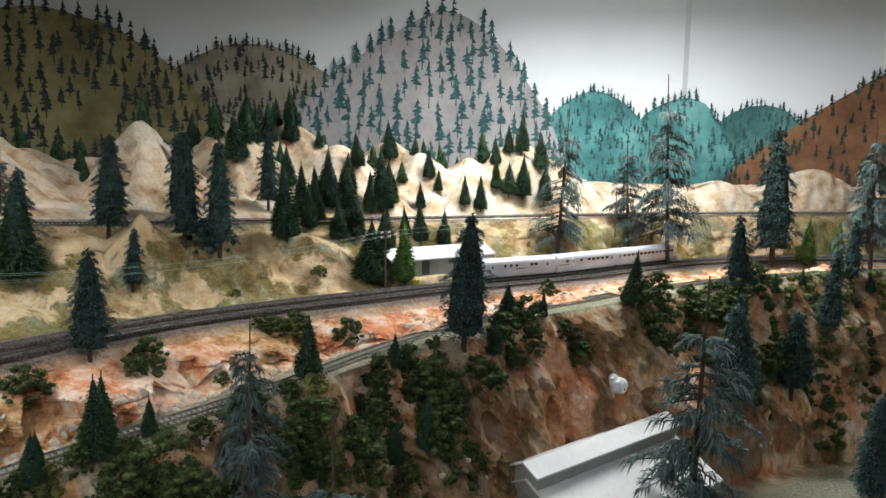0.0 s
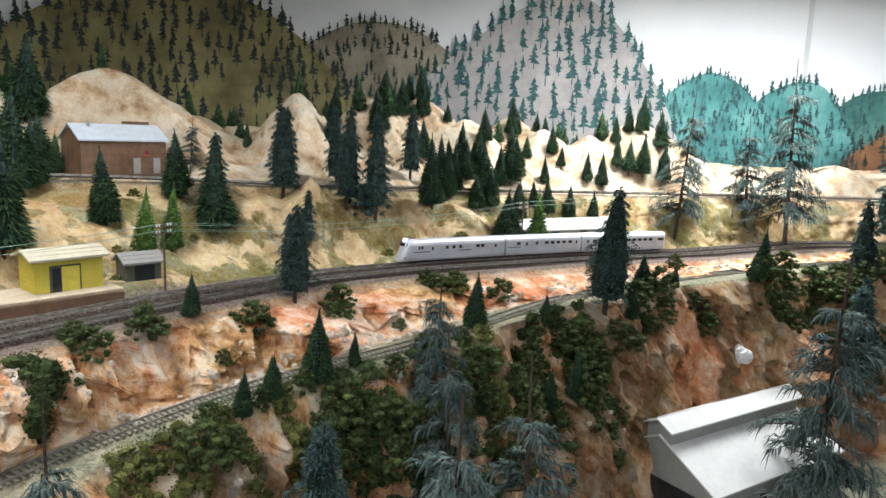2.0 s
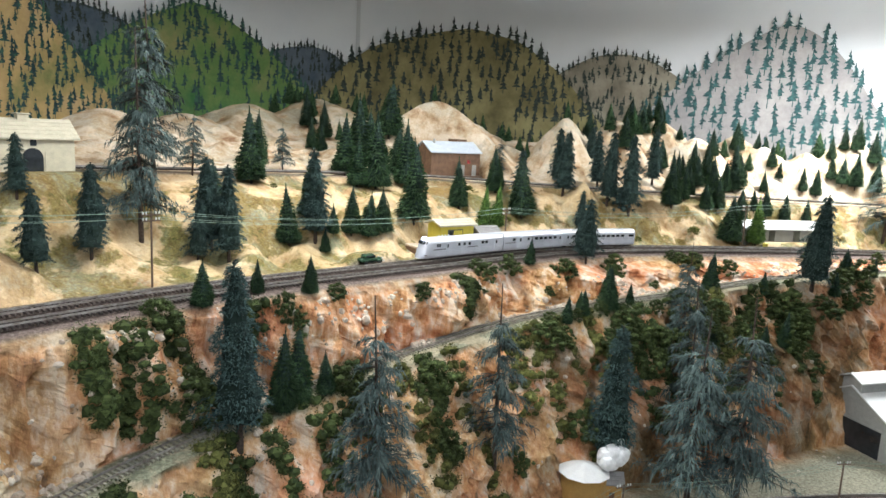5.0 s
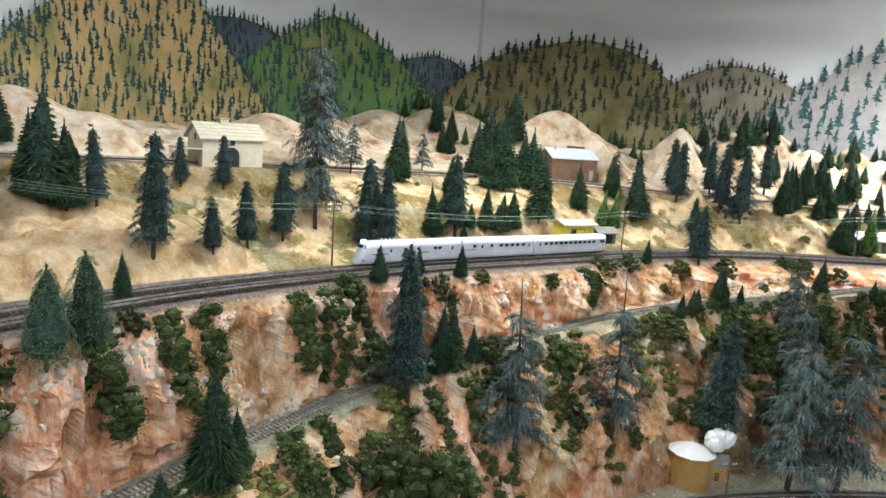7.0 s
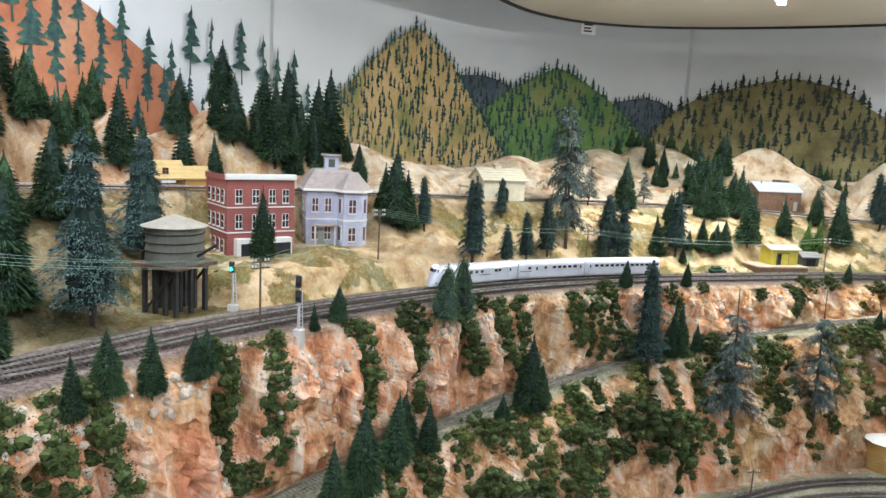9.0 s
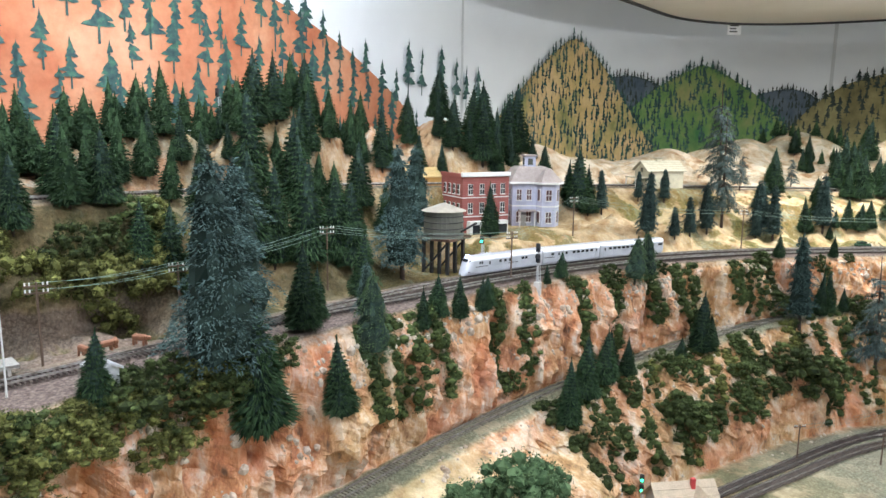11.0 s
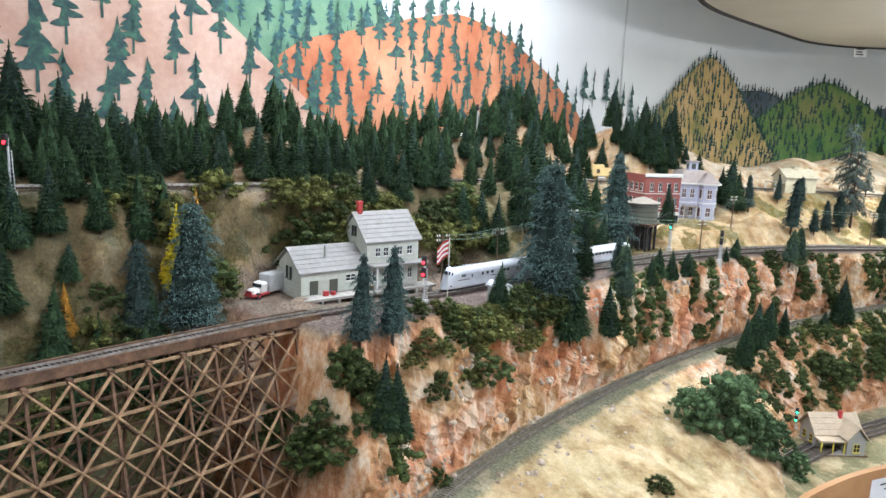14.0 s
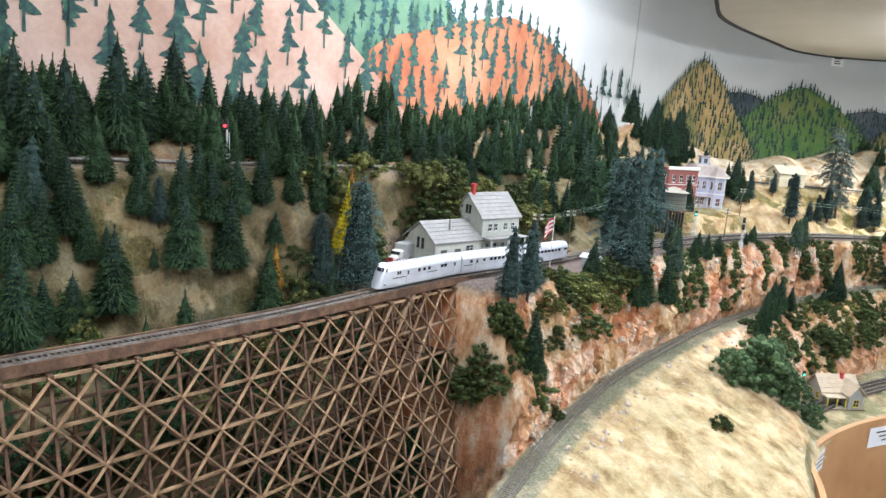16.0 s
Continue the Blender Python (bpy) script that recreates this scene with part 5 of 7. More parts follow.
FIR_C = [
    (-0.302, 1.550, 0.103), (-0.171, 1.749, 0.152), (-0.078, 2.036, 0.072), (-0.242, 1.869, 0.093), (-0.107, 2.053, 0.082), (0.013, 2.057, 0.063), (-0.329, 1.453, 0.154), (-0.429, 1.987, 0.100),
    (-0.471, 1.905, 0.106), (-0.526, 1.973, 0.091), (-0.573, 1.935, 0.099), (-0.640, 1.826, 0.112), (-1.141, 0.654, 0.162), (-1.104, 0.486, 0.095), (-0.988, 0.648, 0.133), (-1.070, 0.933, 0.151),
    (-0.967, 0.898, 0.166), (-1.288, 1.184, 0.092), (-0.734, 0.174, 0.121), (-0.772, 0.302, 0.063), (-0.837, 0.134, 0.067), (-0.706, 0.243, 0.068), (-0.824, 0.238, 0.052), (-0.992, -0.230, 0.064),
    (-0.801, -0.252, 0.149), (-0.806, -0.209, 0.081), (-0.732, 0.207, 0.116), (-0.808, -0.321, 0.067), (-1.323, -0.134, 0.189), (-1.310, -0.096, 0.150),
]
FIR_D = [
    (-1.662, -0.073, 0.232), (-1.037, 0.734, 0.091), (-1.724, -0.154, 0.202), (-1.492, -0.103, 0.113), (-0.749, -1.360, 0.192), (-0.840, -1.254, 0.139), (-0.759, -1.236, 0.124), (-0.982, -1.070, 0.127),
    (-0.865, -0.983, 0.082), (-0.863, -0.933, 0.084), (-0.879, -0.853, 0.062), (-0.927, -0.605, 0.060), (-0.824, -0.568, 0.124), (-0.823, -0.495, 0.091), (-0.774, -0.727, 0.139), (-1.224, -0.553, 0.140),
    (-1.088, -1.231, 0.199), (-1.093, -1.189, 0.195), (-1.086, -1.128, 0.201), (-1.130, -1.041, 0.173), (-1.108, -1.018, 0.184), (-1.391, -1.175, 0.080), (-1.399, -1.096, 0.166), (-1.471, -1.010, 0.166),
    (-1.503, -0.920, 0.148), (-1.231, -1.062, 0.179), (-1.282, -0.900, 0.161), (-1.474, -0.716, 0.173), (-1.662, -0.501, 0.116), (-1.668, -0.390, 0.155),
]
FIR_E = [
    (-1.698, -0.252, 0.127), (-1.775, -0.026, 0.179), (-0.847, -1.026, 0.079), (-0.914, -0.660, 0.046), (-0.801, -0.652, 0.142), (-0.543, -1.893, 0.120), (-0.874, -2.044, 0.157), (-0.580, -1.850, 0.129),
    (-0.683, -2.044, 0.184), (-1.033, -2.148, 0.096), (-0.955, -2.134, 0.081), (-1.054, -2.035, 0.101), (-0.994, -2.011, 0.099), (-0.993, -1.927, 0.102), (-1.010, -1.856, 0.106), (-1.081, -1.745, 0.114),
    (-1.030, -1.693, 0.113), (-1.056, -1.602, 0.118), (-1.222, -2.301, 0.099), (-1.190, -2.377, 0.106), (-1.115, -2.456, 0.109), (-1.054, -2.533, 0.112), (-0.960, -2.596, 0.093), (-0.935, -2.645, 0.107),
    (-1.111, -2.168, 0.135), (-1.187, -2.202, 0.139), (-0.043, 1.042, 0.087), (0.124, 1.210, 0.057), (-0.851, -0.528, 0.104), (-0.886, -1.210, 0.091),
]
FIR_F = [
    (-0.869, -0.875, 0.065), (-0.721, -1.569, 0.095), (-0.856, -2.096, 0.032), (-1.058, -1.918, 0.132), (-1.116, -1.776, 0.097), (-1.136, -1.635, 0.109), (-1.165, -1.522, 0.144), (-1.127, -1.463, 0.129),
    (-1.115, -1.706, 0.093), (-1.075, -1.624, 0.113), (-1.083, -1.980, 0.095), (-1.271, -1.152, 0.217), (-1.279, -1.059, 0.189), (-1.066, -1.381, 0.130), (-1.081, -1.423, 0.115), (-1.041, -1.346, 0.145),
    (-1.114, -1.857, 0.107), (-1.048, -1.780, 0.100), (-0.507, 1.821, 0.101), (-0.462, 1.954, 0.081), (-0.422, 1.937, 0.111), (-0.481, 1.826, 0.075), (-0.497, 1.708, 0.109), (-0.169, 1.985, 0.107),
    (-0.355, 1.973, 0.055), (-0.388, 1.741, 0.101), (-0.330, 1.612, 0.128), (-0.293, 1.727, 0.117), (-0.253, 1.769, 0.103), (-0.196, 1.741, 0.092),
]
FIR_G = [
    (-0.156, 1.833, 0.093), (-0.061, 1.909, 0.082), (0.112, 1.911, 0.085), (0.144, 1.911, 0.088), (0.182, 1.920, 0.111), (0.240, 1.945, 0.106), (0.070, 1.863, 0.095), (-0.293, 1.579, 0.099),
    (-0.172, 1.517, 0.115), (-0.151, 1.550, 0.119), (-0.108, 1.672, 0.070), (-0.083, 1.005, 0.066), (-1.444, 1.358, 0.111), (-1.103, 1.074, 0.179), (-1.096, 1.113, 0.151), (-1.093, 1.153, 0.137),
    (-1.129, 1.295, 0.171), (-0.933, 0.993, 0.165), (-0.927, 1.024, 0.113), (-0.747, 1.145, 0.108), (-1.721, -0.474, 0.135), (-1.580, -0.451, 0.128), (-1.592, -0.394, 0.104), (-1.533, -0.376, 0.122),
    (-1.513, -0.340, 0.194), (-1.609, -0.198, 0.158), (-1.626, -0.138, 0.196), (-1.596, -0.056, 0.081), (-1.365, -0.127, 0.123), (-1.384, -0.037, 0.068),
]
FIR_H = [
    (-1.233, 0.798, 0.132), (-1.383, 1.359, 0.120), (-1.302, -1.347, 0.095), (-1.290, -1.289, 0.098), (-1.301, -1.241, 0.091), (-1.331, -1.177, 0.085), (-1.406, -0.988, 0.131), (-1.414, -0.959, 0.157),
    (-1.032, -2.482, 0.205), (-1.263, -2.324, 0.206), (-1.299, -2.240, 0.156), (-1.103, -2.218, 0.149), (-1.086, -2.152, 0.105), (-1.072, -2.100, 0.130), (-1.212, -2.230, 0.132), (-1.057, -2.429, 0.163),
]
FIR_I = [
    (-1.500, -0.300, 0.150), (-1.530, -0.440, 0.155), (-1.550, -0.550, 0.150), (-1.500, -0.500, 0.120), (-1.570, -0.340, 0.150), (-1.520, -0.220, 0.135), (-1.590, -0.620, 0.140),
    (-0.800, -2.500, 0.102), (-0.806, -2.432, 0.128), (-0.824, -2.403, 0.102), (-0.810, -2.381, 0.109), (-0.829, -2.334, 0.104), (-0.839, -2.289, 0.109), (-0.761, -2.442, 0.126), (-0.794, -2.361, 0.128),
    (-0.824, -2.271, 0.063), (-0.769, -2.658, 0.101), (-0.793, -2.616, 0.103), (-0.766, -2.599, 0.126), (-0.760, -2.578, 0.102), (-0.764, -2.549, 0.061), (-0.761, -2.486, 0.038), (-0.731, -2.550, 0.133),
    (-0.716, -2.639, 0.088), (-0.706, -2.673, 0.146), (-0.725, -2.603, 0.098), (-0.735, -2.674, 0.114), (-0.752, -2.639, 0.118), (-0.826, -2.635, 0.150), (-0.903, -2.581, 0.163), (-0.840, -2.661, 0.180),
]
BUSH_A = [
    (-0.578, 0.731, 0.044), (-0.608, 0.603, 0.040), (-0.471, 0.642, 0.055), (-0.514, 0.604, 0.026), (-0.489, 0.841, 0.046), (-0.409, 0.976, 0.052), (-0.249, 1.147, 0.040), (-0.171, 1.166, 0.040),
    (-0.300, 0.860, 0.031), (-0.325, 0.811, 0.059), (-0.256, 0.840, 0.061), (-0.291, 0.791, 0.058), (-0.190, 0.944, 0.050), (-0.109, 1.057, 0.046), (-0.054, 1.119, 0.048), (0.037, 1.160, 0.055),
    (0.028, 1.105, 0.048), (0.081, 1.135, 0.050), (-0.013, 1.100, 0.038), (0.196, 1.283, 0.055), (0.273, 1.335, 0.051), (0.327, 1.387, 0.040), (0.424, 1.468, 0.055), (0.208, 1.347, 0.040),
    (0.133, 1.287, 0.044), (-0.137, 0.978, 0.053), (-0.077, 0.999, 0.036), (-0.365, 0.746, 0.048), (-0.329, 0.768, 0.043), (0.178, 1.226, 0.053),
]
BUSH_B = [
    (0.517, 1.507, 0.037), (-0.625, 0.660, 0.025), (-0.505, 0.780, 0.022), (-0.319, 1.004, 0.018), (-0.812, -1.046, 0.085), (-0.880, -0.822, 0.086), (-0.853, -0.732, 0.101), (-0.877, -0.572, 0.081),
    (-0.882, -0.478, 0.070), (-0.894, -0.319, 0.090), (-0.877, -0.242, 0.069), (-0.856, -0.037, 0.057), (-0.818, 0.008, 0.081), (-0.732, -0.689, 0.043), (-0.721, -0.430, 0.082), (-0.724, -0.324, 0.071),
    (-0.711, -0.213, 0.074), (-0.734, -0.012, 0.064), (-0.663, -0.023, 0.109), (-0.632, 0.025, 0.110), (-0.677, -0.240, 0.072), (-0.803, 0.082, 0.067), (-0.873, -0.786, 0.038), (-0.749, -1.396, 0.033),
    (-0.785, -1.314, 0.045), (-0.640, -1.743, 0.051), (-0.660, -1.996, 0.066), (-0.610, -1.980, 0.055), (-0.567, -1.953, 0.054), (-0.690, -2.003, 0.038),
]
BUSH_C = [
    (-0.837, -0.991, 0.066), (-0.831, -1.087, 0.085), (-0.816, -2.409, 0.034), (-0.840, -2.353, 0.031), (-0.851, -2.311, 0.023), (-0.808, -2.445, 0.034), (-0.605, -1.760, 0.041), (-0.476, -1.364, 0.044),
    (-0.754, -0.403, 0.068), (-0.707, -0.391, 0.084), (-0.792, -0.521, 0.050),
]
OLIVE_A = [
    (-0.689, -1.764, 0.041), (-0.712, -1.710, 0.032), (-0.690, -1.671, 0.052), (-0.683, -1.630, 0.060), (-0.660, -1.758, 0.041), (-0.662, -1.699, 0.043), (-0.668, -1.650, 0.039), (-0.650, -1.786, 0.039),
    (-0.652, -1.731, 0.036), (-0.636, -1.675, 0.043), (-0.692, -1.580, 0.049), (-0.708, -1.514, 0.052), (-0.737, -1.474, 0.047), (-0.741, -1.446, 0.040), (-0.709, -1.535, 0.037), (-0.709, -1.600, 0.035),
    (-0.632, -1.648, 0.053), (-0.681, -1.694, 0.032), (-0.748, -1.417, 0.062), (-0.900, -2.199, 0.049), (-0.918, -2.158, 0.055), (-0.971, -2.019, 0.066), (-0.986, -1.946, 0.069), (-0.997, -1.893, 0.071),
    (-1.005, -1.840, 0.085), (-0.977, -1.789, 0.060), (-1.000, -1.817, 0.042), (-0.982, -1.970, 0.057),
]
TALL_FIR_A = [
    (0.539, 1.839, 0.468), (0.255, 1.794, 0.377), (1.204, 2.119, 0.354), (0.447, 1.340, 0.416), (-0.246, 0.863, 0.220), (0.457, 1.913, 0.288), (-1.133, 0.332, 0.365), (-0.604, 0.220, 0.312),
    (-0.118, 0.705, 0.393), (-0.214, 0.798, 0.322), (-0.499, 0.430, 0.306), (-1.214, 0.556, 0.143), (-1.168, 0.810, 0.123), (-0.790, 1.297, 0.114),
]
LEAFY_A = [
    (0.923, 1.912, 0.129), (1.085, 2.062, 0.107), (-0.101, 1.504, 0.137), (-0.725, 0.997, 0.107), (-0.712, 1.058, 0.113),
]
DROOPING_A = [
    (-0.905, -0.338, 0.123), (-0.814, -1.150, 0.152), (-1.416, -0.290, 0.165), (-0.896, -0.394, 0.116),
]
YELLOW_A = [
    (-0.862, -2.115, 0.146),
]
ORANGE_A = [
    (-0.930, -2.069, 0.108), (-0.796, -2.279, 0.087),
]

FIRS = FIR_A + FIR_B + FIR_C + FIR_D + FIR_E + FIR_F + FIR_G + FIR_H + FIR_I

tree_rnd = random.Random(77)
# the truck's parking place and the engine shed's plot stay free of plants
KEEP_CLEAR = [(-0.918, -1.950, 0.085), (-0.89, -2.00, 0.05), (-0.86, -1.98, 0.04), (0.25, 1.20, 0.13), (0.36, 1.29, 0.13), (0.17, 1.12, 0.10)]


def plant(models, x, y, h, z=None, spread=(0.9, 1.12), sink=0.0):
    """A copy of one of the models, h metres tall, on the ground at x, y."""
    ob = tree_rnd.choice(models)
    if any((x - a) ** 2 + (y - b) ** 2 < r * r for a, b, r in KEEP_CLEAR):
        return None
    z = ground_at(x, y) if z is None else z
    w = h * tree_rnd.uniform(*spread)
    m = pose(x, y, z - sink, tree_rnd.uniform(-3, 3), tree_rnd.uniform(-3, 3), tree_rnd.uniform(0, 360)) @ Matrix.Diagonal((w, w, h, 1))
    return copy_thing(ob, m)


def joined(name, label, spots, mat=None, category="forest"):
    """The far trees of a wood as one mesh: (model, x, y, height)."""
    verts, fcs, mats = [], [], []
    for ob, x, y, h in spots:
        w = h * tree_rnd.uniform(0.9, 1.12)
        m = pose(x, y, ground_at(x, y), tree_rnd.uniform(-3, 3), tree_rnd.uniform(-3, 3), tree_rnd.uniform(0, 360)) @ Matrix.Diagonal((w, w, h, 1))
        for c in ob.children:
            k = len(verts)
            verts += [m @ v.co for v in c.data.vertices]
            fcs += [tuple(k + i for i in p.vertices) for p in c.data.polygons]
            mats += [0 if c.data.materials[0] == MAT_BARK else 1] * len(c.data.polygons)
    me = bpy.data.meshes.new(name)
    me.from_pydata(verts, [], fcs)
    me.materials.append(MAT_BARK)
    me.materials.append(mat or F_FIR)
    me.polygons.foreach_set("material_index", mats)
    return tagged(new(name, me), label, category, kind="stuff")


def retire(models):
    """The models themselves are set down as the last tree of their kind."""
    for ob in models:
        for o in list(ob.children_recursive) + [ob]:
            bpy.data.objects.remove(o)


firs = [fir(k, 0.225 + 0.035 * (k % 3), 2600) for k in range(5)]
for f_ob in firs:
    tagged(f_ob, group="small firs")
spruces = [spruce(20 + k, 0.165 + 0.022 * (k % 3)) for k in range(4)]
blue_spruces = [spruce(30 + k, 0.180 + 0.02 * k, 12, mat=F_BLUE) for k in range(3)]
tall_firs = [tall_fir(40 + k) for k in range(3)]
leafies = [fir(60 + k, 0.22, 1500, F_LEAFY, "bright green leafy tree beside the sheds", "leafy_tree", 0.05) for k in range(2)]
droopers = [spruce(70, 0.27, 11, "drooping_tree", "drooping mid-green conifer at the cliff edge", F_DROOP, 0.9, 0.12)]
yellows = [fir(80, 0.20, 1500, F_YELLOW, "bright yellow autumn tree behind the depot", "autumn_tree", 0.05)]
oranges = [fir(81, 0.20, 1500, F_ORANGE, "orange autumn tree behind the trestle", "autumn_tree", 0.05)]

for x, y, h in SPRUCE_A + SPRUCE_C:
    plant(spruces, x, y, h, spread=(1.0, 1.25))
for x, y, h in SPRUCE_B:
    plant(blue_spruces, x, y, h, spread=(1.0, 1.25))
for x, y, h in TALL_FIR_A + TALL_FIR_B:
    plant(tall_firs, x, y, h)
for x, y, h in FIRS:
    plant(firs, x, y, h)
for x, y, h in LEAFY_A:
    plant(leafies, x, y, h)
for x, y, h in DROOPING_A:
    plant(droopers, x, y, h)
for x, y, h in YELLOW_A:
    plant(yellows, x, y, h)
for x, y, h in ORANGE_A:
    plant(oranges, x, y, h)


def at_main(y, n):
    """The place n metres to the aisle side of the main line, where the main line has that y."""
    i = int(np.argmin(np.abs(main[:, 1] - y) + (main[:, 0] > 1.0) * 9))
    return main[i, 0] + side[i, 0] * n, main[i, 1] + side[i, 1] * n, i


thin_firs = [fir(110 + k, 0.245 + 0.03 * (k % 3), 800) for k in range(4)]
# the forest on the hill behind the depot and the town
wood = []
SIGNAL_SPOTS = [(-1.044, -2.454), (-0.889, -2.336), (-0.98, -2.47), (-0.85, -2.36), (-0.92, -2.47)]
taken = [(x, y) for x, y, h in FIRS]
for _ in range(2600):
    if len(taken) > 500:
        break
    y = tree_rnd.uniform(-2.9, -0.62)
    i = int(np.argmin(np.abs(main[:, 1] - y)))
    lo, hi = -0.13 if y < -2.02 else -0.24, float(wall_n[i]) + 0.05
    n = lo + (hi - lo) * tree_rnd.random() ** 0.8
    if min(math.hypot(main[i, 0] + side[i, 0] * n - a, main[i, 1] + side[i, 1] * n - b) for a, b in SIGNAL_SPOTS) < 0.07:
        continue
    if abs(n - float(upper[i, 0])) < 0.035 or (-1.98 < y < -1.45 and n > -0.34) or (y > -0.80 and n > -0.42):
        continue
    x, yy2 = main[i, 0] + side[i, 0] * n, main[i, 1] + side[i, 1] * n
    if min((x - a) ** 2 + (yy2 - b) ** 2 for a, b in taken) < 0.040 ** 2:
        continue
    taken.append((x, yy2))
    wood.append((tree_rnd.choice(thin_firs), x, yy2, tree_rnd.uniform(0.08, 0.135)))
for _ in range(1500):
    if len(wood) > 420:
        break
    y = tree_rnd.uniform(-2.75, -2.03)
    i = int(np.argmin(np.abs(main[:, 1] - y)))
    n = tree_rnd.uniform(float(upper[i, 0]) + 0.05, -0.10)
    x, yy2 = main[i, 0] + side[i, 0] * n, main[i, 1] + side[i, 1] * n
    if min((x - a) ** 2 + (yy2 - b) ** 2 for a, b in taken) < 0.045 ** 2:
        continue
    taken.append((x, yy2))
    wood.append((tree_rnd.choice(thin_firs), x, yy2, tree_rnd.uniform(0.09, 0.15)))
joined("fir_forest", "dense dark fir forest on the hillside behind the depot", wood)
wood2 = []
# scattered firs on the tan hills
for _ in range(900):
    if len(wood2) > 60:
        break
    y = tree_rnd.uniform(0.9, 1.75)
    i = int(np.argmin(np.abs(main[:, 1] - y) + (main[:, 0] > 0.6) * 9))
    n = float(upper[i, 0]) + (float(wall_n[i]) - float(upper[i, 0])) * tree_rnd.uniform(0.12, 0.95)
    x, yy2 = main[i, 0] + side[i, 0] * n, main[i, 1] + side[i, 1] * n
    if min((x - a) ** 2 + (yy2 - b) ** 2 for a, b in taken) < 0.05 ** 2:
        continue
    taken.append((x, yy2))
    wood2.append((tree_rnd.choice(thin_firs), x, yy2, tree_rnd.uniform(0.05, 0.10)))
joined("fir_wood", "scattered dark firs on the pale hills", wood2)

# bushes of foam on the cliffs, along the ledge and at the foot of the forest
bushes = [clump_tree(90 + k, "bush", "dark green foam bush clinging to the rock", F_BUSH, wide=0.5, tall=0.9) for k in range(3)]
olive = [clump_tree(95 + k, "bush", "olive green foam bush on the hillside", F_BUSH2, wide=0.55, tall=0.75) for k in range(2)]


def shrubs(count, y0, y1, n_of, size, models):
    for _ in range(count):
        y = tree_rnd.uniform(y0, y1)
        i = int(np.argmin(np.abs(main[:, 1] - y) + ((main[:, 0] > 1.2) * 9)))
        n = n_of(i, tree_rnd.random())
        x, yy2 = main[i, 0] + side[i, 0] * n, main[i, 1] + side[i, 1] * n
        s = tree_rnd.uniform(*size)
        plant(models, x, yy2, s, spread=(0.8, 1.3), sink=0.25 * s)


def between(a, b, lo=0.0, hi=1.0):
    return lambda i, u: float(K[a][i]) + (float(K[b][i]) - float(K[a][i])) * (lo + (hi - lo) * u)


GRID = pos.reshape(NI, NJ, 3)


def trailing_bush(x, y, seg, wide, mat, rnd):
    """Foam that hangs from the brink of a rock face, one band of the ground, above x, y."""
    i = int(np.argmin(np.hypot(main[:, 0] - x, main[:, 1] - y)))
    first, count = sum(SEG[:seg]), SEG[seg]
    reach = rnd.uniform(0.55, 1.0)
    steps = 15
    drift, spots = 0.0, []
    for k in range(steps):
        u = k / (steps - 1) * reach
        col = first + int(round(count * (1 - u)))
        drift += rnd.gauss(0, 0.004)
        thick = wide * (1.0 - 0.5 * u) * rnd.uniform(0.7, 1.2)
        for _ in range(7):
            row = min(max(i + int(round((drift + rnd.uniform(-1, 1) * thick) / 0.01)), 0), NI - 1)
            spots.append(Vector(GRID[row, col]) + Vector((rnd.uniform(-0.004, 0.004), rnd.uniform(-0.004, 0.004), rnd.uniform(-0.002, 0.006))))
    foot_at = spots[-1]
    base = thing("bush", "dark green foam bush trailing down the rock face", "bush", pose(*foot_at))
    tris = []
    for p in spots:
        tris += foam(rnd, p - foot_at, rnd.uniform(0.006, 0.014), 40)
    tri_mesh("foliage", tris, mat, base)


trail_rnd = random.Random(61)
for x, y, h in BUSH_B[4:13] + BUSH_C[:2] + [(-0.93, 0.10, 0.07), (-0.90, 0.22, 0.06), (-0.985, -0.17, 0.07), (-0.72, 0.62, 0.06), (-0.93, -1.18, 0.08)]:
    trailing_bush(x, y, 3, 0.13 * h + 0.006, F_BUSH, trail_rnd)
for row in [int(r) for r in np.linspace(int(np.argmax(main[:, 0] < 1.15)), int(np.argmax(main[:, 1] < -0.75)), 52)]:
    i = row + trail_rnd.randint(-3, 3)
    fx, fy = main[i, 0] + side[i, 0] * float(K[1][i]), main[i, 1] + side[i, 1] * float(K[1][i])
    if all((fx - a) ** 2 + (fy - b) ** 2 > r * r for a, b, r in KEEP_CLEAR):
        trailing_bush(main[i, 0], main[i, 1], 1, trail_rnd.uniform(0.010, 0.024), trail_rnd.choice((F_BUSH, F_BUSH, F_BUSH2)), trail_rnd)
shrubs(12, 0.75, 1.9, between(2, 2, 0, 1), (0.025, 0.045), bushes)
shrubs(16, -0.75, 0.75, between(1, 2), (0.04, 0.075), bushes)
shrubs(12, -1.3, 0.9, between(3, 4, 0.6, 1.0), (0.03, 0.06), bushes)
shrubs(8, 0.5, 1.7, between(3, 4, 0.5, 1.0), (0.03, 0.05), bushes + olive)
shrubs(26, -1.75, -1.35, between(3, 4, 0.45, 1.05), (0.045, 0.075), olive + bushes)
shrubs(46, -2.02, -1.25, between(7, 8, 0.62, 1.0), (0.06, 0.11), olive + olive + bushes)
for x, y, h in BUSH_A + BUSH_B[:4] + BUSH_B[13:] + BUSH_C[2:]:
    plant(bushes, x, y, h * 1.15, spread=(0.95, 1.35), sink=0.2 * h)
for x, y, h in OLIVE_A:
    plant(olive + bushes[:1], x, y, h * 1.1, spread=(1.1, 1.5), sink=0.2 * h)
shrubs(56, -2.9, -2.02, between(6, 8, 0.0, 0.62), (0.045, 0.08), olive + bushes + bushes)
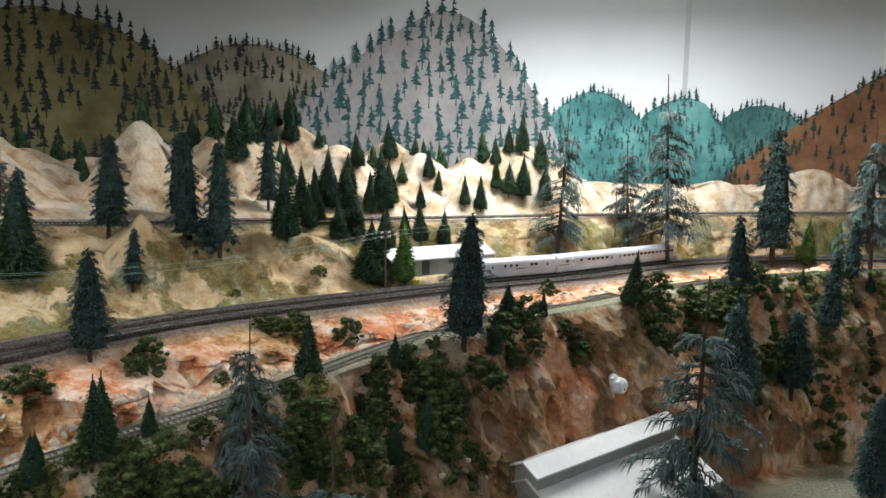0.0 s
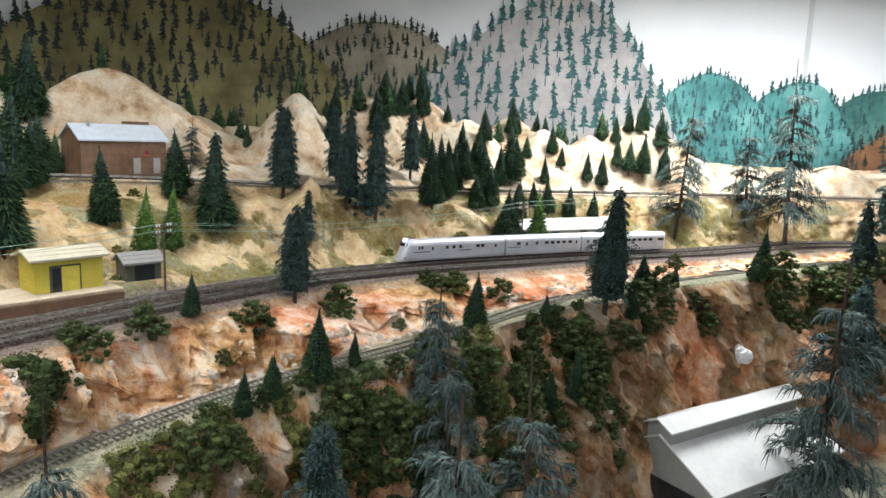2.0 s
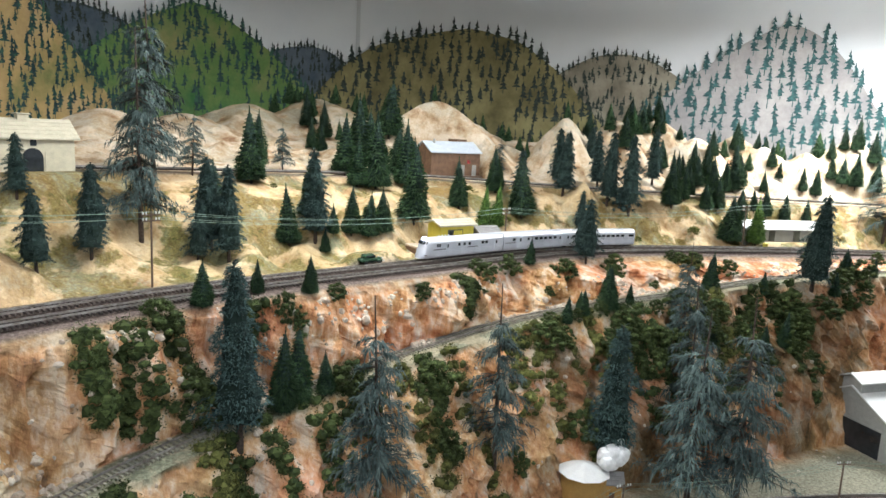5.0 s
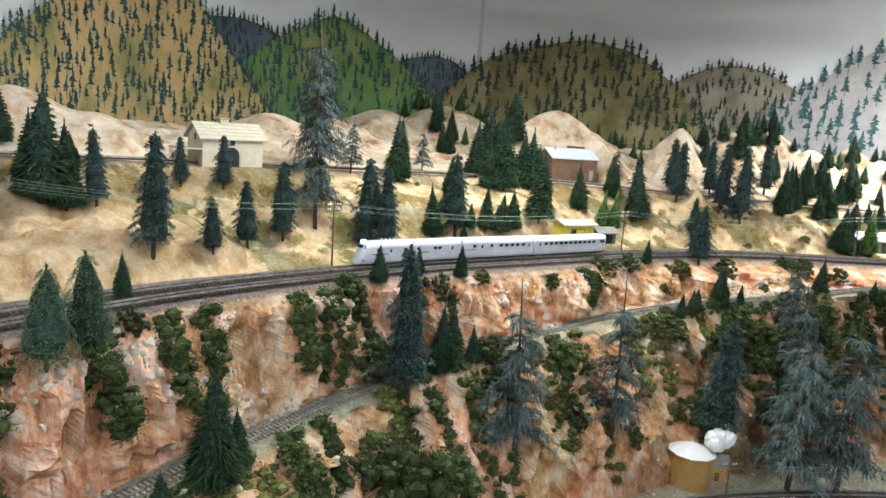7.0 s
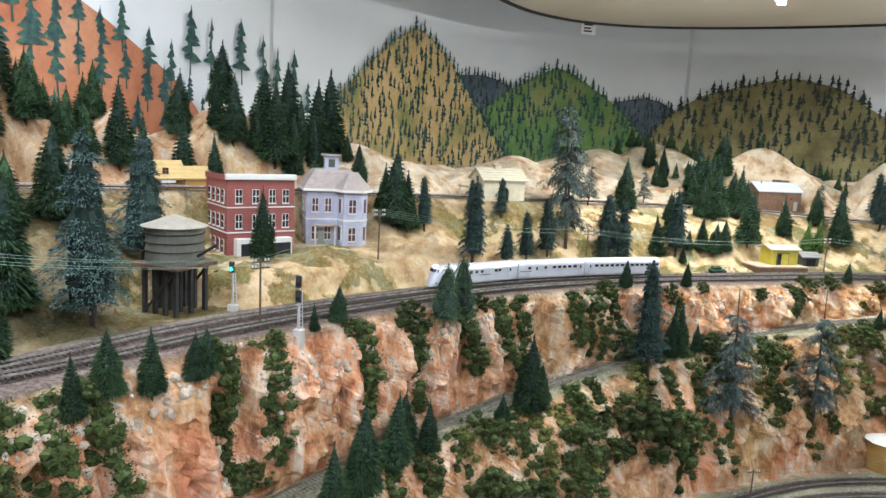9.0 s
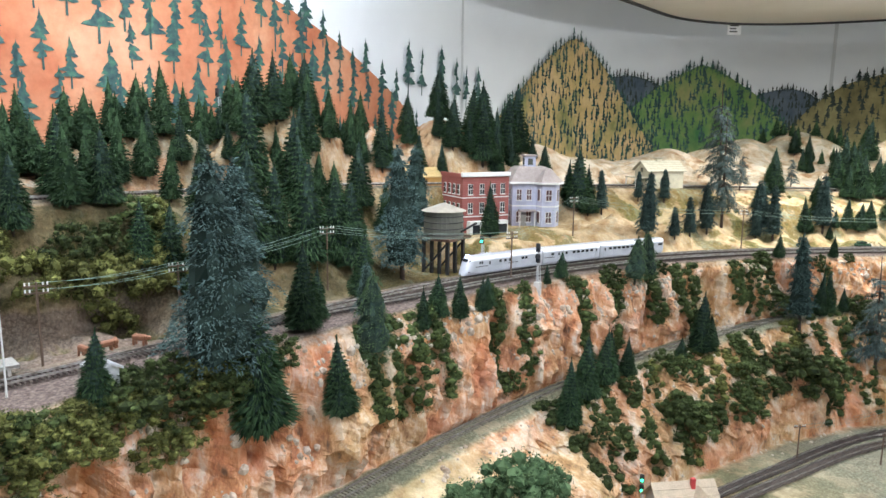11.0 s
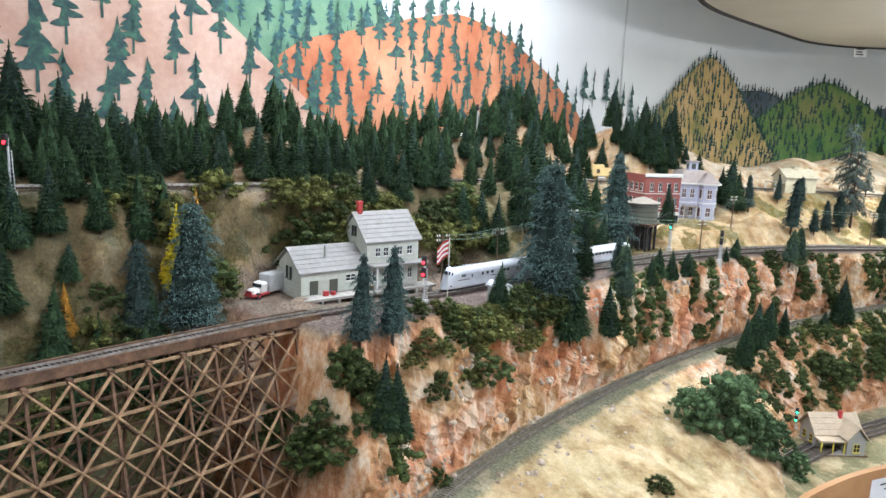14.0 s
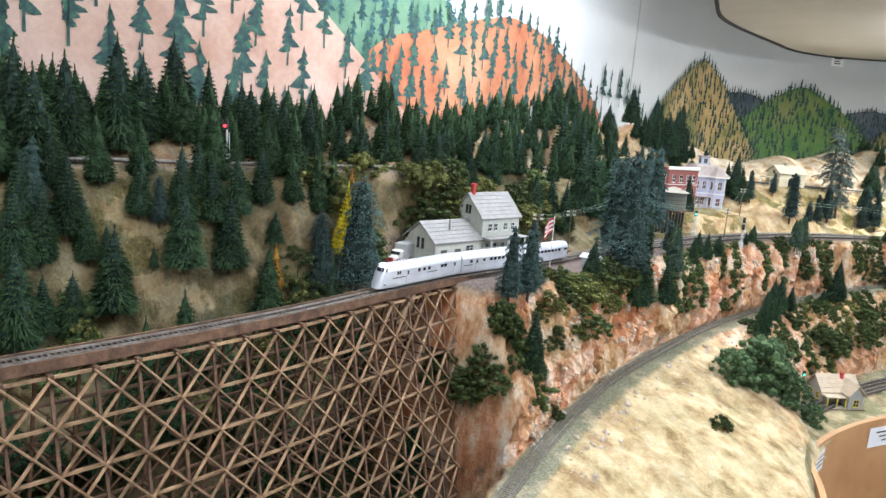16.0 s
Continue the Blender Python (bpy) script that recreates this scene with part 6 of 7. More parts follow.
shrubs(10, 0.2, 1.5, between(6, 8, 0.2, 0.95), (0.015, 0.035), olive)
shrubs(10, -2.03, -1.93, between(3, 5, 0.0, 1.0), (0.05, 0.09), bushes)
undergrowth = []
for _ in range(44):
    x, y, i = at_main(tree_rnd.uniform(0.75, 1.9), 0.0)
    n = between(1, 2, 0.25, 1.0)(i, tree_rnd.random())
    x, y = x + side[i, 0] * n, y + side[i, 1] * n
    if all((x - a) ** 2 + (y - b) ** 2 > r * r for a, b, r in KEEP_CLEAR):
        undergrowth.append((tree_rnd.choice(bushes), x, y, tree_rnd.uniform(0.04, 0.08)))
joined("undergrowth", "dense dark green foam undergrowth on the lower cliffs", undergrowth, F_BUSH, "bushes")
# rubble fallen along the inner side of the branch line and at the cliff foot
verts, fcs = [], []
for k in range(1500):
    y = tree_rnd.uniform(-1.95, 1.2)
    i = int(np.argmin(np.abs(main[:, 1] - y) + ((main[:, 0] > 1.2) * 9)))
    if k % 5:
        n = float(K[3][i]) + abs(tree_rnd.gauss(0, 0.010)) * -1 + 0.012
    else:
        n = float(K[2][i]) + abs(tree_rnd.gauss(0, 0.05))
    x, yy2 = main[i, 0] + side[i, 0] * n, main[i, 1] + side[i, 1] * n
    z, r = ground_at(x, yy2), 0.0022 + 0.0055 * tree_rnd.random() ** 2.5
    sx, sy, sz = (r * tree_rnd.uniform(0.7, 1.4) for _ in range(3))
    turn = Euler((tree_rnd.uniform(0, 6), tree_rnd.uniform(0, 6), 0)).to_matrix()
    for q in ICO[::1]:
        b0 = len(verts)
        for v in q:
            w = turn @ v
            verts.append((x + w.x * sx, yy2 + w.y * sy, z + w.z * sz))
        fcs.append((b0, b0 + 1, b0 + 2))
M_RUBBLE = speckled("rubble_stone", (0.30, 0.22, 0.15), (0.62, 0.54, 0.44), 60, 0.9, vary=0)
tagged(mesh_object("rubble", verts, fcs, M_RUBBLE), "pale fallen stones along the branch line", "stones", kind="stuff")
big = clump_tree(99, "broadleaf_tree", "large deep green leafy tree spreading over the bank", F_DROOP, "tree", 0.6, 1.0, 110, True)
for x, y, h in ((-0.60, -1.02, 0.15), (-0.55, -0.98, 0.11), (-0.56, -0.90, 0.10), (-0.62, -1.10, 0.10), (-0.52, -0.86, 0.07), (-0.64, -0.92, 0.10)):
    plant([big], x, y, h, spread=(0.8, 1.0), sink=0.01)
retire(thin_firs + firs + spruces + blue_spruces + tall_firs + leafies + droopers + yellows + oranges + bushes + olive + [big])


# ---- buildings and small things ----
def paint(name, c, k=0.85, rough=0.7):
    return speckled(name, tuple(v * k for v in c), c, 70, rough, vary=0.04)


W_SAGE = paint("pale_sage_boards", (0.54, 0.56, 0.49))
W_YELLOW = paint("yellow_boards", (0.62, 0.52, 0.07))
W_BROWN = paint("brown_boards", (0.19, 0.105, 0.058), 0.6)
W_CREAM = paint("cream_boards", (0.60, 0.55, 0.40))
W_LILAC = paint("pale_lilac_boards", (0.45, 0.47, 0.58))
W_BRICK = paint("red_brick", (0.30, 0.085, 0.07))
W_ORANGE = paint("orange_boards", (0.50, 0.27, 0.07))
W_GREY = paint("grey_boards", (0.33, 0.33, 0.30))
W_DARK = paint("dark_green_boards", (0.075, 0.08, 0.06))
W_TANK = paint("tank_staves", (0.14, 0.14, 0.11))
R_GREY = paint("grey_shingles", (0.27, 0.26, 0.245), 0.8)
R_BLUE = paint("blue_grey_tin", (0.50, 0.55, 0.60), 0.85, 0.5)
R_TAN = paint("tan_shingles", (0.52, 0.42, 0.30), 0.8)
R_CREAM = paint("cream_shingles", (0.50, 0.46, 0.34), 0.85)
R_MAUVE = paint("mauve_shingles", (0.42, 0.36, 0.33), 0.8)
R_WHITE = paint("white_tin", (0.66, 0.66, 0.63), 0.9, 0.5)
R_OCHRE = paint("ochre_shingles", (0.58, 0.42, 0.18), 0.85)
M_RED = paint("red_paint", (0.50, 0.05, 0.05))
M_TRIM = paint("white_trim", (0.72, 0.72, 0.68), 0.95)
M_PORCH = paint("porch_planks", (0.40, 0.38, 0.34))
M_CONC = paint("pale_concrete", (0.52, 0.50, 0.46))
M_MAROON = paint("maroon_blind", (0.10, 0.045, 0.045), 0.7, 0.35)
M_SILVER = speckled("silver_paint", (0.48, 0.49, 0.50), (0.60, 0.61, 0.62), 60, 0.45, 0.3, vary=0)
M_POLE = paint("pole_wood", (0.14, 0.09, 0.06), 0.7)
M_GREENCAR = paint("dark_green_enamel", (0.03, 0.07, 0.04), 0.9, 0.25)
M_COW = paint("brown_hide", (0.30, 0.13, 0.07))
M_STONE = paint("cream_stone", (0.62, 0.55, 0.44))
M_COTTON = speckled("cotton_wool", (0.72, 0.72, 0.70), (0.82, 0.82, 0.80), 90, 0.95, vary=0)
M_WIRE = paint("line_wire", (0.20, 0.30, 0.24))


def gable(base, x0, x1, y0, y1, eave, ridge, wall, roof, over=0.006, ridge_at=0.5, bottom=-0.03, thick=0.003, clap=True):
    """Walls with two gable ends and a pitched roof; the ridge runs along x."""
    yr = y0 + (y1 - y0) * ridge_at
    prof = [(y0, bottom), (y1, bottom), (y1, eave), (yr, ridge), (y0, eave)]
    verts = [(x, y, z) for x in (x0, x1) for y, z in prof]
    mesh_object("wall_shell", verts, [(4, 3, 2, 1, 0), (5, 6, 7, 8, 9), (0, 1, 6, 5), (1, 2, 7, 6), (4, 0, 5, 9), (2, 3, 8, 7), (3, 4, 9, 8)], wall, base)
    for sg, ye, ze in ((-1, y0, eave), (1, y1, eave)):
        dy, dz = ye - yr, ze - ridge
        L = math.hypot(dy, dz)
        uy, uz = dy / L, dz / L
        a = (yr, ridge + 0.0012)
        b = (ye + uy * over, ze + uz * over + 0.0012)
        v = [(x, y, z + t) for x in (x0 - over, x1 + over) for t in (0, thick) for y, z in (a, b)]
        mesh_object("roof", v, [(0, 1, 3, 2), (4, 6, 7, 5), (0, 4, 5, 1), (2, 3, 7, 6), (0, 2, 6, 4), (1, 5, 7, 3)], roof, base)
        n = max(3, int(L / 0.009)) if roof not in (R_WHITE, R_BLUE) else 0
        for k in range(1, n):
            u = k / n
            y, z = a[0] + (b[0] - a[0]) * u, a[1] + (b[1] - a[1]) * u + thick
            part("shingle_course", boxes((x0 - over, x1 + over, y - 0.0006, y + 0.0006, z - 0.0004, z + 0.0005)), roof, base)
    if clap:
        for k in range(1, int((eave - 0.004) / 0.007)):
            z = 0.007 * k
            part("clapboard", boxes((x0 - 0.0005, x1 + 0.0005, y0 - 0.0006, y0 + 0.0002, z, z + 0.0008)), wall, base)
            part("clapboard", boxes((x0 - 0.0006, x0 + 0.0002, y0 - 0.0003, y1, z, z + 0.0008)), wall, base)


def window(base, x, z, w, h, y, frame_mat=None, dark=None, axis="y", panes=2):
    """A framed window on the front wall (axis y) or on an end wall (axis x), proud of it by a hair."""
    f = frame_mat or M_TRIM
    def bx(a0, a1, d0, d1, z0, z1):
        return boxes((a0, a1, y - d1, y - d0, z0, z1)) if axis == "y" else boxes((y - d1, y - d0, a0, a1, z0, z1))
    win = part("window", bx(x - w / 2, x + w / 2, -0.001, 0.0012, z, z + h), f, base)
    cols = panes
    for i in range(cols):
        for j in range(2):
            pw, ph = w / cols, h / 2
            part("pane", bx(x - w / 2 + pw * i + 0.0007, x - w / 2 + pw * (i + 1) - 0.0007, 0.0008, 0.0016, z + ph * j + 0.0007, z + ph * (j + 1) - 0.0007), dark or MAT_GLASS_DARK, win)
    part("sill", bx(x - w / 2 - 0.001, x + w / 2 + 0.001, 0.0008, 0.0028, z - 0.0016, z), f, win)


def door(base, x, w, h, y, mat, axis="y", z=0.0):
    b = boxes((x - w / 2, x + w / 2, y - 0.0016, y + 0.001, z, z + h)) if axis == "y" else boxes((y - 0.0016, y + 0.001, x - w / 2, x + w / 2, z, z + h))
    return part("door", b, mat, base)


def base_z(x, y):
    return ground_at(x, y)


# depot: two storeys beside a long low freight room
depot = thing("depot", "pale sage clapboard station depot with grey roofs and red chimney", "building", pose(-0.852, -1.905, 1.238, 0, 0, 96.6))
gable(depot, 0.0, 0.137, 0.0, 0.10, 0.052, 0.088, W_SAGE, R_GREY)
gable(depot, 0.137, 0.255, 0.002, 0.10, 0.098, 0.146, W_SAGE, R_GREY)
for x in (0.16, 0.178, 0.21, 0.233):
    window(depot, x, 0.070, 0.011, 0.016, 0.002)
for x in (0.155, 0.18, 0.205, 0.235):
    window(depot, x, 0.022, 0.010, 0.020, 0.002)
for y, z in ((0.045, 0.105), (0.055, 0.105)):
    window(depot, y, z, 0.007, 0.018, 0.137, W_DARK, axis="x")
for y in (0.04, 0.055):
    window(depot, y, 0.035, 0.008, 0.022, 0.0, W_DARK, axis="x")
window(depot, 0.10, 0.030, 0.020, 0.012, 0.0)
door(depot, 0.025, 0.016, 0.036, 0.0, W_DARK)
door(depot, 0.065, 0.016, 0.036, 0.0, W_DARK)
part("porch_roof", boxes((0.137, 0.262, -0.026, 0.004, 0.054, 0.057)), R_GREY, depot)
for x in (0.145, 0.2, 0.255):
    part("porch_post", boxes((x - 0.0015, x + 0.0015, -0.024, -0.021, 0.008, 0.055)), M_TRIM, depot)
chim = part("chimney", boxes((0.143, 0.152, 0.046, 0.055, 0.13, 0.168), bevel=0.0006), M_RED, depot, "red brick chimney")
part("chimney_cap", boxes((0.142, 0.153, 0.045, 0.056, 0.166, 0.170)), M_RED, chim)
bm = bmesh.new()
rod(bm, (0.060, 0.025, 0.06), (0.060, 0.025, 0.095), 0.0022)
part("stovepipe", bm, W_GREY, depot)
deck = part("platform", boxes((-0.012, 0.275, -0.034, 0.0, 0.006, 0.010)), M_PORCH, depot, "plank loading platform")
for k in range(18):
    part("plank", boxes((-0.012 + 0.016 * k, -0.012 + 0.016 * k + 0.0148, -0.036, 0.0, 0.0098, 0.0112)), M_PORCH, deck)
for k in range(9):
    part("platform_post", boxes((-0.01 + 0.034 * k, -0.006 + 0.034 * k, -0.033, -0.029, -0.02, 0.006)), M_PORCH, depot)


def crate(x, y, s, mat, label, z):
    b = thing("crate", label, "crate", pose(x, y, z, 0, 0, tree_rnd.uniform(0, 90)))
    part("body", boxes((-s, s, -s * 0.8, s * 0.8, 0, s * 1.5), bevel=s * 0.1), mat, b)
    part("lid", boxes((-s * 1.05, s * 1.05, -s * 0.85, s * 0.85, s * 1.5, s * 1.65)), mat, b)


for u, s, mat, label in ((0.04, 0.005, M_RED, "small red crate on the depot platform"), (0.055, 0.004, M_RED, "small red crate on the depot platform"), (0.12, 0.005, M_TRIM, "white freight sack box on the depot platform"), (0.135, 0.0045, W_BROWN, "brown barrel crate on the depot platform")):
    p = depot.matrix_basis @ Vector((u, -0.018, 0.0112))
    crate(p.x, p.y, s, mat, label, p.z)


def delivery_truck(m):
    t = thing("delivery_truck", "old red and white truck with a silver box body", "truck", m)
    part("box_body", boxes((-0.045, 0.018, -0.014, 0.014, 0.008, 0.040), bevel=0.0015), M_SILVER, t)
    part("cab", boxes((0.019, 0.036, -0.012, 0.012, 0.008, 0.028), bevel=0.003), M_TRIM, t)
    hood = part("hood", boxes((0.035, 0.054, -0.009, 0.009, 0.007, 0.018), bevel=0.003), M_TRIM, t)
    part("bumper", boxes((0.053, 0.056, -0.012, 0.012, 0.004, 0.008), bevel=0.001), M_RED, t)
    part("grille", boxes((0.0525, 0.0555, -0.006, 0.006, 0.008, 0.015)), M_RED, t)
    part("running_board", boxes((0.016, 0.052, -0.0135, 0.0135, 0.005, 0.009), bevel=0.001), M_RED, t)
    part("windscreen", boxes((0.0345, 0.0368, -0.010, 0.010, 0.019, 0.0255)), MAT_GLASS_DARK, t)
    part("door_emblem", boxes((-0.020, -0.006, -0.0149, -0.0138, 0.018, 0.030)), M_RED, t, "red painted emblem")
    for x in (0.044, -0.03):
        for sg in (-1, 1):
            bm = bmesh.new()
            rod(bm, (x, sg * 0.010, 0.0058), (x, sg * 0.0145, 0.0058), 0.0058, seg=14)
            w = part("wheel", bm, MAT_BLACK, t)
            bm = bmesh.new()
            rod(bm, (x, sg * 0.0142, 0.0058), (x, sg * 0.0150, 0.0058), 0.003, seg=10)
            part("hubcap", bm, M_RED, w)
    return t


delivery_truck(pose(-0.923, -1.936, ground_at(-0.923, -1.936), 0, 0, -62))

# red brick block with white window frames and a shop front
brick = thing("brick_building", "three-storey red brick block with white windows and cornice", "building", pose(-1.292, -0.590, 1.262, 0, 0, 80) @ Matrix.Scale(1.13, 4))
mesh = bmesh.new()
box(mesh, 0, 0.122, 0, 0.105, -0.03, 0.135)
part("wall_shell", mesh, W_BRICK, brick)
part("roof", boxes((0.003, 0.119, 0.003, 0.102, 0.134, 0.137)), R_GREY, brick)
part("cornice", boxes((-0.003, 0.125, -0.004, 0.004, 0.136, 0.146), bevel=0.001), M_TRIM, brick)
part("parapet", boxes((-0.002, 0.004, 0.004, 0.106, 0.134, 0.143)), W_BRICK, brick)
for fl in range(3):
    z = 0.010 + 0.043 * fl
    for x in (0.02, 0.05, 0.08, 0.105):
        if fl:
            window(brick, x, z, 0.012, 0.024, 0.0)
    for y in (0.018, 0.04, 0.062, 0.085):
        window(brick, y, z, 0.011, 0.023, 0.0, axis="x")
    if fl:
        part("string_course", boxes((-0.0015, 0.1235, -0.0015, 0.106, z - 0.008, z - 0.006)), M_TRIM, brick)
shop = part("shop_front", boxes((0.012, 0.112, -0.016, 0.0, -0.02, 0.036)), M_TRIM, brick, "white glazed shop front")
for x in (0.028, 0.055, 0.082, 0.10):
    part("shop_window", boxes((x - 0.009, x + 0.009, -0.0172, -0.0155, 0.006, 0.028)), MAT_GLASS_DARK, shop)
for k in range(26):
    z = 0.004 + 0.005 * k
    part("brick_course", boxes((-0.0004, 0.1224, -0.0004, 0.1054, z, z + 0.0006)), paint("mortar", (0.34, 0.13, 0.11)) if k == 0 else bpy.data.materials["mortar"], brick)

# pale lilac house with bays, hipped roof and cupola
vic = thing("lilac_house", "pale lilac two-storey house with bay front and cupola", "house", pose(-1.325, -0.295, 1.258, 0, 0, 60) @ Matrix.Scale(1.18, 4))

part("house_body", boxes((-0.062, 0.040, -0.010, 0.085, -0.03, 0.110)), W_LILAC, vic)
BAY = [(-0.004, -0.010), (0.004, -0.034), (0.036, -0.034), (0.052, -0.010), (0.052, 0.040), (-0.004, 0.040)]


def walled(name, plan, z0, z1, mat, parent, grow=0.0, shrink=0.0, label=""):
    """An upright or sloping shell over a plan, widened at its foot and drawn in at its top."""
    cx, cy = sum(p[0] for p in plan) / len(plan), sum(p[1] for p in plan) / len(plan)
    def at(p, d):
        L = math.hypot(p[0] - cx, p[1] - cy)
        return cx + (p[0] - cx) * (L + d) / L, cy + (p[1] - cy) * (L + d) / L
    n = len(plan)
    verts = [(*at(p, grow), z0) for p in plan] + [(*at(p, -shrink), z1) for p in plan]
    return mesh_object(name, verts, [(k, (k + 1) % n, n + (k + 1) % n, n + k) for k in range(n)] + [tuple(range(n))[::-1], tuple(range(n, 2 * n))], mat, parent, label)


MAIN_PLAN = [(-0.062, -0.010), (0.040, -0.010), (0.040, 0.085), (-0.062, 0.085)]
walled("bay", BAY, -0.03, 0.110, W_LILAC, vic, label="projecting two-storey bay")
for plan, top in ((MAIN_PLAN, 0.142), (BAY, 0.138)):
    walled("cornice", plan, 0.109, 0.1135, M_TRIM, vic, 0.010, -0.010, "pale cornice")
    walled("mansard", plan, 0.1135, top, R_MAUVE, vic, 0.009, 0.016, "mauve shingled mansard roof")
    walled("roof_cap", plan, top, top + 0.006, R_MAUVE, vic, -0.014, 0.024)
cup = part("cupola", boxes((-0.026, 0.000, 0.022, 0.048, 0.146, 0.172)), W_LILAC, vic)
part("cupola_roof", boxes((-0.030, 0.004, 0.018, 0.052, 0.172, 0.176), bevel=0.001), R_MAUVE, cup)
part("cupola_window", boxes((-0.019, -0.007, 0.0212, 0.0225, 0.152, 0.167)), W_DARK, cup)
part("cupola_window", boxes((-0.0268, -0.0255, 0.029, 0.041, 0.152, 0.167)), W_DARK, cup)
for z, h in ((0.018, 0.026), (0.070, 0.026)):
    for x in (-0.046, -0.022):
        window(vic, x, z, 0.012, h, -0.010, M_TRIM, M_MAROON)
    for y in (0.012, 0.042, 0.068):
        window(vic, y, z, 0.012, h, -0.062, M_TRIM, M_MAROON, axis="x")
    window(vic, 0.020, z, 0.014, h, -0.034, M_TRIM, M_MAROON)
    for (ax, ay), (bx, by) in ((BAY[0], BAY[1]), (BAY[2], BAY[3])):
        mid = Vector(((ax + bx) / 2, (ay + by) / 2, z + h / 2))
        turn = math.atan2(by - ay, bx - ax)
        bm = bmesh.new()
        bmesh.ops.create_cube(bm, size=1, matrix=Matrix.Translation(mid) @ Matrix.Rotation(turn, 4, "Z") @ Matrix.Diagonal((0.012, 0.0024, h + 0.003, 1)))
        w = part("window", bm, M_TRIM, vic)
        bm = bmesh.new()
        bmesh.ops.create_cube(bm, size=1, matrix=Matrix.Translation(mid) @ Matrix.Rotation(turn, 4, "Z") @ Matrix.Diagonal((0.009, 0.0036, h, 1)))
        part("pane", bm, M_MAROON, w)
walled("belt_course", BAY, 0.055, 0.058, M_TRIM, vic, 0.0015, -0.0015)
walled("belt_course", MAIN_PLAN, 0.055, 0.058, M_TRIM, vic, 0.0012, -0.0012)
door(vic, -0.034, 0.014, 0.036, -0.010, W_GREY)
part("porch_roof", boxes((-0.048, -0.006, -0.028, -0.010, 0.044, 0.048), bevel=0.001), R_MAUVE, vic)
for x in (-0.046, -0.010):
    part("porch_post", boxes((x - 0.0012, x + 0.0012, -0.027, -0.0246, -0.02, 0.044)), M_TRIM, vic)
for k in range(1, 15):
    z = 0.007 * k
    part("clapboard", boxes((-0.0625, -0.004, -0.0106, -0.0098, z, z + 0.0008)), W_LILAC, vic)
    part("clapboard", boxes((-0.0626, -0.0618, -0.010, 0.085, z, z + 0.0008)), W_LILAC, vic)

# water tank on dark legs
tank = thing("water_tank", "olive grey railway water tank on dark timber legs", "tank", pose(-1.125, -0.775, 1.220, 0, 0, 20) @ Matrix.Scale(1.12, 4))
bm = bmesh.new()
rod(bm, (0, 0, 0.072), (0, 0, 0.124), 0.040, 0.038, 28)
body = part("tub", bm, W_TANK, tank)
for z in (0.078, 0.090, 0.102, 0.114):
    bm = bmesh.new()
    rod(bm, (0, 0, z), (0, 0, z + 0.0012), 0.0404, seg=28)
    part("hoop", bm, MAT_BLACK, body)
bm = bmesh.new()
rod(bm, (0, 0, 0.124), (0, 0, 0.139), 0.045, 0.003, 28)
part("conical_roof", bm, paint("weathered_roof", (0.34, 0.31, 0.25), 0.75), tank)
part("deck", boxes((-0.04, 0.04, -0.04, 0.04, 0.068, 0.073)), MAT_TIMBER, tank)
for x in (-0.028, -0.009, 0.009, 0.028):
    for y in (-0.028, 0.0, 0.028):
        part("leg", boxes((x - 0.0028, x + 0.0028, y - 0.0028, y + 0.0028, -0.02, 0.069)), MAT_BLACK, tank)
for sg in (-1, 1):
    bm = bmesh.new()
    beam(bm, (-0.03, sg * 0.031, 0.0), (0.03, sg * 0.031, 0.066), 0.003)
    part("leg_brace", bm, MAT_BLACK, tank)
bm = bmesh.new()
rod(bm, (0.041, 0, 0.085), (0.075, 0, 0.105), 0.0022)
part("spout", bm, MAT_BLACK, tank)

# orange station on the upper line
ost = thing("orange_station", "orange board station with ochre roofs beside the upper line", "building", pose(-1.485, -0.660, 1.378, 0, 0, 86))
gable(ost, 0.0, 0.075, 0.0, 0.06, 0.030, 0.058, W_ORANGE, R_OCHRE, 0.010)
gable(ost, 0.075, 0.155, 0.01, 0.06, 0.026, 0.046, W_ORANGE, R_OCHRE, 0.006)
part("awning", boxes((-0.01, 0.08, -0.026, 0.0, 0.026, 0.029)), R_OCHRE, ost)
window(ost, 0.04, 0.036, 0.012, 0.012, 0.0, W_BROWN)
for x in (0.0, 0.035, 0.07):
    part("awning_post", boxes((x - 0.0012, x + 0.0012, -0.024, -0.0216, -0.02, 0.026)), W_BROWN, ost)
part("sign", boxes((0.02, 0.05, -0.027, -0.0255, 0.019, 0.024)), M_TRIM, ost, "blank white name board")

# cream barn house on the upper line
cream = thing("cream_house", "cream board house with shallow roof, cupola and arched doorway", "house", pose(-1.335, 0.215, 1.350, 0, 0, 68))
gable(cream, 0.0, 0.130, 0.0, 0.085, 0.058, 0.086, W_CREAM, R_CREAM, 0.008)
part("porch_roof", boxes((-0.045, 0.0, 0.0, 0.07, 0.034, 0.037)), R_CREAM, cream)
for x, y in ((-0.042, 0.004), (-0.042, 0.066)):
    part("porch_post", boxes((x - 0.0015, x + 0.0015, y - 0.0015, y + 0.0015, -0.02, 0.034)), M_TRIM, cream)
cu = part("cupola", boxes((0.050, 0.068, 0.034, 0.052, 0.080, 0.096)), W_CREAM, cream)
part("cupola_roof", boxes((0.047, 0.071, 0.031, 0.055, 0.096, 0.099), bevel=0.001), R_CREAM, cu)
part("doorway", boxes((0.045, 0.078, -0.0012, 0.001, 0.0, 0.024)), MAT_GLASS_DARK, cream, "dark arched doorway")
bm = bmesh.new()
